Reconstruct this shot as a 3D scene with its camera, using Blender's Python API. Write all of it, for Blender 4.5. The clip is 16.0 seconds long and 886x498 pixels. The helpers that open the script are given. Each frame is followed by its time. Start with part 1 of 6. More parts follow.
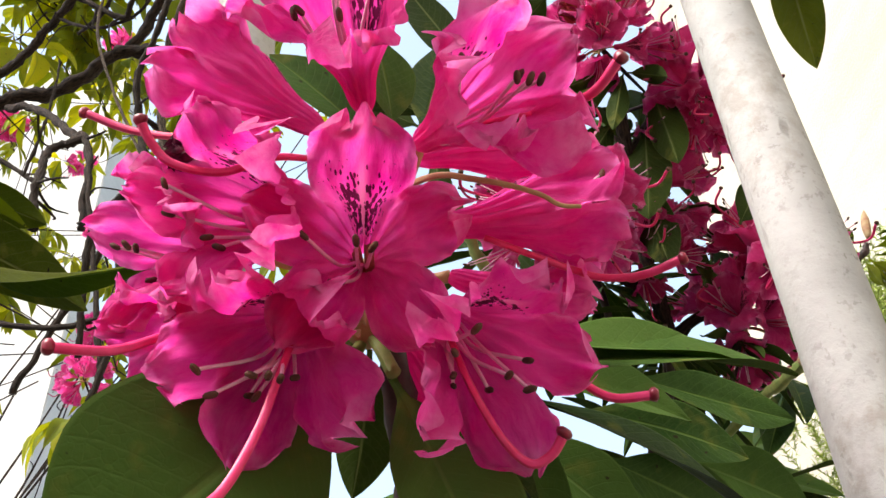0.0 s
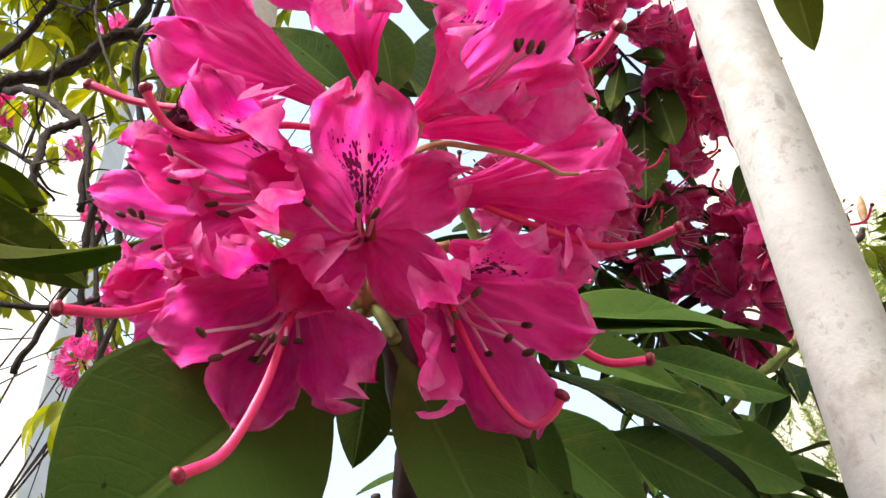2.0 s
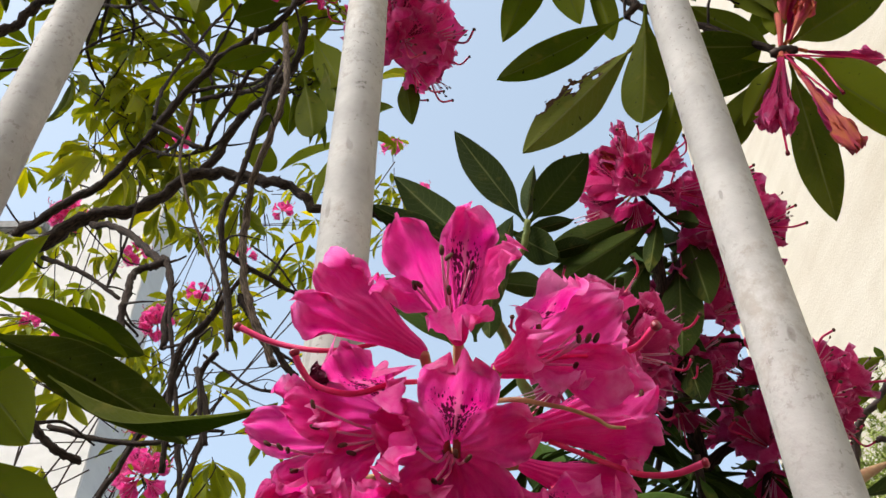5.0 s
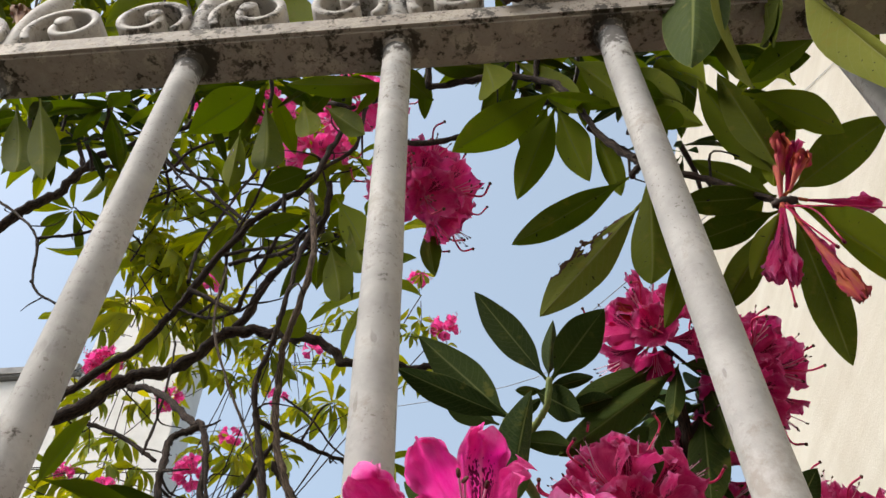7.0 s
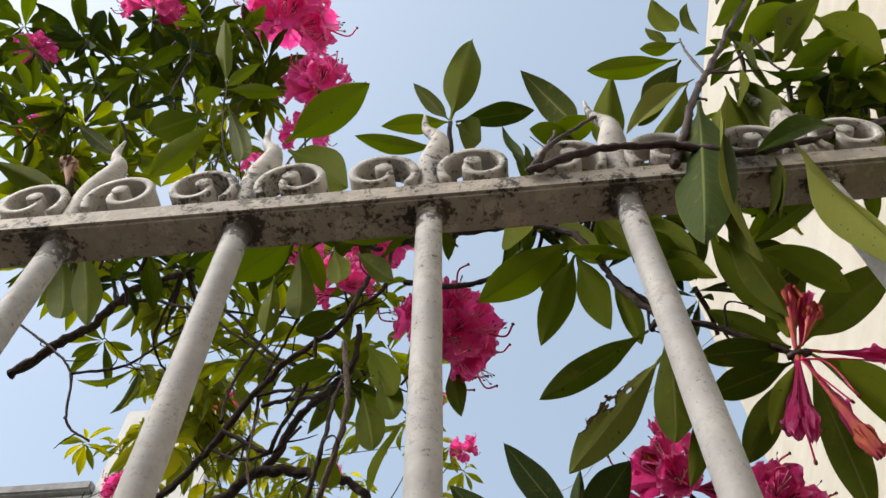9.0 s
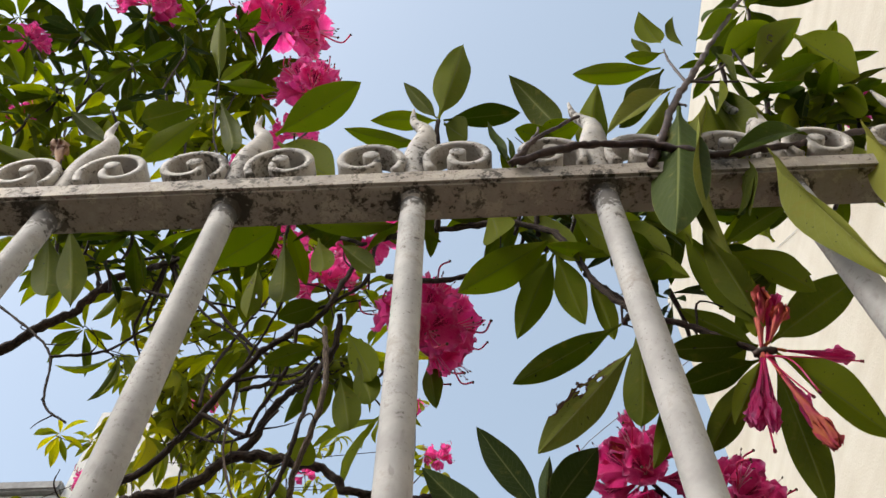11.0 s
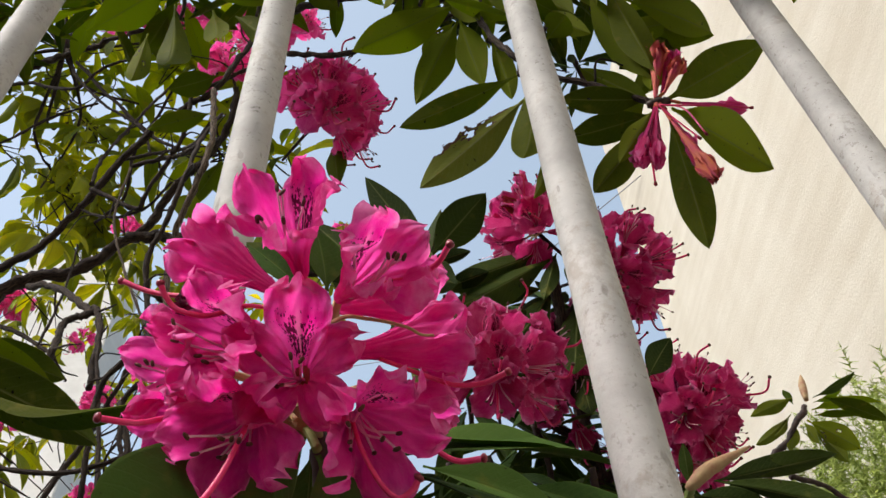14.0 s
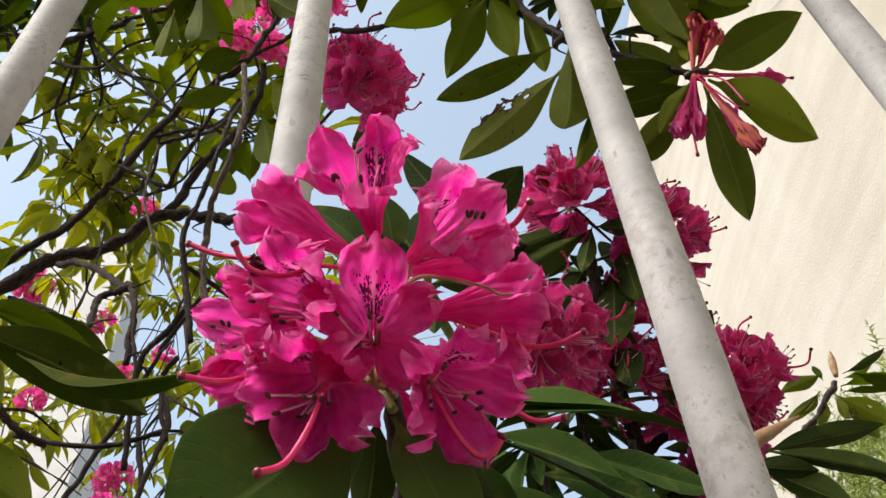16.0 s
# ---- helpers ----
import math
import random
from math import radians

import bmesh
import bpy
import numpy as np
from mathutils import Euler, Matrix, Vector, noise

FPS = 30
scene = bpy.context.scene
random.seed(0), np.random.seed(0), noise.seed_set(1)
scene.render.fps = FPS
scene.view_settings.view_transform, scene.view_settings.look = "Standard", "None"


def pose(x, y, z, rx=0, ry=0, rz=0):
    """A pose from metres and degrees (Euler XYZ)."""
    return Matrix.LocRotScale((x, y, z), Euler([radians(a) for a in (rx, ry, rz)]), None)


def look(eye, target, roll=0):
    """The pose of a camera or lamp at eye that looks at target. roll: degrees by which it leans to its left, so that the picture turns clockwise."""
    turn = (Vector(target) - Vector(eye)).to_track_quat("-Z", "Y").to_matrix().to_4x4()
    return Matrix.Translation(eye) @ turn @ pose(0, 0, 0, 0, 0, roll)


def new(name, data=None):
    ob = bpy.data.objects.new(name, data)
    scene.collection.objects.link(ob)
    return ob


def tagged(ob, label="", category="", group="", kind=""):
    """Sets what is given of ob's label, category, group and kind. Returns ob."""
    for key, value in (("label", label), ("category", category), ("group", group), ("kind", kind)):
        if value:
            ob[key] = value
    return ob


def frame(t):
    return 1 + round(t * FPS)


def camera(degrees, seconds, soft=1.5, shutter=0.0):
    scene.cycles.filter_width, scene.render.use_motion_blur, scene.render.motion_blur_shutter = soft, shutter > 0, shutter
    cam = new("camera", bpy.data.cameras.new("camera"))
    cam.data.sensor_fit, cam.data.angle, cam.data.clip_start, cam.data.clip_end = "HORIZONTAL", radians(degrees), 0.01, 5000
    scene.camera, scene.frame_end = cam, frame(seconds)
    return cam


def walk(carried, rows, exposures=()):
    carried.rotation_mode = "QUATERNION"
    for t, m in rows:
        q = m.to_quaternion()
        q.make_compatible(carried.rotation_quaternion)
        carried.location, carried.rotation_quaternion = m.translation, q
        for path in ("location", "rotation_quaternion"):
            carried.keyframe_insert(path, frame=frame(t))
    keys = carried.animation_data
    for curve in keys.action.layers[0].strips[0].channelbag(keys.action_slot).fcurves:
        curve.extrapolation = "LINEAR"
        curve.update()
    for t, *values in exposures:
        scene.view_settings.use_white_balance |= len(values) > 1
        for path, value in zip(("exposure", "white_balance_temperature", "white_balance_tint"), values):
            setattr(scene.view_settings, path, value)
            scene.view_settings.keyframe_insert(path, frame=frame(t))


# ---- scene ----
cam = camera(55.3, 16.0)
PATH = [
    (0, (0.069, 0.038, 1.458), (0.12, 1.648, 2.643), -3.1),
    (0.5, (0.064, 0.023, 1.462), (0.158, 1.654, 2.617), -3.6),
    (1, (0.07, 0.027, 1.455), (0.142, 1.658, 2.612), -3.5),
    (1.5, (0.068, 0.038, 1.453), (0.136, 1.664, 2.615), -3.6),
    (2, (0.068, 0.038, 1.452), (0.124, 1.665, 2.613), -3.1),
    (2.5, (0.065, 0.035, 1.449), (0.118, 1.652, 2.625), -2.8),
    (3, (0.061, 0.03, 1.451), (0.117, 1.644, 2.63), -2.5),
    (3.2, (0.057, 0.026, 1.451), (0.125, 1.63, 2.644), -2.8),
    (5.5, (0.054, -0.056, 1.447), (-0.003, 1.384, 2.834), 0.3),
    (6, (0.053, -0.068, 1.444), (-0.023, 1.314, 2.888), 0.2),
    (6.5, (0.054, -0.074, 1.445), (-0.026, 1.251, 2.941), -0.3),
    (7, (0.062, -0.084, 1.451), (-0.018, 1.191, 2.989), -1.0),
    (7.5, (0.063, -0.112, 1.453), (-0.021, 1.111, 3.033), -1.1),
    (8, (0.052, -0.131, 1.453), (-0.032, 1.047, 3.067), -1.2),
    (8.5, (0.051, -0.148, 1.447), (-0.039, 0.972, 3.102), -0.8),
    (8.8, (0.051, -0.145, 1.448), (-0.038, 0.942, 3.124), -0.8),
    (9, (0.052, -0.148, 1.442), (-0.042, 0.92, 3.13), -0.3),
    (9.2, (0.052, -0.153, 1.436), (-0.043, 0.892, 3.139), 0.2),
    (11.3, (0.054, -0.126, 1.405), (0.013, 0.913, 3.114), 0.2),
    (11.5, (0.06, -0.116, 1.404), (0.029, 0.948, 3.097), 0.0),
    (12, (0.079, -0.111, 1.394), (0.076, 1.026, 3.04), -0.7),
    (12.3, (0.087, -0.088, 1.385), (0.097, 1.077, 3.011), -1.4),
    (12.5, (0.087, -0.077, 1.384), (0.112, 1.117, 2.988), -1.7),
    (13, (0.091, -0.054, 1.378), (0.138, 1.195, 2.939), -2.9),
    (13.5, (0.099, -0.045, 1.374), (0.167, 1.247, 2.899), -3.9),
    (14, (0.099, -0.041, 1.368), (0.174, 1.285, 2.864), -4.4),
    (14.5, (0.095, -0.043, 1.37), (0.163, 1.299, 2.851), -4.1),
    (15, (0.071, -0.046, 1.368), (0.121, 1.308, 2.839), -3.6),
    (15.5, (0.056, -0.037, 1.368), (0.094, 1.324, 2.833), -3.5),
    (16, (0.074, -0.032, 1.366), (0.124, 1.323, 2.836), -3.8),
]
EXPOSURES = [(0, 1.50), (1.0, 1.52), (2.3, 1.66), (3.2, 1.68), (5.3, 0.92), (9.2, 0.80), (11.3, 0.80), (14.5, 0.86), (16, 0.97)]
walk(cam, [(t, look(eye, target, roll)) for t, eye, target, roll in PATH], EXPOSURES)

# ---- daylight ----
SUN_FROM = Vector((-0.56, -0.34, 0.75)).normalized()
world = bpy.data.worlds.new("sky")
scene.world = world
world.use_nodes = True
wn = world.node_tree
sky = wn.nodes.new("ShaderNodeTexSky")
sky.sky_type = "NISHITA"
sky.sun_disc = False
sky.sun_elevation = math.asin(SUN_FROM.z)
sky.sun_rotation = math.atan2(SUN_FROM.x, SUN_FROM.y)
sky.air_density, sky.dust_density, sky.ozone_density = 1.0, 4.0, 1.0
haze = wn.nodes.new("ShaderNodeMix")
haze.data_type = "RGBA"
haze.inputs["Factor"].default_value = 0.34
haze.inputs[7].default_value = (3.2, 3.75, 3.85, 1.0)
wn.links.new(sky.outputs[0], haze.inputs[6])
wn.links.new(haze.outputs[2], wn.nodes["Background"].inputs[0])
wn.nodes["Background"].inputs[1].default_value = 0.15
sun = new("sun", bpy.data.lights.new("sun", "SUN"))
sun.data.energy, sun.data.angle, sun.data.color = 1.9, radians(30), (1.0, 0.965, 0.91)
sun.matrix_world = look(SUN_FROM * 20, (0, 0, 0))


# ---- materials ----
class Mat:
    """A node material with a short way to write nodes."""

    def __init__(self, name):
        self.m = bpy.data.materials.new(name)
        self.m.use_nodes = True
        self.t = self.m.node_tree
        self.b = self.t.nodes["Principled BSDF"]
        self.out = self.t.nodes["Material Output"]

    def n(self, kind, **values):
        node = self.t.nodes.new("ShaderNode" + kind)
        for key, value in values.items():
            if key in ("operation", "data_type", "blend_type", "feature", "attribute_name", "uv_map", "wave_type", "noise_dimensions"):
                if key == "operation":
                    node.operation = value
                if key == "data_type":
                    node.data_type = value
                if key == "blend_type":
                    node.blend_type = value
                if key == "feature":
                    node.feature = value
                if key == "uv_map":
                    node.uv_map = value
            else:
                node.inputs[key.replace("_", " ")].default_value = value
        return node

    def link(self, a, b):
        self.t.links.new(a, b)

    def put(self, socket, value):
        if isinstance(value, (int, float)):
            socket.default_value = value
        elif isinstance(value, tuple):
            socket.default_value = (*value, 1.0) if len(value) == 3 and socket.type == "RGBA" else value
        else:
            self.link(value, socket)

    def calc(self, op, a, b=0.0, c=0.0):
        node = self.n("Math", operation=op)
        for i, v in enumerate((a, b, c)):
            self.put(node.inputs[i], v)
        return node.outputs[0]

    def mix(self, fac, a, b, blend="MIX"):
        node = self.n("Mix", data_type="RGBA", blend_type=blend)
        self.put(node.inputs["Factor"], fac)
        self.put(node.inputs[6], a)
        self.put(node.inputs[7], b)
        return node.outputs[2]

    def ramp(self, value, *stops):
        node = self.t.nodes.new("ShaderNodeValToRGB")
        els = node.color_ramp.elements
        while len(els) < len(stops):
            els.new(0.5)
        for e, (p, c) in zip(els, stops):
            e.position, e.color = p, (c, c, c, 1) if isinstance(c, (int, float)) else (*c, 1)
        self.link(value, node.inputs[0])
        return node.outputs[0]

    def coords(self, kind="Object"):
        return self.t.nodes.new("ShaderNodeTexCoord").outputs[kind]

    def cloud(self, vec, scale, detail=4.0, rough=0.55):
        node = self.n("TexNoise", Scale=scale, Detail=detail, Roughness=rough)
        self.link(vec, node.inputs["Vector"])
        return node.outputs["Fac"]

    def voronoi(self, vec, scale, feature="F1"):
        node = self.n("TexVoronoi", Scale=scale, feature=feature)
        self.link(vec, node.inputs["Vector"])
        return node.outputs["Distance"]

    def chance(self):
        return self.t.nodes.new("ShaderNodeObjectInfo").outputs["Random"]

    def island(self):
        return self.t.nodes.new("ShaderNodeNewGeometry").outputs["Random Per Island"]

    def place(self):
        return self.t.nodes.new("ShaderNodeNewGeometry").outputs["Position"]

    def bump(self, height, strength=0.3, dist=0.001):
        node = self.n("Bump", Strength=strength, Distance=dist)
        self.link(height, node.inputs["Height"])
        self.link(node.outputs[0], self.b.inputs["Normal"])
        return node.outputs[0]

    def surface(self, colour, rough=0.5, metal=0.0, spec=0.5):
        self.put(self.b.inputs["Base Color"], colour)
        self.put(self.b.inputs["Roughness"], rough)
        self.b.inputs["Metallic"].default_value = metal
        self.b.inputs["Specular IOR Level"].default_value = spec
        return self

    def thin(self, colour, share):
        """Lets a share of the light through, as petals and leaves do."""
        tr = self.n("BsdfTranslucent")
        self.put(tr.inputs["Color"], colour)
        mixer = self.n("MixShader")
        self.put(mixer.inputs[0], share)
        self.link(self.b.outputs[0], mixer.inputs[1])
        self.link(tr.outputs[0], mixer.inputs[2])
        self.link(mixer.outputs[0], self.out.inputs[0])
        return self


def petal_material(name, deep, pale, share):
    m = Mat(name)
    uv = m.t.nodes.new("ShaderNodeUVMap")
    uv.uv_map = "lobe"
    sep = m.n("SeparateXYZ")
    m.link(uv.outputs[0], sep.inputs[0])
    across, along = sep.outputs[0], sep.outputs[1]
    kind = m.calc("FLOOR", across)
    side = m.calc("SUBTRACT", m.calc("MULTIPLY", m.calc("SUBTRACT", across, kind), 2.5), 1.25)
    edge = m.calc("ABSOLUTE", side)
    wave = m.cloud(m.coords(), 150.0, 5.0, 0.6)
    cloud = m.cloud(m.coords(), 40.0, 4.0)
    bend = m.calc("MULTIPLY", m.calc("SUBTRACT", cloud, 0.5), 5.0)
    stretched = m.n("CombineXYZ")
    m.link(m.calc("ADD", m.calc("ADD", m.calc("MULTIPLY", side, 6.0), bend), m.calc("MULTIPLY", kind, 13.0)), stretched.inputs[0])
    m.link(m.calc("MULTIPLY", along, 5.0), stretched.inputs[1])
    streak = m.cloud(stretched.outputs[0], 1.5, 5.0, 0.65)
    tone = m.calc("ADD", m.calc("MULTIPLY", cloud, 0.55), m.calc("MULTIPLY", wave, 0.30))
    tone = m.calc("ADD", tone, m.calc("MULTIPLY", streak, 0.34))
    base = m.mix(m.ramp(tone, (0.46, 0.0), (0.90, 1.0)), deep, pale)
    rim = m.calc("MAXIMUM", m.calc("POWER", edge, 9.0), m.ramp(along, (0.86, 0.0), (1.0, 1.0)))
    rim = m.calc("MULTIPLY", m.calc("MULTIPLY", rim, m.ramp(along, (0.5, 0.0), (0.7, 1.0))), m.ramp(wave, (0.38, 0.05), (0.6, 0.85)))
    base = m.mix(rim, base, (0.97, 0.38, 0.72))
    base = m.mix(m.calc("MULTIPLY", m.chance(), 0.35), base, deep)
    # dark flecks in the throat of the upper lobe
    grid = m.n("CombineXYZ")
    m.link(m.calc("MULTIPLY", side, 10.5), grid.inputs[0])
    m.link(m.calc("MULTIPLY", along, 18.0), grid.inputs[1])
    fleck = m.voronoi(grid.outputs[0], 1.30)
    up = m.calc("COMPARE", kind, 0.0, 0.5)
    body = m.ramp(along, (0.20, 0.0), (0.28, 1.0), (0.60, 1.0), (0.84, 0.0))
    width = m.ramp(edge, (0.02, 0.0), (0.10, 1.0), (0.45, 0.95), (0.9, 0.0))
    zone = m.calc("MULTIPLY", m.calc("MULTIPLY", body, width), up)
    size = m.calc("MULTIPLY", zone, 0.64)
    spot = m.calc("MULTIPLY", m.calc("LESS_THAN", fleck, size), m.calc("GREATER_THAN", zone, 0.05))
    rib = m.calc("MULTIPLY", m.calc("MULTIPLY", m.ramp(edge, (0.03, 1.0), (0.16, 0.0)), body), up)
    base = m.mix(m.calc("MULTIPLY", rib, 0.55), base, (0.85, 0.30, 0.50))
    base = m.mix(m.calc("MULTIPLY", spot, 0.93), base, (0.05, 0.002, 0.012))
    m.surface(base, 0.55, 0.0, 0.18)
    m.b.inputs["Sheen Weight"].default_value = 0.05
    m.bump(m.calc("ADD", m.calc("MULTIPLY", streak, 1.3), m.calc("ADD", m.calc("MULTIPLY", wave, 1.1), m.calc("MULTIPLY", cloud, 1.5))), 0.75, 0.0022)
    return m.thin(base, share).m


PETAL = petal_material("magenta_petal", (0.83, 0.012, 0.320), (0.97, 0.190, 0.580), 0.58)
PETAL_PINK = petal_material("pink_petal", (0.80, 0.026, 0.265), (0.98, 0.230, 0.540), 0.62)
# the pink petal again, darkened for the shade behind the bars
PETAL_FAR = petal_material("shaded_petal", (0.62, 0.012, 0.170), (0.90, 0.150, 0.390), 0.55)


def leaf_material(name, blade, pale, vein, backlit, share, rough, gloss, joined_mesh=False):
    m = Mat(name)
    uv = m.t.nodes.new("ShaderNodeUVMap")
    uv.uv_map = "lobe"
    sep = m.n("SeparateXYZ")
    m.link(uv.outputs[0], sep.inputs[0])
    along = sep.outputs[0]
    edge = m.calc("ABSOLUTE", sep.outputs[1])
    big = m.cloud(m.place(), 26.0, 4.0, 0.6)
    mottle = m.cloud(m.place(), 130.0, 4.0, 0.65)
    rand = m.island() if joined_mesh else m.chance()
    tone = m.calc("ADD", m.calc("ADD", m.calc("MULTIPLY", big, 0.55), m.calc("MULTIPLY", mottle, 0.35)), m.calc("MULTIPLY", rand, 0.80))
    col = m.mix(m.ramp(tone, (0.50, 0.0), (1.18, 1.0)), blade, pale)
    # side veins that curve towards the tip, and a pale midrib
    slant = m.calc("SUBTRACT", m.calc("MULTIPLY", along, 15.0), m.calc("MULTIPLY", m.calc("POWER", edge, 1.3), 2.6))
    slant = m.calc("ADD", slant, m.calc("MULTIPLY", big, 0.8))
    side = m.calc("ABSOLUTE", m.calc("SUBTRACT", m.calc("FRACT", slant), 0.5))
    lines = m.calc("MULTIPLY", m.ramp(side, (0.0, 1.0), (0.10, 0.0)), 0.24)
    net = m.calc("MULTIPLY", m.ramp(m.voronoi(m.place(), 320.0, "DISTANCE_TO_EDGE"), (0.0, 1.0), (0.10, 0.0)), 0.12)
    mid = m.ramp(edge, (0.022, 1.0), (0.060, 0.0))
    rim = m.calc("MULTIPLY", m.ramp(edge, (0.955, 0.0), (0.985, 1.0)), 0.45)
    veins = m.calc("MAXIMUM", m.calc("MAXIMUM", m.calc("MAXIMUM", lines, net), m.calc("MULTIPLY", mid, 0.85)), rim)
    col = m.mix(veins, col, vein)
    blot = m.ramp(m.cloud(m.place(), 55.0, 3.0), (0.60, 0.0), (0.70, 1.0))
    col = m.mix(m.calc("MULTIPLY", blot, 0.50), col, (0.17, 0.17, 0.03))
    pits = m.ramp(m.cloud(m.place(), 210.0, 2.0), (0.71, 0.0), (0.74, 1.0))
    col = m.mix(m.calc("MULTIPLY", pits, 0.8), col, (0.035, 0.022, 0.010))
    m.surface(col, m.calc("ADD", rough, m.calc("MULTIPLY", mottle, 0.2)), 0.0, gloss)
    m.bump(m.calc("SUBTRACT", m.calc("ADD", m.calc("MULTIPLY", mottle, 0.7), m.calc("MULTIPLY", big, 1.2)), m.calc("MULTIPLY", veins, 0.5)), 0.55, 0.0014)
    thin = m.mix(rand, backlit, (backlit[0] * 1.6, backlit[1] * 1.25, backlit[2]))
    thin = m.mix(m.calc("MULTIPLY", blot, 0.5), thin, (backlit[0] * 1.9, backlit[1] * 1.2, backlit[2]))
    thin = m.mix(m.calc("MULTIPLY", veins, 0.6), thin, (backlit[0] * 0.5, backlit[1] * 0.5, backlit[2]))
    let_through = m.calc("ADD", share * 0.45, m.calc("MULTIPLY", rand, share * 0.80))
    return m.thin(m.mix(pits, thin, (0.02, 0.015, 0.005)), let_through).m


LEAF_TOP = leaf_material("leaf_upper_side", (0.026, 0.043, 0.005), (0.076, 0.114, 0.011), (0.14, 0.19, 0.05), (0.18, 0.34, 0.006), 0.36, 0.50, 0.05)
LEAF_UNDER = leaf_material("leaf_underside", (0.042, 0.055, 0.004), (0.138, 0.155, 0.012), (0.24, 0.25, 0.06), (0.41, 0.52, 0.004), 0.48, 0.55, 0.03)
# dark green leaf; its underside carries the shade behind the bars in its colour
LEAF_DARK = leaf_material("dark_leaf_upper_side", (0.018, 0.048, 0.008), (0.066, 0.125, 0.022), (0.12, 0.19, 0.04), (0.12, 0.28, 0.008), 0.14, 0.48, 0.08)
LEAF_DARK_UNDER = leaf_material("shaded_leaf_underside", (0.018, 0.034, 0.006), (0.042, 0.064, 0.011), (0.18, 0.21, 0.06), (0.16, 0.30, 0.010), 0.20, 0.55, 0.06)
# far leaves: full sun is put into this brighter leaf colour
LEAF_FAR = leaf_material("sunlit_far_leaf", (0.13, 0.170, 0.016), (0.29, 0.32, 0.040), (0.32, 0.35, 0.10), (0.60, 0.70, 0.014), 0.54, 0.5, 0.10, True)
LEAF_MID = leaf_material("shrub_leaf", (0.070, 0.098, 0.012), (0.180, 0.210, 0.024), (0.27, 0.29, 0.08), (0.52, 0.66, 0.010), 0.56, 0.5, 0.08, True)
LEAF_PALE = leaf_material("yellowed_leaf", (0.135, 0.160, 0.026), (0.225, 0.235, 0.045), (0.36, 0.36, 0.15), (0.38, 0.42, 0.03), 0.35, 0.55, 0.03)


def bark_material(name, dark, light):
    m = Mat(name)
    uv = m.t.nodes.new("ShaderNodeUVMap")
    uv.uv_map = "lobe"
    st = m.n("Mapping", Scale=(26.0, 5.0, 1.0))
    m.link(uv.outputs[0], st.inputs[0])
    strip = m.cloud(st.outputs[0], 1.0, 5.0, 0.65)
    knot = m.cloud(m.place(), 70.0, 4.0)
    col = m.mix(m.ramp(strip, (0.40, 0.0), (0.66, 1.0)), dark, light)
    col = m.mix(m.ramp(knot, (0.56, 0.0), (0.70, 0.6)), col, (0.075, 0.056, 0.034))
    m.surface(col, 0.85, 0.0, 0.3)
    m.bump(m.calc("ADD", strip, m.calc("MULTIPLY", knot, 0.6)), 0.9, 0.003)
    return m.m


BARK = bark_material("bark", (0.013, 0.008, 0.006), (0.088, 0.054, 0.037))
BARK_PALE = bark_material("peeling_tan_bark", (0.035, 0.022, 0.015), (0.30, 0.215, 0.150))


def plain(name, a, b, scale, rough=0.6, bump=0.3, dist=0.0005):
    m = Mat(name)
    f = m.cloud(m.coords(), scale, 4.0)
    m.surface(m.mix(m.ramp(f, (0.35, 0.0), (0.68, 1.0)), a, b), rough, 0.0, 0.4)
    m.bump(f, bump, dist)
    return m.m


GREEN_STEM = plain("green_stem", (0.16, 0.22, 0.05), (0.30, 0.32, 0.09), 120.0)
TWIG = plain("brown_twig", (0.020, 0.010, 0.008), (0.062, 0.031, 0.024), 160.0, 0.6)
PEDICEL = plain("reddish_flower_stalk", (0.40, 0.22, 0.10), (0.52, 0.36, 0.16), 150.0)
FILAMENT = plain("pale_pink_filament", (0.80, 0.42, 0.58), (0.88, 0.62, 0.70), 200.0, 0.5)
ANTHER = plain("brown_anther", (0.055, 0.018, 0.012), (0.15, 0.060, 0.030), 400.0, 0.7)
STYLE = plain("crimson_style", (0.70, 0.015, 0.115), (0.78, 0.05, 0.20), 220.0, 0.4)
STIGMA = plain("dark_red_stigma", (0.15, 0.008, 0.020), (0.32, 0.02, 0.05), 300.0, 0.35)
BUD = plain("pinkish_bud_scale", (0.36, 0.17, 0.10), (0.45, 0.33, 0.16), 120.0)
DRIED = plain("dried_flower", (0.13, 0.045, 0.020), (0.46, 0.28, 0.15), 55.0, 0.8, 0.7, 0.003)
DRY = plain("dry_brown_leaf_edge", (0.055, 0.022, 0.012), (0.15, 0.075, 0.03), 200.0, 0.8)
SHRIVELLED = plain("shrivelled_petal", (0.06, 0.004, 0.022), (0.22, 0.012, 0.075), 150.0, 0.6, 0.6, 0.002)
WITHERED = plain("withered_petal", (0.46, 0.020, 0.085), (0.54, 0.14, 0.035), 60.0, 0.7, 0.6, 0.002)


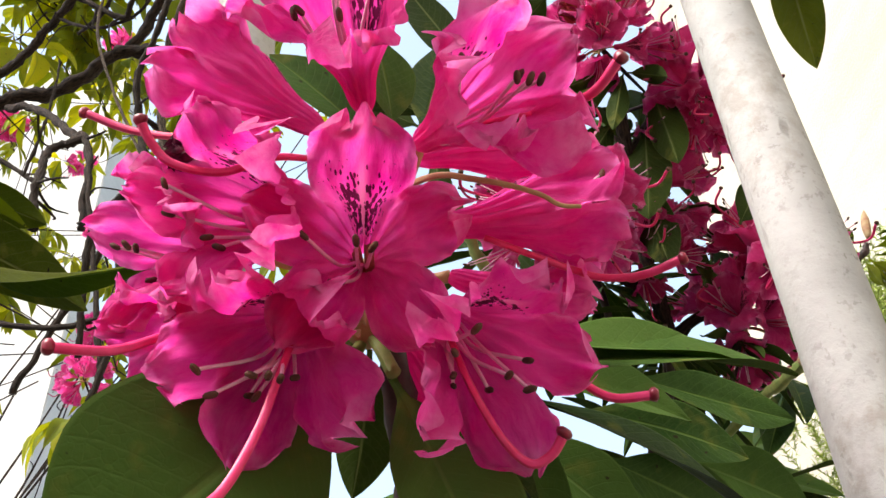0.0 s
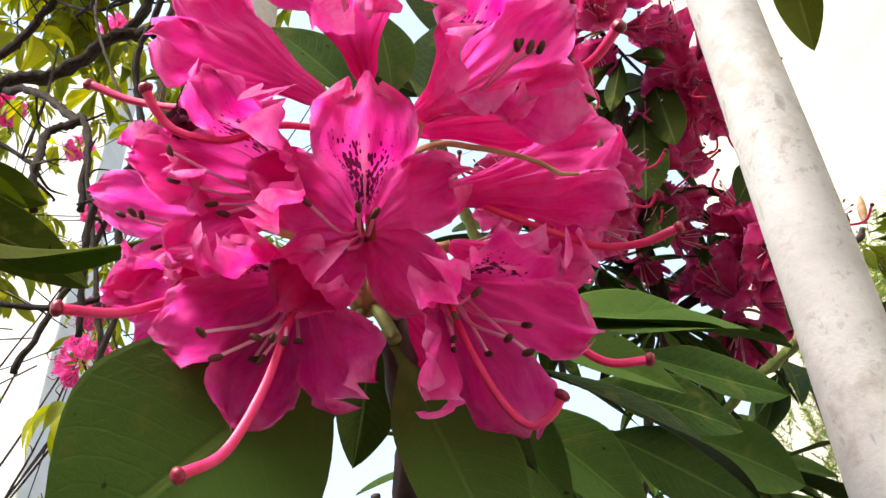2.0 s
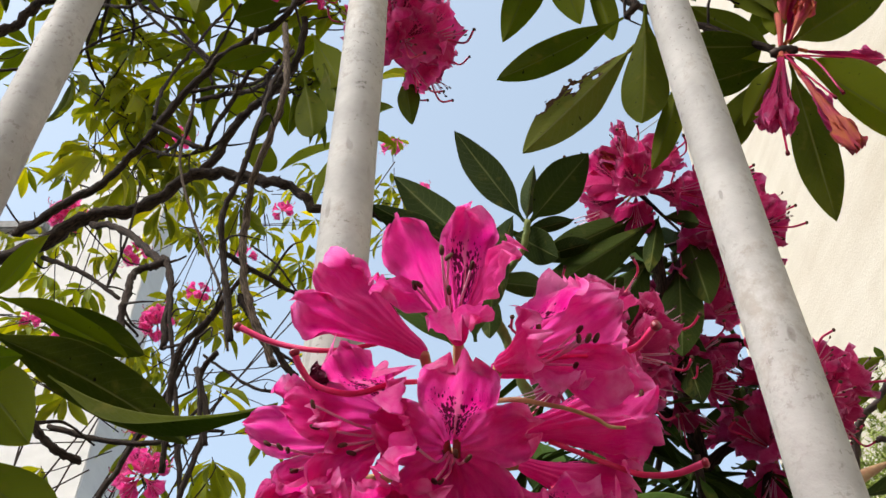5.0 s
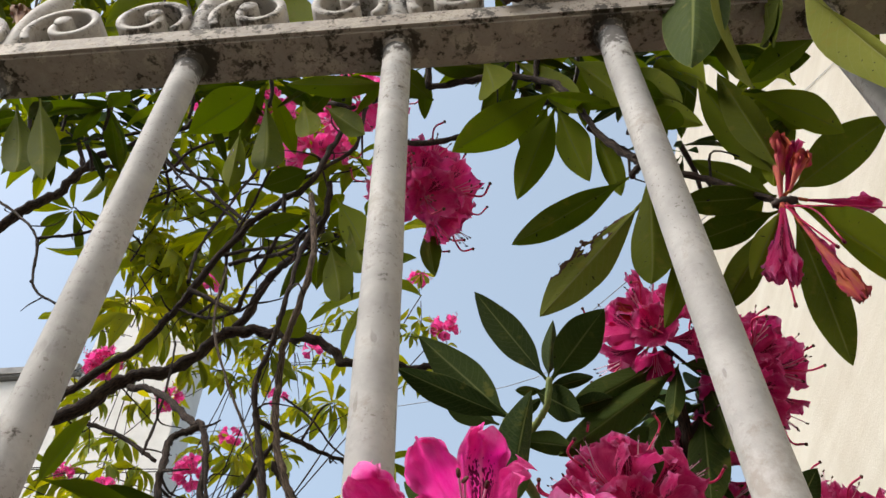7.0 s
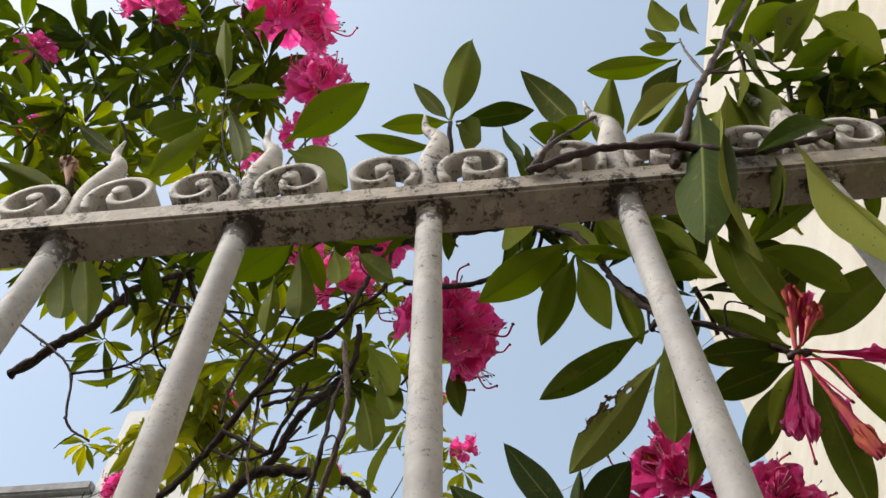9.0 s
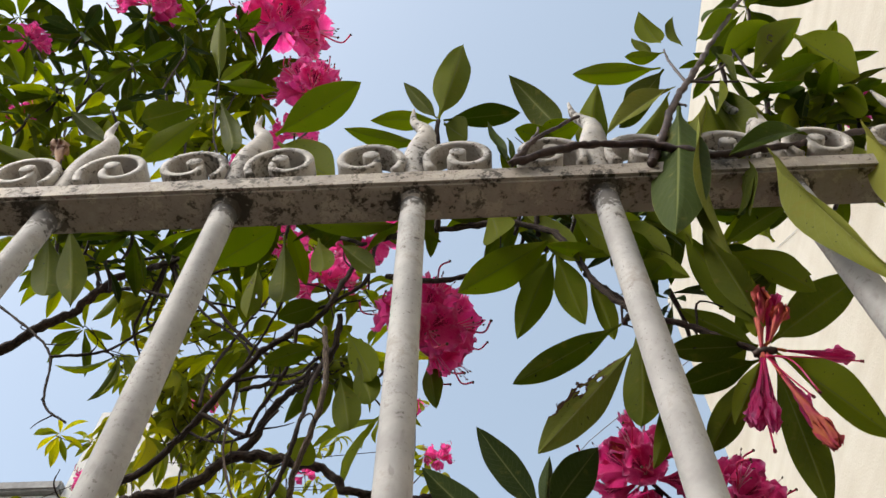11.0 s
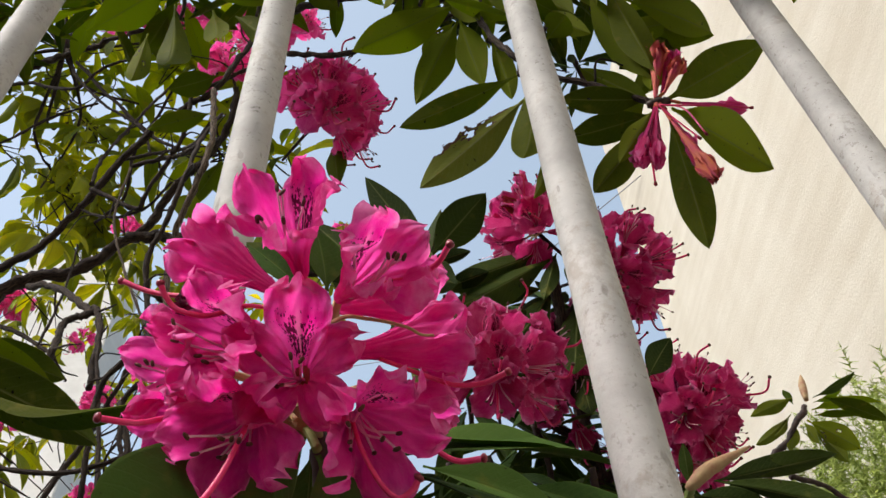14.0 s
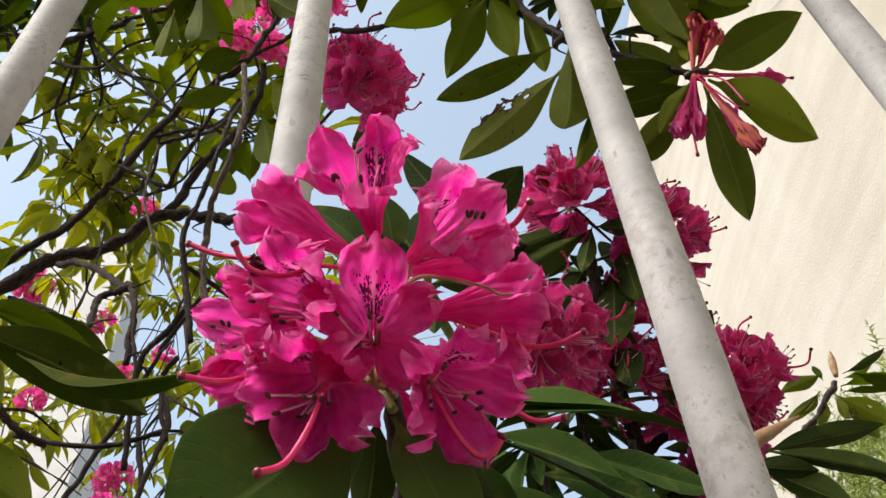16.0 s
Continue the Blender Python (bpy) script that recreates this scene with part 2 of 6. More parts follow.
def paint_material(name, dirt, dull, light, reach, joints):
    """Old white gloss: dull patches, brown stains, grey specks, black grime round the welds, and black that thickens
    towards the rail's height.
    """
    m = Mat(name)
    p = m.place()
    sep = m.n("SeparateXYZ")
    m.link(p, sep.inputs[0])
    soft = m.cloud(p, 16.0, 4.0)
    fine = m.cloud(p, 120.0, 5.0, 0.7)
    grit = m.cloud(p, 330.0, 2.0)
    patch = m.cloud(p, 47.0, 4.0, 0.65)
    long = m.n("Mapping", Scale=(130.0, 130.0, 42.0))
    m.link(p, long.inputs[0])
    fleck = m.cloud(long.outputs[0], 1.0, 2.0)
    col = m.mix(m.ramp(soft, (0.35, 0.0), (0.65, 1.0)), dull, light)
    col = m.mix(m.calc("MULTIPLY", m.ramp(patch, (0.46, 0.0), (0.62, 1.0)), 0.24), col, (dull[0] * 0.62, dull[1] * 0.61, dull[2] * 0.60))
    stain = m.ramp(m.calc("ADD", m.calc("MULTIPLY", soft, 0.6), m.calc("MULTIPLY", fine, 0.4)), (0.50 - dirt, 0.0), (0.60 - dirt * 0.6, 1.0))
    col = m.mix(m.calc("MULTIPLY", stain, 0.45), col, (0.25, 0.20, 0.15))
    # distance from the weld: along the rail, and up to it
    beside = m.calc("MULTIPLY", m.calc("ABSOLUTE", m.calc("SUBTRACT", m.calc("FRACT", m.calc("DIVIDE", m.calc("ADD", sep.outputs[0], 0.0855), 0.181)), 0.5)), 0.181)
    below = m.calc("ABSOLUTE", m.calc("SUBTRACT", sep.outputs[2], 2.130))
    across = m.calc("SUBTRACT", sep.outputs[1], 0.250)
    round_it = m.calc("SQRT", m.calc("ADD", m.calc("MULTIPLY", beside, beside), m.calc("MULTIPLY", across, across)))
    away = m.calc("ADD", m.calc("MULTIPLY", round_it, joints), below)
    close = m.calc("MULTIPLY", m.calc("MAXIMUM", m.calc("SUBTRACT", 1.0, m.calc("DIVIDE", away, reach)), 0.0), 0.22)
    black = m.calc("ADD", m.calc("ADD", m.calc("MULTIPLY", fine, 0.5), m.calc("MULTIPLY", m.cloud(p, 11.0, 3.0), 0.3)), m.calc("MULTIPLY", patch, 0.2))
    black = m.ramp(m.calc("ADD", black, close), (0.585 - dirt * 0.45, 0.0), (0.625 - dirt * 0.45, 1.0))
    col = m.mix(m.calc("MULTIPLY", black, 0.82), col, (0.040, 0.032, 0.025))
    flake = m.ramp(m.cloud(p, 30.0, 6.0, 0.68), (0.535, 0.0), (0.555, 1.0))
    col = m.mix(m.calc("MULTIPLY", flake, m.calc("MAXIMUM", dirt * 4.0, 0.0)), col, (light[0] * 1.08, light[1] * 1.06, light[2] * 0.98))
    rust = m.calc("MULTIPLY", m.ramp(m.cloud(p, 210.0, 4.0, 0.7), (0.56, 0.0), (0.62, 1.0)), m.ramp(m.cloud(p, 19.0, 3.0), (0.46, 0.0), (0.60, 1.0)))
    col = m.mix(m.calc("MULTIPLY", rust, 0.75 if dirt > 0 else 0.30), col, (0.085, 0.055, 0.034))
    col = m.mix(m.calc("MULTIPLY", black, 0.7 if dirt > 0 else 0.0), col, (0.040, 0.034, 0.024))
    chip = m.ramp(grit, (0.64, 0.0), (0.68, 1.0))
    col = m.mix(m.calc("MULTIPLY", m.calc("MULTIPLY", chip, m.ramp(m.cloud(p, 23.0, 2.0), (0.42, 0.0), (0.62, 1.0))), 0.6), col, (0.14, 0.12, 0.10))
    speck = m.calc("MULTIPLY", m.ramp(fleck, (0.645, 0.0), (0.69, 1.0)), m.ramp(soft, (0.40, 0.2), (0.60, 1.0)))
    col = m.mix(m.calc("MULTIPLY", speck, 0.5), col, (0.17, 0.15, 0.13))
    m.surface(col, m.calc("ADD", 0.50, m.calc("MULTIPLY", fine, 0.35)), 0.0, 0.32)
    m.bump(m.calc("ADD", m.calc("SUBTRACT", m.calc("ADD", fine, m.calc("MULTIPLY", patch, 0.8)), m.calc("MULTIPLY", m.calc("ADD", black, speck), 0.5)), soft), 0.45, 0.0012)
    return m.m


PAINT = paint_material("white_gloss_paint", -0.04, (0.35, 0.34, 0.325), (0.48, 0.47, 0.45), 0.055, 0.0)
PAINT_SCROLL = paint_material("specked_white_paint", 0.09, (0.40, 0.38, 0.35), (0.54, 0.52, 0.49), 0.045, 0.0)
# rail: weathering, plus its underside's shade put into a darker, browner colour
PAINT_RAIL = paint_material("weathered_shaded_white_paint", 0.13, (0.33, 0.295, 0.250), (0.50, 0.455, 0.40), 0.027, 1.0)


def stucco_material(name, a, b):
    m = Mat(name)
    p = m.place()
    cloud = m.cloud(p, 1.1, 5.0, 0.6)
    st = m.n("Mapping", Scale=(6.0, 6.0, 0.8))
    m.link(p, st.inputs[0])
    runs = m.cloud(st.outputs[0], 1.6, 4.0, 0.6)
    grain = m.cloud(p, 90.0, 4.0)
    drag = m.n("Mapping", Rotation=(0.12, 0.0, 0.0), Scale=(4.0, 0.8, 6.0))
    m.link(p, drag.inputs[0])
    sweep = m.cloud(drag.outputs[0], 1.5, 5.0, 0.6)
    tone = m.calc("ADD", m.calc("ADD", m.calc("MULTIPLY", cloud, 0.4), m.calc("MULTIPLY", runs, 0.12)), m.calc("MULTIPLY", sweep, 0.48))
    col = m.mix(m.ramp(tone, (0.38, 0.0), (0.58, 1.0)), a, b)
    spots = m.ramp(m.cloud(p, 14.0, 4.0, 0.7), (0.62, 0.0), (0.72, 1.0))
    col = m.mix(m.calc("MULTIPLY", spots, 0.16), col, (0.30, 0.27, 0.22))
    m.surface(col, 0.9, 0.0, 0.2)
    m.bump(m.calc("ADD", grain, m.calc("MULTIPLY", cloud, 2.0)), 0.4, 0.004)
    return m.m


STUCCO = stucco_material("cream_stucco", (0.50, 0.45, 0.365), (0.60, 0.56, 0.475))
STUCCO_FAR = stucco_material("grey_cream_stucco", (0.64, 0.61, 0.56), (0.74, 0.71, 0.66))
SOIL = plain("soil", (0.030, 0.024, 0.017), (0.075, 0.060, 0.042), 6.0, 0.95, 0.8, 0.02)
ROOFING = plain("grey_roof_edge", (0.22, 0.21, 0.20), (0.34, 0.33, 0.31), 8.0, 0.8)
NEEDLE = plain("feathery_needles", (0.20, 0.27, 0.045), (0.40, 0.48, 0.10), 40.0, 0.6)
CABLE = plain("dark_cable", (0.25, 0.26, 0.28), (0.33, 0.34, 0.36), 10.0)


# ---- mesh helpers ----
def mesh_of(name, verts, faces, mats, slots=None, uvs=None, smooth=True):
    me = bpy.data.meshes.new(name)
    me.from_pydata(verts, [], faces)
    for mat in mats:
        me.materials.append(mat)
    if slots is not None:
        me.polygons.foreach_set("material_index", slots)
    if uvs is not None:
        layer = me.uv_layers.new(name="lobe")
        loops = np.empty(len(me.loops), dtype=np.int32)
        me.loops.foreach_get("vertex_index", loops)
        layer.data.foreach_set("uv", np.asarray(uvs, dtype=np.float32)[loops].ravel())
    me.polygons.foreach_set("use_smooth", [smooth] * len(me.polygons))
    me.update()
    return me


def part(name, me, parent, m=None, label=""):
    ob = new(name, me)
    ob.parent = parent
    if m is not None:
        ob.matrix_basis = m
    return tagged(ob, label=label)


def thing(name, at, label, category, group="", kind=""):
    ob = new(name)
    ob.empty_display_size = 0.05
    ob.location = at
    bpy.context.view_layer.update()
    return tagged(ob, label, category, group, kind)


def local(parent, m):
    """A world pose in the parent's own space; parents are moved, never turned."""
    where = Vector()
    p = parent
    while p is not None:
        where += p.location
        p = p.parent
    return Matrix.Translation(-where) @ m


def smooth_line(points, steps=6):
    """A Catmull-Rom line through the points."""
    pts = [Vector(p) for p in points]
    if len(pts) == 2:
        return [pts[0].lerp(pts[1], i / steps) for i in range(steps + 1)]
    ext = [pts[0] * 2 - pts[1], *pts, pts[-1] * 2 - pts[-2]]
    out = []
    for i in range(1, len(ext) - 2):
        a, b, c, d = ext[i - 1:i + 3]
        for k in range(steps):
            t = k / steps
            out.append(0.5 * ((2 * b) + (c - a) * t + (2 * a - 5 * b + 4 * c - d) * t * t + (3 * b - a - 3 * c + d) * t ** 3))
    out.append(pts[-1])
    return out


def tube(line, radii, sides=8, lumpy=0.0, caps=True, seed=0):
    """Vertices, faces and uvs of a tube along a line."""
    rnd = random.Random(seed)
    verts, faces, uvs = [], [], []
    side = None
    run = 0.0
    for i, p in enumerate(line):
        d = (line[min(i + 1, len(line) - 1)] - line[max(i - 1, 0)]).normalized()
        if side is None:
            side = d.orthogonal().normalized()
        side = (side - d * side.dot(d)).normalized()
        other = d.cross(side)
        r = radii(i / (len(line) - 1)) if callable(radii) else radii
        if i:
            run += (p - line[i - 1]).length
        for k in range(sides + 1):
            a = 2 * math.pi * k / sides
            rr = r
            if lumpy and k < sides:
                rr = r * (1 + lumpy * noise.noise((p + (side * math.cos(a) + other * math.sin(a)) * r) * (0.45 / r)))
            elif lumpy:
                rr = (Vector(verts[-sides]) - p).length
            verts.append(tuple(p + (side * math.cos(a) + other * math.sin(a)) * rr))
            uvs.append((k / sides, run / 0.05))
    w = sides + 1
    for i in range(len(line) - 1):
        for k in range(sides):
            faces.append((i * w + k, i * w + k + 1, (i + 1) * w + k + 1, (i + 1) * w + k))
    if caps:
        faces.append(tuple(range(sides - 1, -1, -1)))
        last = (len(line) - 1) * w
        faces.append(tuple(last + k for k in range(sides)))
    return verts, faces, uvs


def joined(name, pieces, mats):
    """One mesh out of (verts, faces, uvs, slot) pieces."""
    verts, faces, uvs, slots = [], [], [], []
    for v, f, u, slot in pieces:
        n = len(verts)
        verts += v
        uvs += u
        faces += [tuple(i + n for i in face) for face in f]
        slots += [slot] * len(f)
    return mesh_of(name, verts, faces, mats, slots, uvs)


def box(a, b, bevel, mat, name="box"):
    bm = bmesh.new()
    bmesh.ops.create_cube(bm, size=1.0)
    size = Vector(b) - Vector(a)
    bmesh.ops.scale(bm, vec=size, verts=bm.verts)
    bmesh.ops.translate(bm, vec=(Vector(a) + Vector(b)) / 2, verts=bm.verts)
    if bevel:
        bmesh.ops.bevel(bm, geom=bm.edges[:], offset=bevel, segments=2, affect="EDGES")
    me = bpy.data.meshes.new(name)
    bm.to_mesh(me)
    bm.free()
    me.materials.append(mat)
    return me


# ---- leaves ----
def leaf_mesh(curl, fold, wave, seed, rows=20, cols=4, mats=(LEAF_TOP, LEAF_UNDER), bites=()):
    """A unit leaf along x with a stalk, a sunken midrib and a thickness; the upper side faces z."""
    rnd = random.Random(seed)
    verts, faces, uvs, slots = [], [], [], []
    n = 2 * cols + 1
    phase = rnd.uniform(0, 6)
    lean = rnd.uniform(-0.05, 0.05)
    broad = rnd.uniform(0.96, 1.14)
    for layer in (0, 1):
        for i in range(rows + 1):
            s = i / rows
            if s < 0.07:
                half = 0.045
            else:
                q = (s - 0.07) / 0.93
                power = 0.80 + 0.06 * max(0.0, (q - 0.60) / 0.40) + 0.9 * max(0.0, 0.3 - q)
                half = 0.5 * max(0.0, math.sin(math.pi * q ** broad)) ** power + 0.03 * (1 - q) ** 2
            for j in range(n):
                t = (j - cols) / cols
                h = half * (1 + 0.018 * math.sin(17 * s + phase + (2 if t > 0 else 0)))
                z = curl * 1.3 * s * (1 - s) + 0.35 * fold * abs(t) * half + wave * math.sin(6 * s + phase + (1.5 if t > 0 else 0)) * t * t * half
                z += 0.006 * (1 - min(1.0, 3 * abs(t))) * (-1 if s > 0.07 else 0)
                verts.append((s, t * h + lean * s * (1 - s), z - (0.0035 if layer else 0) * (1.2 - abs(t))))
                uvs.append((s, t))
    off = (rows + 1) * n
    for i in range(rows):
        for j in range(n - 1):
            a = i * n + j
            ms, mt = (i + 0.5) / rows, (j + 0.5 - cols) / cols
            dry = 0
            for bs, bt, br in bites:
                far = math.hypot((ms - bs) * 3.0, mt - bt) + 0.16 * noise.noise(Vector((ms * 22, mt * 8, seed)))
                dry = max(dry, 2 if far < br else 1 if far < br * 1.35 + 0.03 else 0)
            if dry == 2:
                continue
            faces.append((a, a + n, a + n + 1, a + 1))
            slots.append(2 if dry else 0)
            faces.append((off + a, off + a + 1, off + a + n + 1, off + a + n))
            slots.append(2 if dry else 1)
    return mesh_of("leaf", verts, faces, (*mats, DRY), slots, uvs)


LEAVES = [leaf_mesh(c, f, w, i) for i, (c, f, w) in enumerate(((0.05, 0.16, 0.03), (0.14, 0.28, 0.05), (-0.05, 0.14, 0.05), (0.22, 0.10, 0.04), (0.09, 0.36, 0.03), (0.02, 0.06, 0.06), (0.30, 0.20, 0.04)))]
DARK_LEAVES = [leaf_mesh(c, f, w, 60 + i, mats=(LEAF_DARK, LEAF_DARK_UNDER)) for i, (c, f, w) in enumerate(((0.05, 0.16, 0.03), (0.12, 0.28, 0.04), (-0.04, 0.20, 0.04), (0.18, 0.12, 0.03), (0.08, 0.34, 0.03)))]
PALE_LEAVES = [leaf_mesh(c, 0.25, 0.06, 20 + i, mats=(LEAF_PALE, LEAF_PALE)) for i, c in enumerate((0.08, 0.15))]
BITTEN_LEAF = leaf_mesh(0.06, 0.2, 0.05, 31, 170, 30, (LEAF_TOP, LEAF_PALE), ((0.36, 0.92, 0.26), (0.47, 0.50, 0.13), (0.24, 1.0, 0.24), (0.56, 1.0, 0.24), (0.70, 0.95, 0.14), (0.33, 0.25, 0.06)))
SPOTTED_LEAF = leaf_mesh(0.08, 0.2, 0.04, 33, 96, 18, bites=((0.30, 0.5, 0.07), (0.36, 0.66, 0.05), (0.55, -0.4, 0.08)))
FAR_LEAVES = [leaf_mesh(c, f, 0.05, 40 + i, rows=7, cols=1) for i, (c, f) in enumerate(((0.15, 0.3), (0.3, 0.4), (0.5, 0.3)))]
BUD_SCALE = leaf_mesh(0.3, 0.4, 0.05, 35, 8, 2, mats=(BUD, BUD))
pick = random.Random(11)


def leaf_pose(base, tip, width, normal):
    base, tip = Vector(base), Vector(tip)
    axis = tip - base
    x = axis.normalized()
    z = (Vector(normal) - x * Vector(normal).dot(x)).normalized()
    y = z.cross(x)
    m = Matrix((x, y, z)).transposed().to_4x4() @ Matrix.Diagonal((axis.length, 0.94 * width, axis.length, 1.0))
    return Matrix.Translation(base) @ m


# shoots with dark leathery leaves, shade included in that dark colour
DARK_SHOOTS = set()


def leaf(parent, base, tip, width, normal, mesh=None, label=""):
    if mesh is None and parent["label"] in DARK_SHOOTS:
        mesh = pick.choice(DARK_LEAVES)
    me = mesh or (SPOTTED_LEAF if pick.random() < 0.06 else pick.choice(LEAVES))
    return part("leaf", me, parent, local(parent, leaf_pose(base, tip, width, normal)), label)


def pale_leaf(parent, base, tip, width, normal):
    return leaf(parent, base, tip, width, normal, pick.choice(PALE_LEAVES), "yellowish pale green leaf")


def leaf_ring(centre, axis, length, n, seed, spread=(50, 105), droop=0.3, slim=(0.22, 0.30)):
    """Poses of a ring of hanging leaves round a shoot's end."""
    rnd = random.Random(seed)
    axis = Vector(axis).normalized()
    a = axis.orthogonal().normalized()
    b = axis.cross(a)
    out = []
    for k in range(n):
        turn = 2 * math.pi * (k + rnd.uniform(-0.35, 0.35)) / n + seed
        tilt = radians(rnd.uniform(*spread))
        d = (axis * math.cos(tilt) + (a * math.cos(turn) + b * math.sin(turn)) * math.sin(tilt)) + Vector((0, 0, -droop * rnd.uniform(0.4, 1.5)))
        d.normalize()
        size = length * rnd.uniform(0.62, 1.10)
        up = axis + Vector((rnd.uniform(-0.6, 0.6), rnd.uniform(-0.6, 0.6), 0.3))
        base = Vector(centre) + d * 0.005 - axis * rnd.uniform(0, 0.16) * length
        out.append((base, base + d * size, size * rnd.uniform(*slim), up))
    return out


def whorl(parent, centre, axis, length, n, seed, dark=False, hang=0.8):
    """A ring of leaves round a shoot's end; dark ones have shade put into their colour."""
    for k, (base, tip, width, up) in enumerate(leaf_ring(centre, axis, length, n if dark else round(n * 1.4), seed, (45, 110), hang)):
        leaf(parent, base, tip, width, up, DARK_LEAVES[(seed + k) % 5] if dark else None)
    c = Vector(centre)
    a = Vector(axis).normalized()
    v, f, u = tube(smooth_line((c - a * 0.06, c - a * 0.03 + Vector((0.004, 0.002, 0)), c + a * 0.004)), lambda t: 0.0026 + 0.0012 * t, 7)
    part("shoot", mesh_of("shoot", v, f, (TWIG,), uvs=u), parent, local(parent, Matrix()))


# ---- branches ----
count_branches = [0]


def branch(parent, points, r0, r1, mat=None, label="", name="branch"):
    """A crooked, knotty limb, with a few short side twigs where it is thick enough."""
    count_branches[0] += 1
    rnd = random.Random(count_branches[0])
    line = smooth_line(points, 12)
    jig = []
    for i, p in enumerate(line):
        if 0 < i < len(line) - 1:
            p = p + Vector((noise.noise(p * 14), noise.noise(p * 14 + Vector((9, 3, 1))), noise.noise(p * 14 + Vector((1, 7, 5))))) * (0.9 * r0)
            p = p + Vector((noise.noise(p * 55), noise.noise(p * 55 + Vector((9, 3, 1))), noise.noise(p * 55 + Vector((1, 7, 5))))) * (0.55 * r0)
        jig.append(p)
    swell = [1 + 0.22 * max(0.0, noise.noise(p * 60 + Vector((4, 4, 4)))) for p in jig]
    last = len(jig) - 1
    pieces = [(*tube(jig, lambda t: (r0 + (r1 - r0) * t) * swell[min(last, round(t * last))], 9, 0.5), 0)]
    if mat is None and r0 > 0.0018:
        for k in range(6, last - 3):
            if rnd.random() < 0.085:
                d = (jig[k + 1] - jig[k - 1]).normalized()
                side = (d.orthogonal().normalized() @ Matrix.Rotation(rnd.uniform(0, 6.28), 3, d) + d * rnd.uniform(0.2, 1.2)).normalized()
                size = rnd.uniform(0.012, 0.07)
                bend = Vector((rnd.gauss(0, 1), rnd.gauss(0, 1), rnd.gauss(0, 1))) * size * 0.14
                twig = smooth_line((jig[k], jig[k] + side * size * 0.5 + bend, jig[k] + side * size - bend * 0.5), 5)
                thick = min(0.55 * r0, 0.0016)
                pieces.append((*tube(twig, lambda t: thick * (1 - 0.6 * t), 6, 0.4), 0))
    return part(name, joined(name, pieces, (mat or BARK,)), parent, local(parent, Matrix()), label)


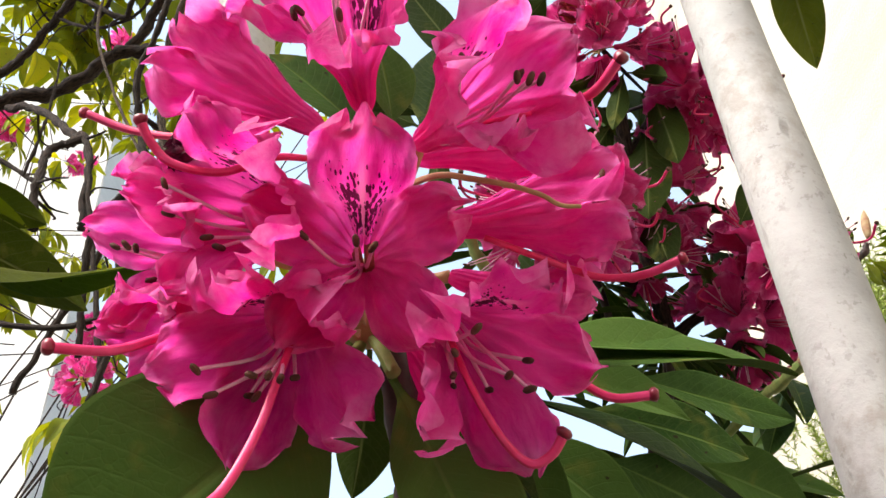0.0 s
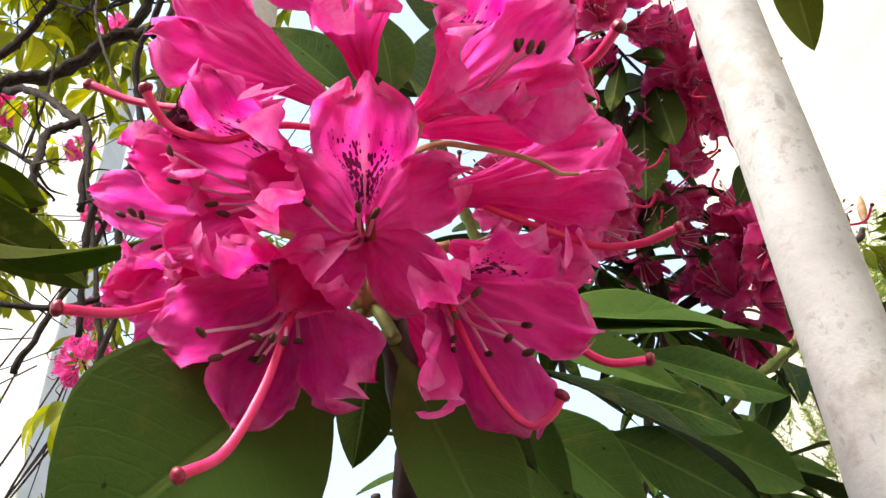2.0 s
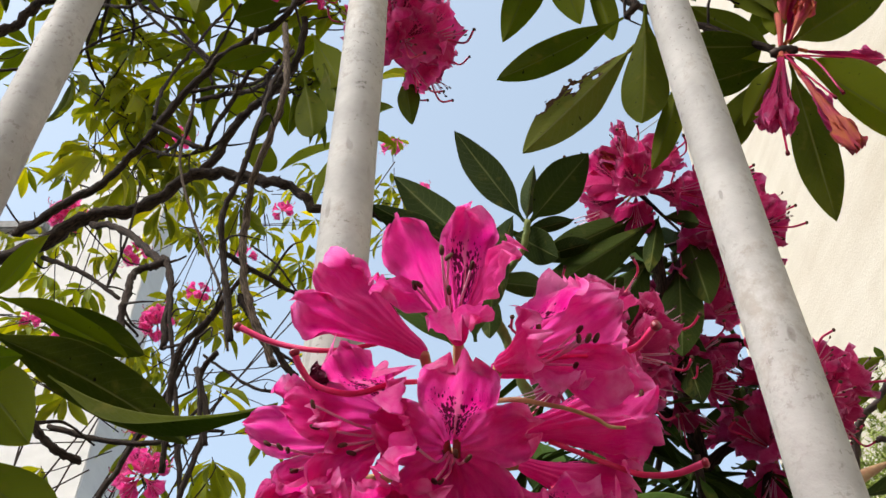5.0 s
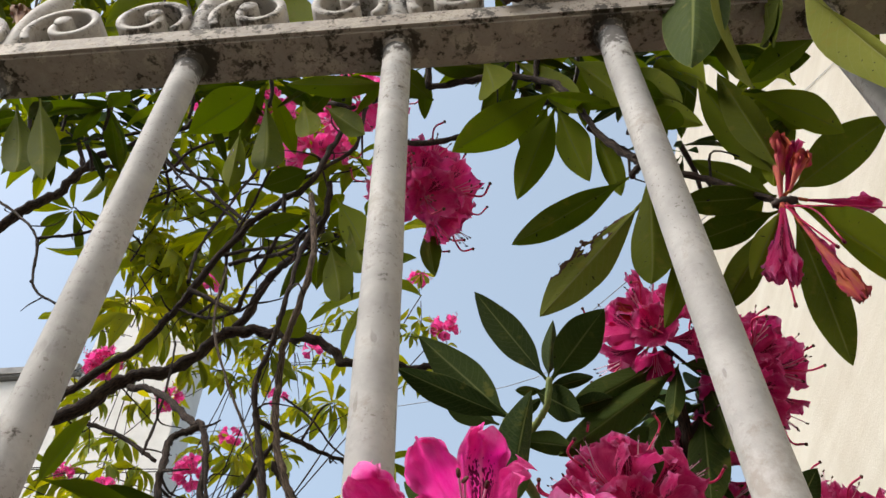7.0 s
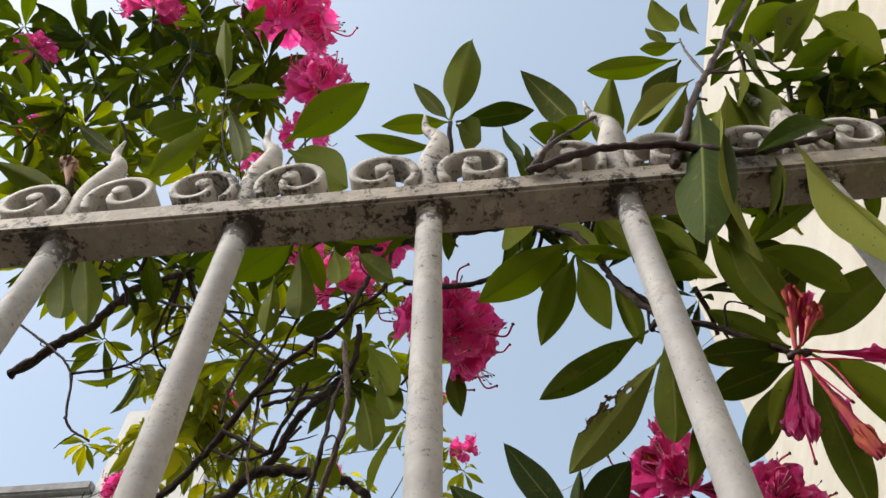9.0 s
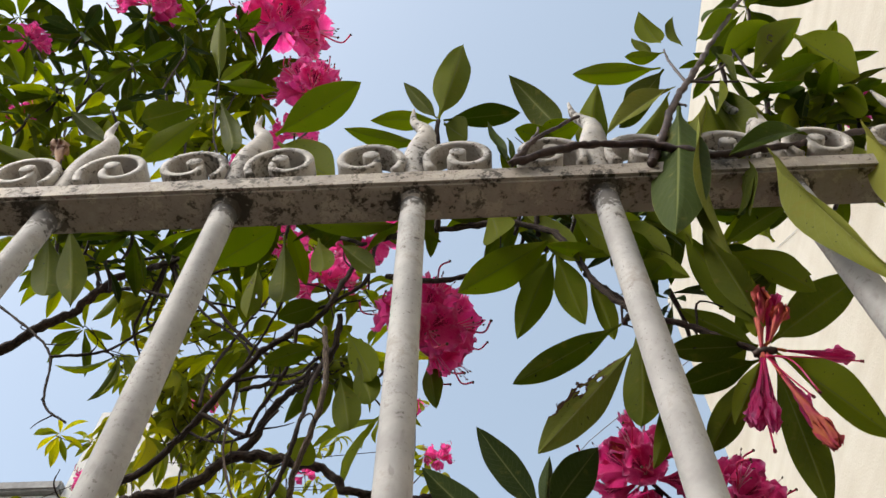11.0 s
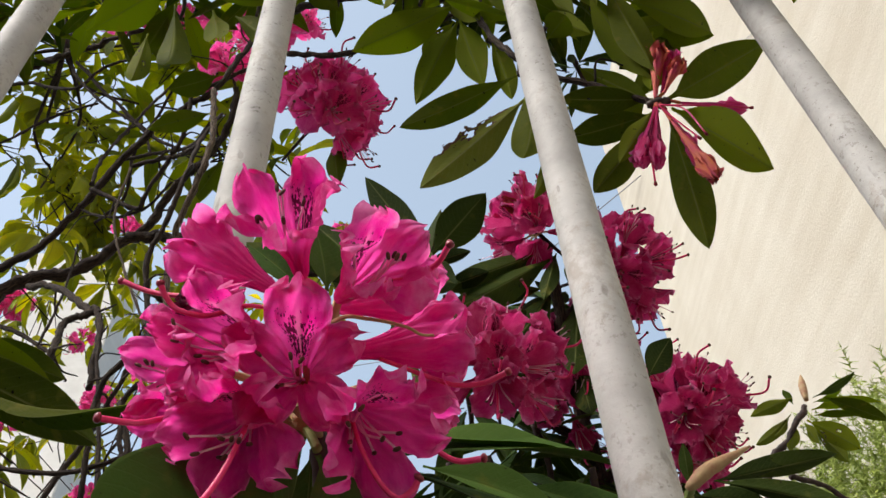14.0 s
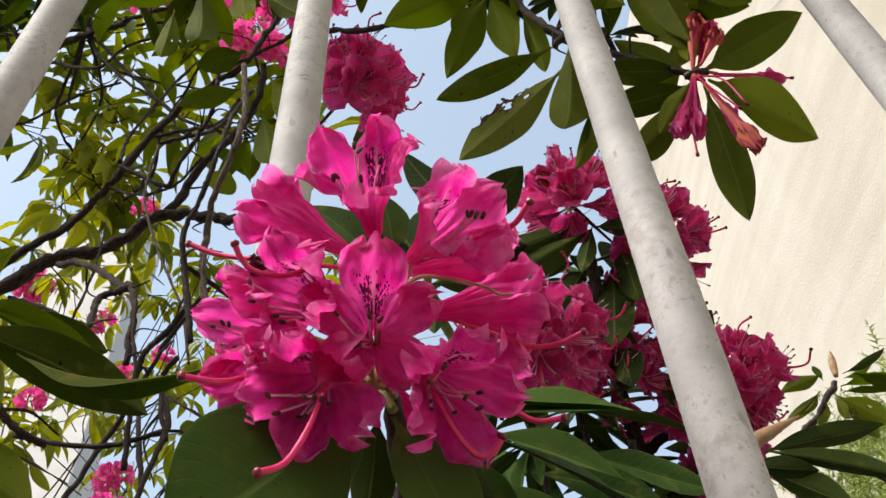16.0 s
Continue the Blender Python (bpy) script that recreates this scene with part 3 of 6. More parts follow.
# ---- blossoms ----
def corolla(seed, rows, cols, length=0.050, flare=70.0, tube_angle=17.0, ripple=1.0, ends=None, bigs=None, lobe=0.0128, cup=0.0035):
    """A funnel with five spreading, crimped lobes along z; the flecked lobe is towards y."""
    rnd = random.Random(seed)
    verts, faces, uvs = [], [], []
    for k in range(5):
        a = math.pi / 2 + 2 * math.pi * k / 5
        out = Vector((math.cos(a), math.sin(a), 0))
        tan = Vector((-math.sin(a), math.cos(a), 0))
        end = flare * rnd.uniform(0.65, 1.3)
        twist = rnd.uniform(-0.35, 0.35)
        big = rnd.uniform(0.85, 1.12)
        if ends:
            end, big = ends[k], bigs[k]
        phase = rnd.uniform(0, 6)
        lift = 0.0007 * (1 if k % 2 else -1)
        rho, z = 0.0022, 0.0
        first = len(verts)
        last = 0.0
        for i in range(rows + 1):
            v = i / rows
            if v <= 0.5:
                th = radians(30 - 26 * min(1, v / 0.12)) if v < 0.12 else radians(4 + (tube_angle + 6) * min(1.0, 1.6 * (v - 0.12) / 0.38))
            else:
                q = (v - 0.5) / 0.5
                th = radians(tube_angle + 10 + (end - tube_angle - 10) * min(1, q * 1.25) ** 0.8)
            step = (v - last) * length * (0.84 * big if v > 0.5 else 1)
            last = v
            rho += math.sin(th) * step
            z += math.cos(th) * step
            arc = radians(36.0)
            q = max(0.0, (v - 0.48) / 0.52)
            hw0 = rho * arc
            wide = lobe * big
            ease = min(1.0, q / 0.5)
            ease = ease * ease * (3 - 2 * ease)
            wide *= 1 + 0.05 * q * noise.noise(Vector((v * 26, k * 5.1, seed)))
            hw = hw0 + (wide - hw0) * ease if q < 0.5 else wide * math.sqrt(max(0.06, 1 - ((q - 0.5) / 0.52) ** 3.0))
            flat = min(1.0, q * 2.2)
            nrm = out * math.cos(th) - Vector((0, 0, 1)) * math.sin(th)
            for j in range(cols + 1):
                s = 2 * j / cols - 1
                ang = a + s * arc
                round_p = Vector((math.cos(ang) * rho, math.sin(ang) * rho, z))
                flat_p = out * (rho - 0.10 * rho * s * s) + tan * (s * hw) + Vector((0, 0, z))
                p = round_p.lerp(flat_p, flat)
                crimp = q * (0.0022 * abs(s) ** 2 * math.sin(20 * v + phase + 3 * s) + 0.0016 * math.sin(7 * s + phase * 2) * q + 0.0004 * abs(s) * math.sin(48 * v + 2 * phase)) * ripple
                crimp += q * ripple * 0.0065 * noise.noise(Vector((s * 1.4 + seed, v * 3.2, k * 3.7)))
                p += nrm * (crimp + lift * flat + 0.004 * flat * twist * s - cup * flat * (1 - s * s) * 0.5)
                p += nrm * (ripple * 0.0011 * (max(abs(s), q * q) ** 3) * q * math.sin(11 * s + 17 * v + phase))
                p += out * (0.0012 * q ** 3 * math.sin(6 * s + phase) + 0.0010 * q ** 4 * noise.noise(Vector((s * 5 + seed, k * 2.3, 0.5))))
                p += nrm * (0.0006 * min(1.0, 3 * v) * (1 - 0.6 * q) * math.sin(9.4 * s + 0.6 * phase))
                rim = max(abs(s) ** 3, q ** 5) * min(1.0, q * 2)
                p += nrm * (ripple * rim * 0.0027 * noise.noise(Vector((s * 3.6 + 3 * seed, v * 9, k * 1.9))))
                p += nrm * (ripple * q * 0.0013 * noise.noise(Vector((s * 4.5 + 5 * seed, v * 11, k * 4.3))))
                p += nrm * (ripple * rim * 0.0006 * math.sin(23 * s + 31 * v + phase))
                verts.append(tuple(p))
                uvs.append((k + 0.5 + s * 0.4, v))
        w = cols + 1
        for i in range(rows):
            for j in range(cols):
                n0 = first + i * w + j
                faces.append((n0, n0 + 1, n0 + w + 1, n0 + w))
    return verts, faces, uvs


def stamens(seed, n, reach=0.041, sides=5):
    """Curved filaments with dark anthers: pieces (verts, faces, uvs, slot), slot 0 filament, slot 1 anther."""
    rnd = random.Random(seed)
    out = []
    for k in range(n):
        a = math.pi * (1.0 + (k + 0.5) / n) + rnd.uniform(-0.2, 0.2)
        d = Vector((math.cos(a), math.sin(a), 0))
        r = rnd.uniform(0.003, 0.010)
        h = reach * rnd.uniform(0.78, 1.06)
        tip = d * r * 1.5 + Vector((0, -0.003 + 0.010 * rnd.random(), h))
        line = smooth_line((d * 0.0015 + Vector((0, 0, 0.004)), d * r * 0.6 + Vector((0, -0.0015, h * 0.55)), tip), 5)
        v, f, u = tube(line, lambda t: 0.00055 - 0.00012 * t, sides)
        fil = (v, f, u, 0)
        e = (tip - line[-3]).normalized()
        e = (e + Vector((rnd.uniform(-0.7, 0.7), rnd.uniform(-0.2, 0.9), rnd.uniform(-0.4, 0.4)))).normalized()
        v, f, u = tube([tip - e * 0.0016, tip - e * 0.0011, tip, tip + e * 0.0011, tip + e * 0.0017], lambda t: 0.00082 * math.sqrt(max(0.08, 1 - (2 * t - 1) ** 2)), 6)
        out.append((fil, (v, f, u, 1)))
    return out


def pistil(seed, reach=0.060, bend=1.0):
    rnd = random.Random(seed)
    tip = Vector((0.012 * rnd.uniform(-1, 1), -0.013 + 0.008 * bend, reach))
    line = smooth_line((Vector((0, -0.001, 0.004)), Vector((tip.x * 0.1, -0.006, reach * 0.45)), Vector((tip.x * 0.6, -0.0145, reach * 0.84)), tip), 6)
    v, f, u = tube(line, lambda t: 0.00078 + 0.00030 * t, 7)
    e = (line[-1] - line[-2]).normalized()
    v2, f2, u2 = tube([tip - e * 0.0008, tip, tip + e * 0.0010, tip + e * 0.0016], lambda t: (0.0011, 0.0017, 0.0016, 0.0009)[round(t * 3)], 8)
    return (v, f, u, 0), (v2, f2, u2, 1)


STAMENS = [joined("stamen", pair, (FILAMENT, ANTHER)) for pair in stamens(5, 9)]


def facing(base, towards, up, roll=0.0):
    z = (Vector(towards) - Vector(base)).normalized()
    y = Vector(up) - z * Vector(up).dot(z)
    y.normalize()
    x = y.cross(z)
    return Matrix.Translation(base) @ Matrix((x, y, z)).transposed().to_4x4() @ Matrix.Rotation(radians(roll), 4, "Z")


def bloom(parent, base, mouth, up, size, seed, ends, bigs, ripple, anthers, style=()):
    """One blossom of the near cluster: corolla with stamens, a curved style through the given points, and a stalk to the hub."""
    m = facing(base, mouth, up) @ Matrix.Diagonal((size, size, size, 1))
    v, f, u = corolla(seed, 40, 28, 0.052, 60, 18.0 if sum(ends) > 200 else 12.0, ripple, ends, bigs, 0.0096, 0.0075)
    ob = part("blossom", mesh_of("blossom", v, f, (PETAL,), uvs=u), parent, local(parent, m))
    for i in range(anthers):
        part("stamen", STAMENS[(i + seed) % len(STAMENS)], ob, Matrix.Rotation(0.15 * (i % 3 - 1), 4, "Z"), "pale pink filament with a brown anther")
    if style:
        line = smooth_line(style, 7)
        stem = tube(line, lambda t: 0.00085 + 0.00035 * t, 9)
        tip, e = line[-1], (line[-1] - line[-2]).normalized()
        head = tube([tip - e * 0.0010, tip - e * 0.0003, tip + e * 0.0006, tip + e * 0.0013], lambda t: (0.0012, 0.0018, 0.0018, 0.0011)[round(t * 3)], 9, 0.3)
        part("style", joined("style", ((*stem, 0), (*head, 1)), (STYLE, STIGMA)), ob, m.inverted(), "crimson curved style with a dark tip")
    h, b = Vector(HUB), Vector(base)
    v, f, u = tube(smooth_line((h, (h + b) / 2 + Vector((0, 0, 0.003)), b), 5), lambda t: 0.0013 + 0.0006 * t, 7)
    part("flower_stalk", mesh_of("flower_stalk", v, f, (PEDICEL,), uvs=u), parent, local(parent, Matrix()))
    return ob


def far_blossom(seed, flare, mat, rows=9, cols=6, anthers=6):
    v, f, u = corolla(seed, rows, cols, flare=flare)
    pieces = [(v, f, u, 0)]
    for fil, head in stamens(seed, anthers, 0.050, 3):
        pieces += [(*fil[:3], 1), (*head[:3], 2)]
    st = pistil(seed, 0.062)
    pieces += [(*st[0][:3], 3), (*st[1][:3], 2)]
    return joined("blossom", pieces, (mat, FILAMENT, ANTHER, STYLE))


PINK_BLOOMS = [far_blossom(s, fl, PETAL_PINK) for s, fl in ((15, 62), (16, 75), (17, 48), (18, 66))]
FAR_BLOOMS = [far_blossom(s, fl, PETAL_FAR) for s, fl in ((11, 62), (12, 75), (13, 48), (14, 66))]


def truss(parent, centre, axis, radius, n, seed, spread=105, kinds=PINK_BLOOMS):
    """A domed cluster of blossoms on short stalks, round a shoot's end."""
    rnd = random.Random(seed)
    axis = Vector(axis).normalized()
    a = axis.orthogonal().normalized()
    b = axis.cross(a)
    c = Vector(centre)
    pieces = []
    size = radius / 0.060
    m0 = Matrix.Translation(c)
    holder = part("flower_truss", bpy.data.meshes.new("flower_truss"), parent, local(parent, m0))
    for k in range(n):
        tilt = radians(spread) * math.sqrt((k + 0.5) / n) + rnd.uniform(-0.12, 0.12)
        turn = 2.39996 * k + rnd.uniform(-0.3, 0.3) + seed
        d = axis * math.cos(tilt) + (a * math.cos(turn) + b * math.sin(turn)) * math.sin(tilt)
        base = d * 0.016 * size
        s = size * rnd.uniform(0.88, 1.12)
        ob = part("blossom", rnd.choice(kinds), holder, facing(base, base + d, axis, rnd.uniform(-30, 30)) @ Matrix.Diagonal((s, s, s, 1)))
        pieces.append((*tube(smooth_line((-axis * 0.004, base * 0.5, base), 3), 0.0013 * size, 5), 0))
    pieces.append((*tube([-axis * 0.075 * size, -axis * 0.04 * size, -axis * 0.015 * size, axis * 0.004], lambda t: (0.0014 + 0.0016 * t) * size, 7), 1))
    holder.data = joined("flower_truss", pieces, (PEDICEL, TWIG))
    return holder


# ---- ground and buildings ----
def plane(name, corners, mat):
    return mesh_of(name, corners, [tuple(range(len(corners)))], (mat,), smooth=False)


ground = tagged(new("ground", plane("ground", [(-400, -400, 0), (400, -400, 0), (400, 400, 0), (-400, 400, 0)], SOIL)), "bare brown garden soil under the shrubs", "ground", kind="structure")

house = thing("house", (3.5, 0.2, 0.0), "tall cream stucco house wall in full sun", "house")
part("wall", box((-2.0, -3.2, 0.0), (2.0, 3.25, 6.46), 0.01, STUCCO, "wall"), house)


# unseen walls, added to keep horizon light off the rail's underside
for name, a, b in (("wall_south", (-9.0, -5.2, 0.0), (9.0, -5.0, 5.0)), ("wall_west", (-9.0, -5.0, 0.0), (-8.8, 12.0, 4.0))):
    tagged(new(name, box(a, b, 0.0, STUCCO_FAR, name)), "plain grey-cream wall, unseen, added to close off low sky light", "wall", kind="structure")

# ---- railing ----
Y0, BAR, RAIL_Z = 0.250, 0.0122, 2.130
fence = thing("railing", (0.0, Y0, 0.0), "white-painted iron railing with scrolls and flame-shaped spikes", "fence")


def bar_mesh():
    line = [Vector((0, 0, z)) for z in np.linspace(0.0, RAIL_Z + 0.004, 40)]
    v, f, u = tube(line, BAR, 20, 0.05)
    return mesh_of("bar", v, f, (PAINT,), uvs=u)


def weld_mesh():
    """A lumpy bead of weld and old paint where a bar meets the rail."""
    verts, faces, uvs = [], [], []
    sides, steps = 30, 6
    for i in range(steps + 1):
        t = i / steps
        for k in range(sides):
            a = 2 * math.pi * k / sides
            lump = 0.0026 * noise.noise(Vector((math.cos(a) * 2.6, math.sin(a) * 2.6, t * 2.2))) + 0.0012 * noise.noise(Vector((math.cos(a) * 7, math.sin(a) * 7, t * 5)))
            r = BAR + 0.0002 + 0.0030 * t ** 1.5 + max(-0.0002, lump) * min(1.0, 2.5 * t)
            verts.append((r * math.cos(a), r * math.sin(a), RAIL_Z - 0.010 * (1 - t) + 0.001 + 0.4 * lump * (1 - t)))
            uvs.append((k / sides, t))
    for i in range(steps):
        for k in range(sides):
            n = (k + 1) % sides
            faces.append((i * sides + k, i * sides + n, (i + 1) * sides + n, (i + 1) * sides + k))
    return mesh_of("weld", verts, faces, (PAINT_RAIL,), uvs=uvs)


def scroll_mesh():
    """A flat strip that leaves the rail beside a spike, climbs over and curls in to a hub."""
    pts = []
    for i in range(46):
        q = i / 45
        ang = radians(222 - 455 * q)
        r = 0.0285 * (1 - q) ** 0.80 + 0.0072
        pts.append((0.048 + 0.004 * q + 1.06 * r * math.cos(ang), 0.0365 + r * math.sin(ang) * 1.08))
    half, thick = 0.0135, 0.0066
    verts, faces = [], []
    for i, (x, z) in enumerate(pts):
        a, b = pts[max(i - 1, 0)], pts[min(i + 1, len(pts) - 1)]
        d = Vector((b[0] - a[0], 0, b[1] - a[1])).normalized()
        nrm = Vector((-d.z, 0, d.x))
        for sy, sn in ((-half, -1), (-half + 0.0015, -1.25), (half - 0.0015, -1.25), (half, -1), (half, 1), (half - 0.0015, 1.25), (-half + 0.0015, 1.25), (-half, 1)):
            p = Vector((x, sy, max(z, 0.001))) + nrm * (thick / 2 * sn)
            verts.append(tuple(p))
    for i in range(len(pts) - 1):
        for k in range(8):
            faces.append((i * 8 + k, i * 8 + (k + 1) % 8, (i + 1) * 8 + (k + 1) % 8, (i + 1) * 8 + k))
    faces += [tuple(range(7, -1, -1)), tuple((len(pts) - 1) * 8 + k for k in range(8))]
    # the rolled-in end
    hx, hz = pts[-1][0] - 0.003, pts[-1][1]
    hub = [Vector((hx, y, hz)) for y in (-half - 0.002, -half - 0.001, -half * 0.5, half * 0.5, half, half + 0.001)]
    v, f, u = tube(hub, lambda t: (0.0072, 0.0088, 0.0094, 0.0094, 0.0088, 0.0072)[round(t * 5)], 14, 0.12)
    n = len(verts)
    verts += v
    faces += [tuple(i + n for i in face) for face in f]
    return mesh_of("scroll", verts, faces, (PAINT_SCROLL,))


def spike_mesh():
    line = smooth_line((Vector((0, 0, -0.002)), Vector((0.001, 0, 0.05)), Vector((0.007, 0, 0.090)), Vector((0.009, -0.001, 0.122)), Vector((-0.005, 0, 0.152)), Vector((-0.007, 0, 0.188))), 6)
    v, f, u = tube(line, lambda t: (0.0112 + 0.0026 * math.sin(math.pi * min(1, t * 1.5))) * (1 - max(0.0, (t - 0.35) / 0.65) ** 1.1) + 0.0014, 14, 0.06)
    return mesh_of("spike", v, f, (PAINT_SCROLL,), uvs=u)


bar, weld, scroll, spike = bar_mesh(), weld_mesh(), scroll_mesh(), spike_mesh()
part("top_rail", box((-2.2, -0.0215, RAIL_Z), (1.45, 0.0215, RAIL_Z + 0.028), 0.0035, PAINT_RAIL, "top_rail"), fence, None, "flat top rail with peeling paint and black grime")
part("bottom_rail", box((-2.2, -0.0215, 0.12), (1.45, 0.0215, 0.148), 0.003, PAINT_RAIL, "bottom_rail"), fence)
for i in range(-11, 8):
    x = {0: 0.004, 1: 0.189}.get(i, -0.179 + 0.1755 * (i + 1) if i < 0 else 0.368 + 0.178 * (i - 2))
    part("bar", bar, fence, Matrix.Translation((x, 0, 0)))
    part("weld", weld, fence, Matrix.Translation((x, 0, 0)))
    part("spike", spike, fence, Matrix.Translation((x, -0.003, RAIL_Z + 0.028)) @ Matrix.Diagonal((1.0, 1.0, 1.08, 1.0)))
    for flip in (1, -1):
        part("scroll", scroll, fence, Matrix.Translation((x, -0.006, RAIL_Z + 0.027)) @ Matrix.Diagonal((flip, 1, 1, 1)))

# ---- flowering sprig in front of the railing ----
sprig = thing("rhododendron_sprig", (0.05, 0.30, 0.0), "rhododendron sprig with one large magenta flower cluster between the bars", "shrub")
DARK_SHOOTS.add(sprig["label"])
HUB = (0.0544, 0.2377, 1.5837)
branch(sprig, ((0.05, 0.30, 0.0), (0.06, 0.31, 0.6), (0.05, 0.30, 1.2), (0.064, 0.268, 1.48), HUB), 0.007, 0.0036, TWIG, "", "stem")
bloom(sprig, (0.0532, 0.2278, 1.5943), (0.0548, 0.2002, 1.5793), (0.04, -0.58, 0.81), 1.04, 1, (48, 64, 78, 78, 58), (1.3, 1.0, 1.05, 1.0, 0.95), 1.35, 5, ())
bloom(sprig, (0.056, 0.1869, 1.6117), (0.0534, 0.1572, 1.6138), (0.42, 0.51, 0.75), 0.98, 2, (34, 46, 62, 66, 40), (1.0, 1.0, 0.95, 1.05, 1.0), 1.1, 6, ())
bloom(sprig, (0.0695, 0.197, 1.6088), (0.0883, 0.1656, 1.5965), (-0.46, -0.22, 0.86), 1.02, 3, (22, 26, 34, 26, 40), (1.12, 1.0, 0.9, 1.1, 1.0), 1, 7, ((0.0756, 0.1898, 1.6047), (0.0891, 0.1819, 1.6013), (0.0988, 0.175, 1.5965), (0.1077, 0.1667, 1.5938), (0.1128, 0.1589, 1.5959)))
bloom(sprig, (0.0676, 0.208, 1.6142), (0.1004, 0.2092, 1.6209), (0.04, -0.58, 0.81), 0.98, 4, (24, 26, 22, 20, 26), (1, 1, 1, 1, 1), 0.9, 0, ())
bloom(sprig, (0.0742, 0.2071, 1.5893), (0.1088, 0.2116, 1.598), (0.05, -0.32, 0.94), 1, 5, (26, 24, 18, 22, 36), (1.1, 1, 1, 1, 1.05), 0.9, 5, ((0.0851, 0.2093, 1.5872), (0.1071, 0.2162, 1.5814), (0.1159, 0.2175, 1.5791), (0.1257, 0.2153, 1.5782), (0.1347, 0.2112, 1.5798)))
bloom(sprig, (0.073, 0.2262, 1.5781), (0.0866, 0.2032, 1.5474), (0.4, -0.54, 0.74), 1.04, 6, (42, 38, 44, 38, 46), (1.0, 0.95, 1.15, 1.15, 0.95), 1.1, 8, ((0.075, 0.2152, 1.5623), (0.0788, 0.2111, 1.5472), (0.0851, 0.2135, 1.5349), (0.091, 0.2149, 1.5291), (0.0959, 0.2138, 1.5304), (0.099, 0.212, 1.5344)))
bloom(sprig, (0.0766, 0.2299, 1.5899), (0.0965, 0.2308, 1.5823), (0.04, -0.41, 0.91), 0.85, 7, (30, 30, 30, 30, 30), (1, 1, 1, 1, 1), 1, 0, ((0.0867, 0.2269, 1.5797), (0.0996, 0.2227, 1.5624), (0.1049, 0.2223, 1.5541), (0.1129, 0.2217, 1.5475), (0.1226, 0.2196, 1.5466)))
bloom(sprig, (0.0367, 0.2269, 1.5793), (0.0325, 0.1985, 1.5469), (-0.33, -0.54, 0.78), 1.05, 8, (38, 42, 42, 46, 46), (0.95, 1.0, 1.02, 1.12, 0.95), 1.1, 8, ((0.041, 0.2089, 1.568), (0.0374, 0.2038, 1.5495), (0.0338, 0.201, 1.533), (0.0283, 0.1971, 1.5182), (0.0214, 0.1921, 1.5118)))
bloom(sprig, (0.0423, 0.2121, 1.5962), (0.027, 0.1889, 1.5847), (-0.06, -0.29, 0.95), 1, 9, (44, 52, 60, 50, 44), (0.95, 1, 1, 1, 1), 1.2, 4, ((0.0422, 0.1889, 1.5976), (0.0349, 0.1844, 1.594), (0.0228, 0.1865, 1.5918), (0.0115, 0.1853, 1.5941), (0.0065, 0.1824, 1.5985), (0.0043, 0.1795, 1.6027)))
bloom(sprig, (0.0248, 0.2235, 1.5949), (0.0073, 0.2046, 1.5846), (-0.06, -0.5, 0.87), 0.9, 10, (46, 60, 70, 50, 40), (1, 1, 1, 1, 1), 1, 5, ())
bloom(sprig, (0.0444, 0.192, 1.6104), (0.0189, 0.19, 1.6302), (0.6, -0.28, 0.75), 0.98, 11, (14, 18, 10, 16, 14), (1.05, 1, 1.1, 1.05, 1), 0.9, 4, ((0.0282, 0.1976, 1.6189), (0.0151, 0.2025, 1.6198), (0.002, 0.205, 1.6222), (-0.0113, 0.2061, 1.6267), (-0.0232, 0.205, 1.6324)))
bloom(sprig, (0.0224, 0.2289, 1.5841), (0.0062, 0.214, 1.5647), (0.04, -0.41, 0.91), 0.82, 12, (36, 40, 44, 40, 36), (1, 1, 1, 1, 1), 1, 0, ((0.0195, 0.2182, 1.5735), (0.0155, 0.2072, 1.5632), (0.0097, 0.2005, 1.5558), (0.0031, 0.1934, 1.549), (-0.0068, 0.1869, 1.5465)))
bloom(sprig, (0.0602, 0.2417, 1.5813), (0.0697, 0.2471, 1.5696), (0.04, -0.41, 0.91), 0.72, 13, (30, 30, 34, 34, 30), (1, 1, 1, 1, 1), 1, 0, ())
leaf(sprig, (0.0485, 0.2357, 1.5648), (-0.0134, 0.2245, 1.5024), 0.066, (0.12, -0.94, -0.33))
leaf(sprig, (0.0603, 0.2336, 1.5608), (0.0878, 0.2307, 1.4947), 0.030, (0.42, -0.73, -0.54))
leaf(sprig, (0.0755, 0.246, 1.5657), (0.1889, 0.2811, 1.5822), 0.03, (0.06, -0.7, 0.71))
leaf(sprig, (0.0898, 0.25, 1.5645), (0.1709, 0.2953, 1.5375), 0.026, (0.45, -0.57, 0.68))
leaf(sprig, (0.0942, 0.2486, 1.5782), (0.1706, 0.2779, 1.5842), 0.026, (0.08, -0.77, 0.63))
leaf(sprig, (0.0555, 0.2152, 1.6289), (0.0265, 0.2039, 1.6533), 0.024, (0.43, -0.89, 0.13))
leaf(sprig, (0.0622, 0.2137, 1.6305), (0.0573, 0.2006, 1.6561), 0.026, (0.77, -0.43, -0.47))
leaf(sprig, (0.061, 0.266, 1.590), (0.099, 0.266, 1.537), 0.013, (0.58, 0.70, 0.42))
leaf(sprig, (0.062, 0.274, 1.594), (0.084, 0.304, 1.552), 0.021, (0.25, 0.72, 0.65))
leaf(sprig, (0.051, 0.279, 1.596), (0.043, 0.314, 1.559), 0.024, (0.33, 0.72, 0.61))
leaf(sprig, (0.070, 0.272, 1.686), (0.089, 0.309, 1.787), 0.023, (-0.58, 0.79, -0.18))
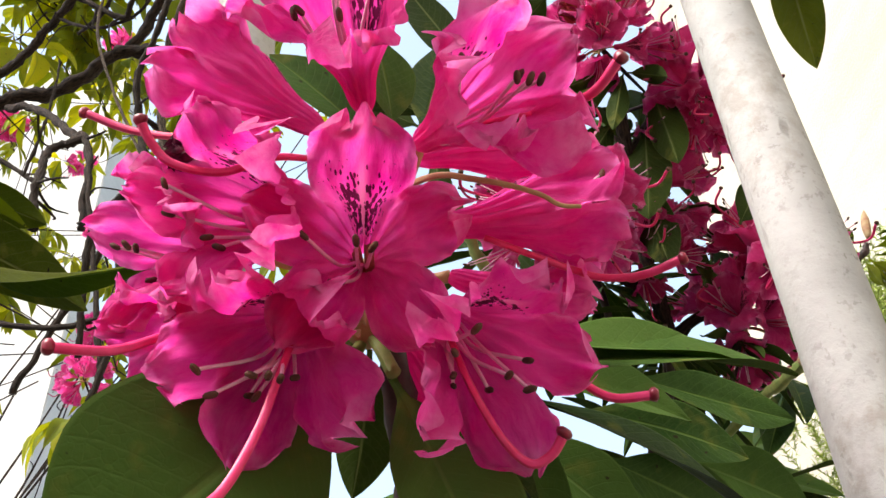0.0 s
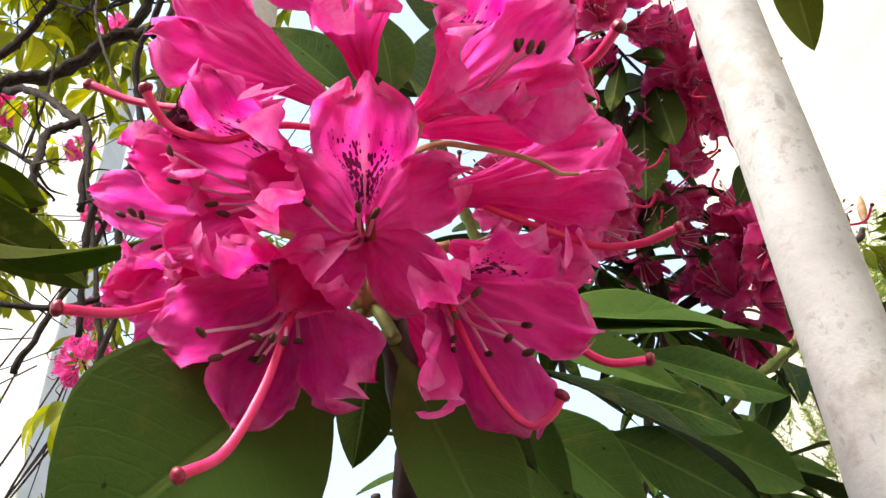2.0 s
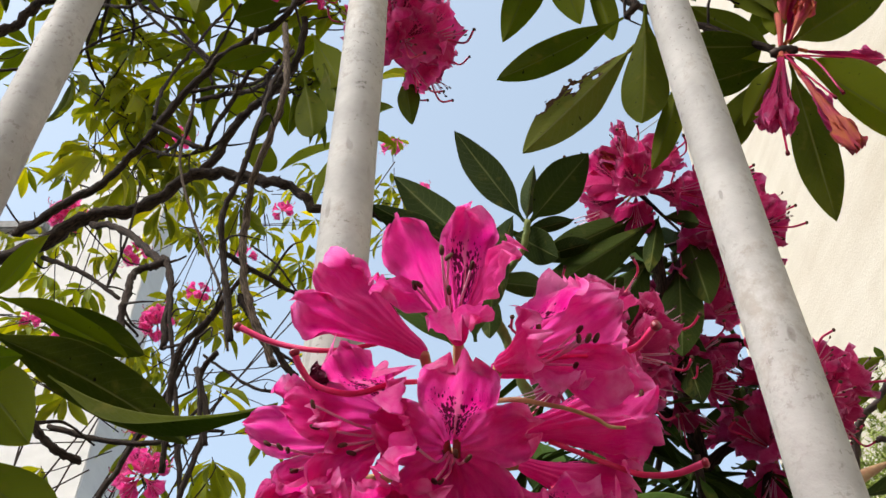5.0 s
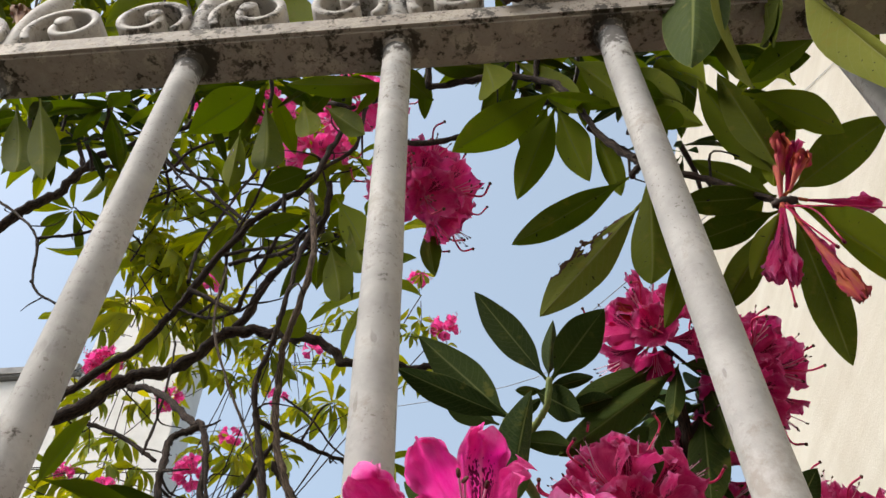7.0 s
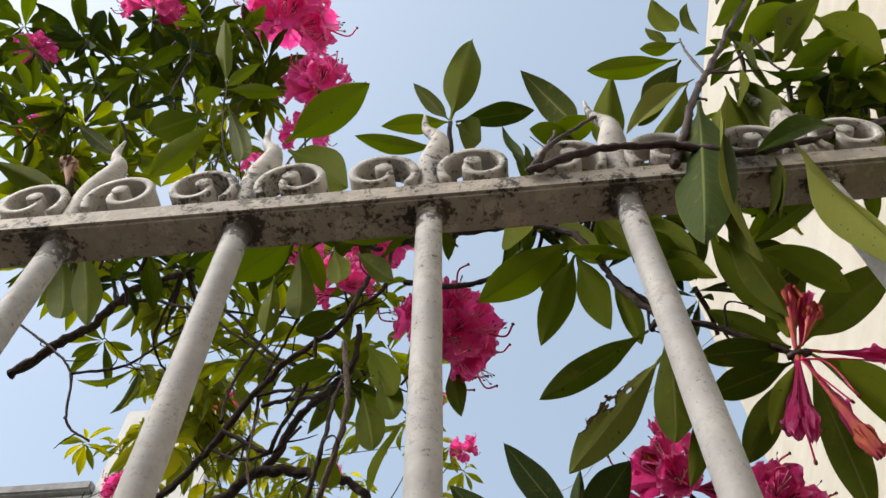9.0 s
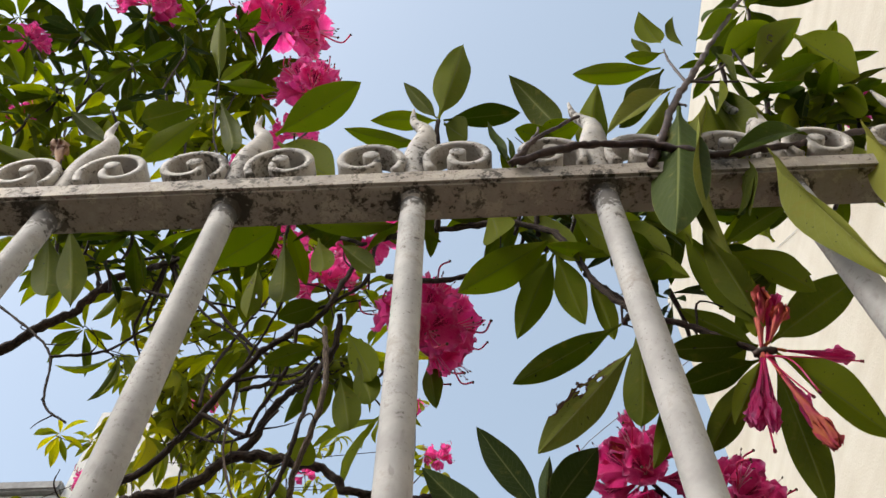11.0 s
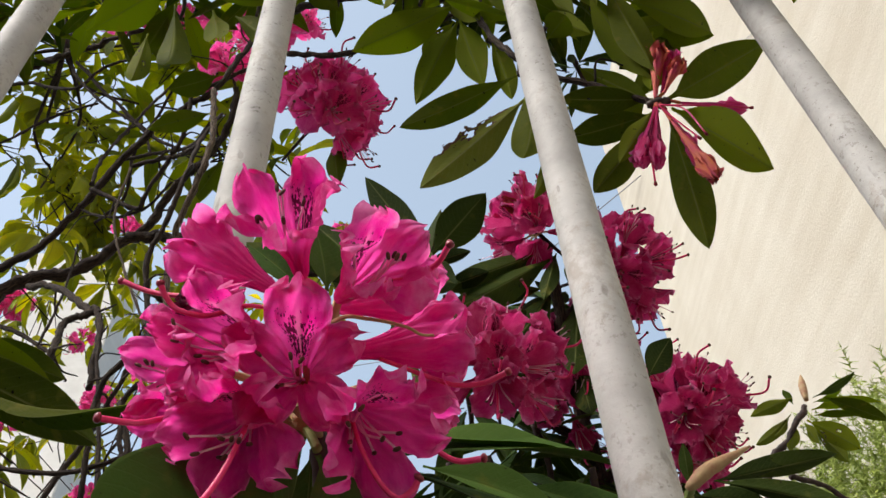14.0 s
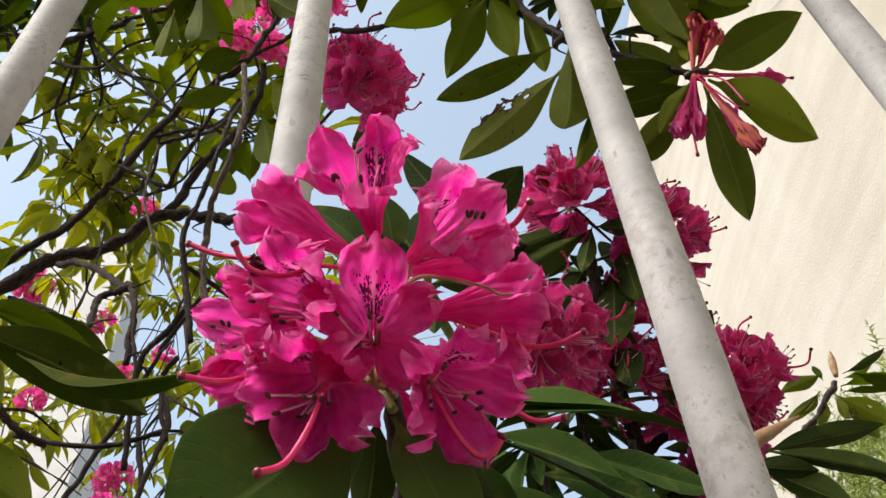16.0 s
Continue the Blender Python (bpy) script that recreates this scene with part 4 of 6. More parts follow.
leaf(sprig, (0.052, 0.266, 1.598), (-0.002, 0.294, 1.553), 0.041, (0.36, 0.92, 0.15))
for line in (((0.0543, 0.2335, 1.5743), (0.0576, 0.2287, 1.567), (0.061, 0.227, 1.5589)), ((0.053, 0.2356, 1.5748), (0.0511, 0.2309, 1.5678), (0.0494, 0.2268, 1.5617))):
    v, f, u = tube(smooth_line(line, 6), lambda t: 0.0016 + 0.0004 * t, 9)
    part("leaf_stalk", mesh_of("leaf_stalk", v, f, (GREEN_STEM,), uvs=u), sprig, local(sprig, Matrix()), "yellow-green leaf stalk")

leaf(sprig, (-0.015, 0.3, 1.606), (-0.035, 0.29, 1.578), 0.011, (-0.08, 0.9, 0.42))

# a stalk that has lost its flower, and the scaly knob where the stalks meet
v, f, u = tube(smooth_line(((0.0626, 0.2026, 1.5979), (0.0731, 0.1881, 1.59), (0.0815, 0.187, 1.5876), (0.0894, 0.1877, 1.5861), (0.097, 0.1882, 1.5832), (0.1015, 0.1896, 1.581), (0.1063, 0.1897, 1.5805)), 6), lambda t: 0.0009 - 0.0004 * t, 8)
part("bare_stalk", mesh_of("bare_stalk", v, f, (PEDICEL,), uvs=u), sprig, local(sprig, Matrix()), "yellowish flower stalk that has dropped its flower")
knob = Vector((0.0533, 0.2311, 1.5742))
v, f, u = tube(smooth_line((HUB, Vector(HUB).lerp(knob, 0.5), knob + Vector((0, -0.001, -0.002))), 5), lambda t: 0.0036 + 0.0022 * math.sin(math.pi * t), 10, 0.8)
part("flower_base", mesh_of("flower_base", v, f, (PEDICEL,), uvs=u), sprig, local(sprig, Matrix()), "knobbly greenish base of the flower cluster")
for k in range(9):
    a = 2.4 * k
    d = Vector((math.cos(a), math.sin(a) - 0.5, 0.2 - 0.12 * k)).normalized()
    leaf(sprig, knob + d * 0.003, knob + d * (0.009 + 0.0015 * (k % 3)), 0.005, d.orthogonal(), BUD_SCALE, "small brown bud scale")

# ---- branch that hangs over the rail ----
over = thing("overhanging_branch", (0.42, 0.24, 2.18), "brown rhododendron shoot with hanging leaves lying over the top rail", "shrub")
leaf(over, (0.307, 0.235, 2.437), (0.191, 0.225, 2.4), 0.032, (0.19, 0.61, 0.77))
leaf(over, (0.324, 0.235, 2.496), (0.27, 0.235, 2.484), 0.022, (0.23, 0.72, 0.66))
leaf(over, (0.313, 0.24, 2.445), (0.228, 0.245, 2.278), 0.039, (0.06, 0.28, 0.96))
pale_leaf(over, (0.309, 0.235, 2.369), (0.205, 0.225, 2.222), 0.030, (-0.47, -0.7, -0.54))
leaf(over, (0.291, 0.222, 2.277), (0.218, 0.205, 1.977), 0.060, (0.35, 0.44, 0.83), DARK_LEAVES[0])
pale_leaf(over, (0.327, 0.227, 2.297), (0.258, 0.22, 1.971), 0.036, (-0.82, -0.2, -0.53))
leaf(over, (0.361, 0.25, 2.399), (0.36, 0.25, 2.217), 0.053, (0.52, 0.21, 0.83))
leaf(over, (0.357, 0.262, 2.403), (0.328, 0.262, 2.137), 0.043, (-0.13, 0.58, 0.81))
leaf(over, (0.394, 0.24, 2.498), (0.392, 0.24, 2.397), 0.023, (0.66, -0.04, 0.75))
leaf(over, (0.388, 0.245, 2.471), (0.515, 0.25, 2.649), 0.050, (0.13, 0.11, 0.98))
leaf(over, (0.422, 0.25, 2.436), (0.573, 0.255, 2.684), 0.057, (0.2, 0.22, 0.96))
leaf(over, (0.428, 0.25, 2.407), (0.534, 0.25, 2.487), 0.033, (0.17, -0.05, 0.98))
leaf(over, (0.393, 0.24, 2.394), (0.463, 0.235, 2.371), 0.024, (-0.23, 0.6, -0.77))
leaf(over, (0.333, 0.24, 2.552), (0.331, 0.24, 2.704), 0.040, (0.06, 0.42, 0.91))
leaf(over, (0.358, 0.24, 2.535), (0.374, 0.24, 2.667), 0.028, (-0.18, 0.46, 0.87))
leaf(over, (0.529, 0.25, 2.592), (0.55, 0.25, 2.417), 0.067, (0.54, 0.07, 0.84))
leaf(over, (0.515, 0.27, 2.416), (0.426, 0.265, 2.351), 0.048, (0.45, 0.59, 0.67))
leaf(over, (0.505, 0.275, 2.4), (0.415, 0.27, 2.295), 0.037, (0.13, 0.15, 0.98))
leaf(over, (0.504, 0.26, 2.392), (0.521, 0.255, 2.321), 0.043, (0.57, -0.07, 0.82))
leaf(over, (0.413, 0.235, 2.214), (0.305, 0.215, 2.136), 0.027, (-0.41, -0.79, -0.45))
leaf(over, (0.348, 0.25, 2.201), (0.424, 0.245, 2.188), 0.028, (0.34, -0.01, 0.94))
pale_leaf(over, (0.381, 0.25, 2.342), (0.392, 0.25, 2.258), 0.029, (-0.51, -0.17, -0.84))
pale_leaf(over, (0.351, 0.222, 2.162), (0.356, 0.2, 1.884), 0.030, (-0.61, 0, -0.79))
leaf(over, (0.501, 0.24, 2.187), (0.385, 0.235, 1.937), 0.036, (0.67, 0.33, 0.66))
pale_leaf(over, (0.467, 0.225, 2.225), (0.439, 0.21, 1.959), 0.044, (-0.68, 0.03, -0.73))
leaf(over, (0.313, 0.32, 2.144), (0.407, 0.31, 2.215), 0.032, (0.15, 0.2, 0.97))
leaf(over, (0.319, 0.33, 2.15), (0.377, 0.32, 2.057), 0.035, (0.4, 0.2, 0.89))
leaf(over, (0.331, 0.235, 2.193), (0.299, 0.23, 2.044), 0.023, (0.73, 0.2, 0.66))
leaf(over, (0.442, 0.262, 2.257), (0.434, 0.25, 2.128), 0.039, (0.6, 0.21, 0.77))
leaf(over, (0.328, 0.235, 2.183), (0.29, 0.23, 2.047), 0.023, (0.84, 0.25, 0.48))
leaf(over, (0.386, 0.245, 2.571), (0.486, 0.25, 2.71), 0.042, (0.07, 0.01, 1))
leaf(over, (0.374, 0.24, 2.406), (0.341, 0.24, 2.295), 0.028, (0.86, 0.22, 0.46))
leaf(over, (0.317, 0.262, 2.422), (0.24, 0.27, 2.267), 0.033, (0.57, 0.54, 0.62))
leaf(over, (0.451, 0.27, 2.409), (0.625, 0.28, 2.628), 0.054, (0.13, 0.09, 0.99))
leaf(over, (0.317, 0.25, 2.532), (0.303, 0.25, 2.606), 0.021, (-0.15, 0.67, 0.73))
leaf(over, (0.098, 0.222, 2.149), (0.082, 0.222, 2.259), 0.013, (0.37, -0.56, -0.74))
leaf(over, (0.099, 0.222, 2.146), (0.1, 0.222, 2.211), 0.010, (0.39, -0.45, -0.8))
leaf(over, (0.097, 0.225, 2.157), (0.089, 0.22, 2.194), 0.009, (0.36, -0.58, -0.73))
branch(over, ((0.099, 0.222, 2.149), (0.143, 0.22, 2.169), (0.193, 0.218, 2.179), (0.245, 0.218, 2.173), (0.301, 0.22, 2.149), (0.363, 0.228, 2.178), (0.42, 0.236, 2.211), (0.496, 0.25, 2.254)), 0.0042, 0.0034, TWIG)
branch(over, ((0.235, 0.224, 2.143), (0.261, 0.226, 2.216), (0.294, 0.23, 2.305), (0.325, 0.235, 2.383), (0.363, 0.238, 2.462), (0.42, 0.242, 2.582), (0.516, 0.25, 2.794)), 0.0046, 0.003, TWIG)
branch(over, ((0.102, 0.222, 2.15), (0.115, 0.222, 2.183), (0.135, 0.222, 2.214), (0.18, 0.222, 2.26)), 0.003, 0.0018, TWIG)
branch(over, ((0.103, 0.224, 2.154), (0.121, 0.226, 2.2), (0.135, 0.228, 2.248)), 0.0026, 0.0014, TWIG)
branch(over, ((0.325, 0.235, 2.383), (0.323, 0.236, 2.457), (0.328, 0.237, 2.512)), 0.0018, 0.0013, TWIG)
branch(over, ((0.325, 0.235, 2.383), (0.364, 0.24, 2.394), (0.393, 0.24, 2.394)), 0.0018, 0.0013, TWIG)
branch(over, ((0.295, 0.232, 2.31), (0.302, 0.226, 2.286)), 0.0018, 0.0013, TWIG)
branch(over, ((0.323, 0.235, 2.378), (0.364, 0.24, 2.418), (0.411, 0.243, 2.484), (0.423, 0.245, 2.531)), 0.0018, 0.0013, TWIG)
branch(over, ((0.422, 0.244, 2.517), (0.421, 0.25, 2.436), (0.428, 0.25, 2.407)), 0.0018, 0.0013, TWIG)
whorl(over, (0.459, 0.300, 2.417), (0.2, -0.5, 0.7), 0.085, 8, 201)
whorl(over, (0.392, 0.300, 2.389), (-0.1, -0.5, 0.7), 0.08, 7, 202)
whorl(over, (0.519, 0.310, 2.426), (0.3, -0.5, 0.7), 0.09, 8, 203)
whorl(over, (0.597, 0.320, 2.655), (0.2, -0.5, 0.7), 0.09, 7, 204)
whorl(over, (0.443, 0.300, 2.640), (0, -0.5, 0.8), 0.075, 7, 205)
whorl(over, (0.492, 0.310, 2.296), (0.3, -0.5, 0.7), 0.08, 7, 206)
whorl(over, (0.550, 0.280, 2.426), (0.1, -0.4, 0.8), 0.105, 8, 102)
whorl(over, (0.596, 0.320, 3.010), (0.1, -0.4, 0.8), 0.146, 7, 104)
whorl(over, (0.449, 0.29, 2.44), (0.2, -0.3, 0.6), 0.08, 8, 361, True)
whorl(over, (0.546, 0.3, 2.483), (0.0, -0.3, 0.6), 0.085, 8, 362, False)
whorl(over, (0.594, 0.31, 2.408), (0.2, -0.3, 0.6), 0.09, 8, 363, False)
whorl(over, (0.47, 0.31, 2.376), (0.1, -0.3, 0.6), 0.07, 8, 364, True)
truss(over, (0.619, 0.330, 2.477), (0.3, -0.6, 0.5), 0.045, 8, 105)

# ---- shoots that stand up behind the spikes ----
crown = thing("rhododendron_shoot", (0.05, 0.34, 2.18), "leafy rhododendron shoot rising behind the iron spikes", "shrub", "rhododendron shoots")
branch(crown, ((0.019, 0.400, 2.333), (0.020, 0.360, 2.406), (0.022, 0.320, 2.501)), 0.004, 0.003)
branch(crown, ((0.147, 0.420, 2.347), (0.151, 0.380, 2.407), (0.152, 0.330, 2.455)), 0.004, 0.003)
leaf(crown, (0.022, 0.320, 2.507), (0.062, 0.330, 2.859), 0.055, (-0.45, 0.89, 0.03))
leaf(crown, (0.020, 0.320, 2.507), (-0.031, 0.310, 2.630), 0.024, (0.37, 0.90, 0.23))
leaf(crown, (0.022, 0.320, 2.501), (-0.068, 0.300, 2.461), 0.030, (-0.43, 0.65, 0.63))
leaf(crown, (0.005, 0.330, 2.446), (-0.101, 0.300, 2.439), 0.027, (-0.24, 0.68, 0.70))
leaf(crown, (0.029, 0.320, 2.500), (0.137, 0.320, 2.516), 0.037, (-0.14, 0.08, 0.99))
leaf(crown, (0.029, 0.330, 2.513), (0.061, 0.330, 2.454), 0.049, (0.80, 0.41, 0.44))
leaf(crown, (0.190, 0.330, 2.474), (0.130, 0.320, 2.670), 0.047, (0.54, 0.82, 0.21))
leaf(crown, (0.218, 0.340, 2.406), (0.268, 0.340, 2.671), 0.049, (-0.08, 1.00, 0.02))
leaf(crown, (0.194, 0.350, 2.472), (0.123, 0.310, 2.435), 0.036, (-0.61, 0.48, 0.64))
leaf(crown, (0.149, 0.350, 2.480), (0.212, 0.310, 2.453), 0.040, (0.36, -0.06, 0.93))

# ---- middle branch with hanging leaves ----
mid = thing("hanging_branch", (0.15, 0.45, 2.16), "thin dark rhododendron branch with hanging olive leaves", "shrub")
branch(mid, ((-0.083, 0.520, 2.523), (-0.004, 0.460, 2.439), (0.105, 0.420, 2.382), (0.169, 0.400, 2.310), (0.194, 0.390, 2.199), (0.221, 0.385, 2.131), (0.212, 0.385, 2.104)), 0.0050, 0.0030)
branch(mid, ((-0.065, 0.540, 2.447), (0.030, 0.500, 2.373), (0.117, 0.460, 2.353), (0.189, 0.420, 2.329)), 0.0040, 0.0030)
leaf(mid, (0.167, 0.420, 2.339), (0.042, 0.410, 2.207), 0.051, (-0.48, 0.79, 0.39))
leaf(mid, (0.166, 0.440, 2.333), (0.110, 0.480, 2.208), 0.042, (-0.11, 0.93, 0.35))
leaf(mid, (0.167, 0.430, 2.316), (0.185, 0.440, 2.178), 0.040, (0.50, 0.85, 0.12))
leaf(mid, (0.198, 0.420, 2.259), (0.213, 0.440, 2.149), 0.027, (0.57, 0.79, 0.22))
leaf(mid, (0.164, 0.460, 2.374), (0.122, 0.480, 2.316), 0.032, (-0.15, 0.90, 0.42))
leaf(mid, (0.209, 0.386, 2.105), (0.092, 0.384, 2.015), 0.031, (-0.38, 0.80, 0.47))
leaf(mid, (0.215, 0.390, 2.070), (0.108, 0.388, 1.929), 0.040, (-0.37, 0.89, 0.27), BITTEN_LEAF, "yellow-green leaf with ragged insect holes")
leaf(mid, (0.225, 0.370, 2.100), (0.193, 0.360, 1.928), 0.040, (0.20, 0.98, -0.09))
leaf(mid, (0.245, 0.370, 2.020), (0.199, 0.380, 1.900), 0.022, (0.30, 0.95, -0.04))
leaf(mid, (0.085, 0.400, 2.390), (0.090, 0.390, 2.289), 0.051, (0.59, 0.81, -0.05))
leaf(mid, (0.123, 0.420, 2.424), (0.184, 0.390, 2.235), 0.038, (0.85, 0.49, 0.20))
leaf(mid, (0.188, 0.400, 2.376), (0.228, 0.380, 2.230), 0.041, (0.89, 0.41, 0.19))
leaf(mid, (0.236, 0.400, 2.341), (0.286, 0.380, 2.223), 0.037, (0.90, 0.27, 0.34))
leaf(mid, (0.284, 0.420, 2.372), (0.307, 0.360, 2.221), 0.041, (0.98, -0.11, 0.19))
leaf(mid, (0.244, 0.400, 2.275), (0.296, 0.380, 2.177), 0.025, (0.84, 0.39, 0.37))
leaf(mid, (0.254, 0.400, 2.203), (0.268, 0.360, 2.180), 0.035, (0.56, -0.25, 0.79))
leaf(mid, (0.283, 0.400, 2.251), (0.217, 0.360, 2.244), 0.032, (-0.40, 0.53, 0.75))
leaf(mid, (0.242, 0.420, 2.290), (0.143, 0.360, 2.224), 0.019, (-0.66, 0.40, 0.63))
leaf(mid, (0.107, 0.430, 2.414), (0.009, 0.400, 2.416), 0.039, (-0.22, 0.75, 0.62))
leaf(mid, (0.019, 0.460, 2.406), (-0.029, 0.420, 2.429), 0.040, (-0.31, 0.72, 0.62))

whorl(mid, (0.130, 0.430, 2.466), (0.1, -0.3, 0.6), 0.112, 7, 111)
whorl(mid, (0.207, 0.430, 2.463), (0.1, -0.3, 0.6), 0.111, 7, 112)
whorl(mid, (0.284, 0.440, 2.395), (0.1, -0.3, 0.6), 0.100, 7, 113)
whorl(mid, (0.008, 0.460, 2.533), (0.0, -0.3, 0.6), 0.111, 7, 114)
whorl(mid, (0.348, 0.420, 2.423), (0.1, -0.3, 0.6), 0.100, 7, 115)

whorl(mid, (0.121, 0.5, 2.585), (0, -0.4, 0.6), 0.1, 9, 301, True)
whorl(mid, (0.177, 0.52, 2.646), (0.2, -0.4, 0.6), 0.1, 9, 302, True)
whorl(mid, (0.234, 0.5, 2.582), (-0.2, -0.4, 0.6), 0.095, 9, 303, True)
whorl(mid, (0.276, 0.48, 2.511), (0, -0.4, 0.6), 0.09, 9, 304, True)
whorl(mid, (0.148, 0.54, 2.587), (0.2, -0.4, 0.6), 0.09, 9, 305, True)
whorl(mid, (0.209, 0.53, 2.575), (-0.2, -0.4, 0.6), 0.085, 9, 306, True)
whorl(mid, (0.321, 0.46, 2.497), (0, -0.4, 0.6), 0.08, 9, 307, True)
whorl(mid, (0.28, 0.48, 2.424), (0.2, -0.4, 0.6), 0.075, 9, 308, True)
whorl(mid, (0.305, 0.47, 2.28), (-0.2, -0.4, 0.6), 0.075, 9, 309, True)

# ---- upright shoot in the middle gap ----
gapshoot = thing("rhododendron_shoot", (0.09, 0.50, 1.90), "young rhododendron shoot with dark green upright leaves", "shrub", "rhododendron shoots")
DARK_SHOOTS.add(gapshoot["label"])
branch(gapshoot, ((0.082, 0.500, 1.895), (0.097, 0.490, 1.898), (0.112, 0.470, 1.905), (0.116, 0.460, 1.928)), 0.0032, 0.0026, GREEN_STEM)
branch(gapshoot, ((0.118, 0.550, 1.807), (0.092, 0.520, 1.869), (0.082, 0.500, 1.895), (0.079, 0.490, 1.912)), 0.0045, 0.0035, GREEN_STEM)
leaf(gapshoot, (0.113, 0.460, 1.927), (0.057, 0.447, 2.027), 0.032, (0.22, 0.95, 0.24))
leaf(gapshoot, (0.116, 0.470, 1.937), (0.130, 0.490, 2.027), 0.016, (-0.22, 0.96, -0.18))
leaf(gapshoot, (0.117, 0.460, 1.926), (0.170, 0.440, 1.987), 0.040, (-0.21, 0.86, 0.47))
leaf(gapshoot, (0.111, 0.470, 1.924), (0.151, 0.450, 1.918), 0.014, (0.34, 0.39, 0.86))
leaf(gapshoot, (0.111, 0.470, 1.924), (0.086, 0.460, 1.917), 0.010, (-0.41, 0.86, 0.31))
leaf(gapshoot, (0.103, 0.480, 1.933), (0.137, 0.460, 1.887), 0.031, (0.79, 0.50, 0.36))
leaf(gapshoot, (0.079, 0.490, 1.915), (-0.000, 0.500, 2.027), 0.039, (0.36, 0.92, 0.17))
leaf(gapshoot, (0.081, 0.490, 1.912), (-0.015, 0.460, 1.950), 0.031, (-0.14, 0.92, 0.36))
leaf(gapshoot, (0.071, 0.500, 1.914), (0.022, 0.500, 1.949), 0.027, (0.14, 0.97, 0.19))
leaf(gapshoot, (0.082, 0.490, 1.888), (0.126, 0.460, 1.856), 0.022, (0.69, 0.39, 0.61))
leaf(gapshoot, (0.082, 0.500, 1.892), (0.082, 0.500, 1.839), 0.020, (0.39, 0.92, 0.00))
leaf(gapshoot, (0.113, 0.490, 1.935), (0.081, 0.480, 1.904), 0.013, (-0.30, 0.95, 0.01))

# ---- whorl with faded, hanging blossoms ----
faded = thing("faded_flower_shoot", (0.36, 0.43, 2.05), "rhododendron shoot with wide leaves and faded, drooping blossoms", "shrub")
branch(faded, ((0.200, 0.440, 2.283), (0.242, 0.430, 2.197), (0.294, 0.420, 2.141), (0.325, 0.410, 2.095), (0.352, 0.405, 2.069)), 0.0040, 0.0030)
leaf(faded, (0.373, 0.430, 2.124), (0.530, 0.440, 2.262), 0.054, (-0.50, 0.69, 0.52))
leaf(faded, (0.370, 0.425, 2.098), (0.398, 0.369, 1.915), 0.050, (0.80, 0.10, 0.50))
leaf(faded, (0.368, 0.432, 2.100), (0.367, 0.464, 1.925), 0.039, (0.47, 0.88, 0.05))
leaf(faded, (0.348, 0.410, 2.072), (0.263, 0.420, 1.956), 0.033, (-0.21, 0.95, 0.23))
leaf(faded, (0.341, 0.400, 2.062), (0.282, 0.390, 1.958), 0.025, (-0.03, 1.00, -0.08))
leaf(faded, (0.347, 0.410, 2.093), (0.247, 0.390, 2.066), 0.030, (-0.31, 0.63, 0.71))
leaf(faded, (0.349, 0.420, 2.083), (0.254, 0.420, 2.043), 0.034, (-0.25, 0.76, 0.60))
leaf(faded, (0.352, 0.400, 2.109), (0.312, 0.380, 2.270), 0.044, (0.38, 0.90, 0.21))
leaf(faded, (0.351, 0.390, 2.098), (0.330, 0.370, 2.262), 0.037, (0.30, 0.94, 0.15))
leaf(faded, (0.348, 0.420, 2.272), (0.440, 0.400, 2.204), 0.040, (0.60, 0.33, 0.73))
leaf(faded, (0.356, 0.420, 2.293), (0.473, 0.420, 2.397), 0.039, (-0.56, 0.53, 0.64))
leaf(faded, (0.355, 0.430, 2.313), (0.408, 0.410, 2.262), 0.026, (0.59, -0.31, 0.74))

leaf(faded, (0.436, 0.420, 2.273), (0.330, 0.420, 2.171), 0.037, (-0.27, 0.92, 0.28))
leaf(faded, (0.374, 0.400, 2.216), (0.344, 0.400, 2.094), 0.027, (0.40, 0.91, -0.10))
leaf(faded, (0.433, 0.430, 2.278), (0.343, 0.440, 2.143), 0.034, (-0.02, 1.00, 0.09))
leaf(faded, (0.419, 0.410, 2.258), (0.334, 0.400, 2.214), 0.028, (-0.35, 0.79, 0.50))
leaf(faded, (0.422, 0.400, 2.277), (0.402, 0.390, 2.466), 0.043, (0.50, 0.86, 0.10))
leaf(faded, (0.390, 0.420, 2.358), (0.461, 0.400, 2.339), 0.039, (0.30, 0.14, 0.95))

def faded_blossom(flare, seed, mat):
    v, f, u = corolla(seed, 18, 8, 0.046, flare, 9.0, 2.2)
    return joined("blossom", [(v, f, u, 0)], (mat,)), max(p[2] for p in v), 2 * max(math.hypot(p[0], p[1]) for p in v)


FADED = [faded_blossom(12, 51, PETAL_PINK), faded_blossom(8, 52, WITHERED), faded_blossom(20, 53, PETAL_PINK), faded_blossom(26, 54, SHRIVELLED), faded_blossom(30, 55, DRIED)]


def droop(parent, base, tip, kind, width, label=""):
    """A limp, half-closed blossom from base to tip, width across."""
    me, long, wide = FADED[kind]
    k = (Vector(tip) - Vector(base)).length / long
    m = facing(base, tip, (0.3, -0.8, 0.2)) @ Matrix.Diagonal((width / wide, width / wide, k, 1))
    part("blossom", me, parent, local(parent, m), label)


def stalk(parent, a, b):
    v, f, u = tube(smooth_line((a, Vector(a).lerp(Vector(b), 0.5) + Vector((0, 0, 0.004)), b), 5), lambda t: 0.0013 + 0.0005 * t, 7)
    part("flower_stalk", mesh_of("flower_stalk", v, f, (WITHERED,), uvs=u), parent, local(parent, Matrix()))


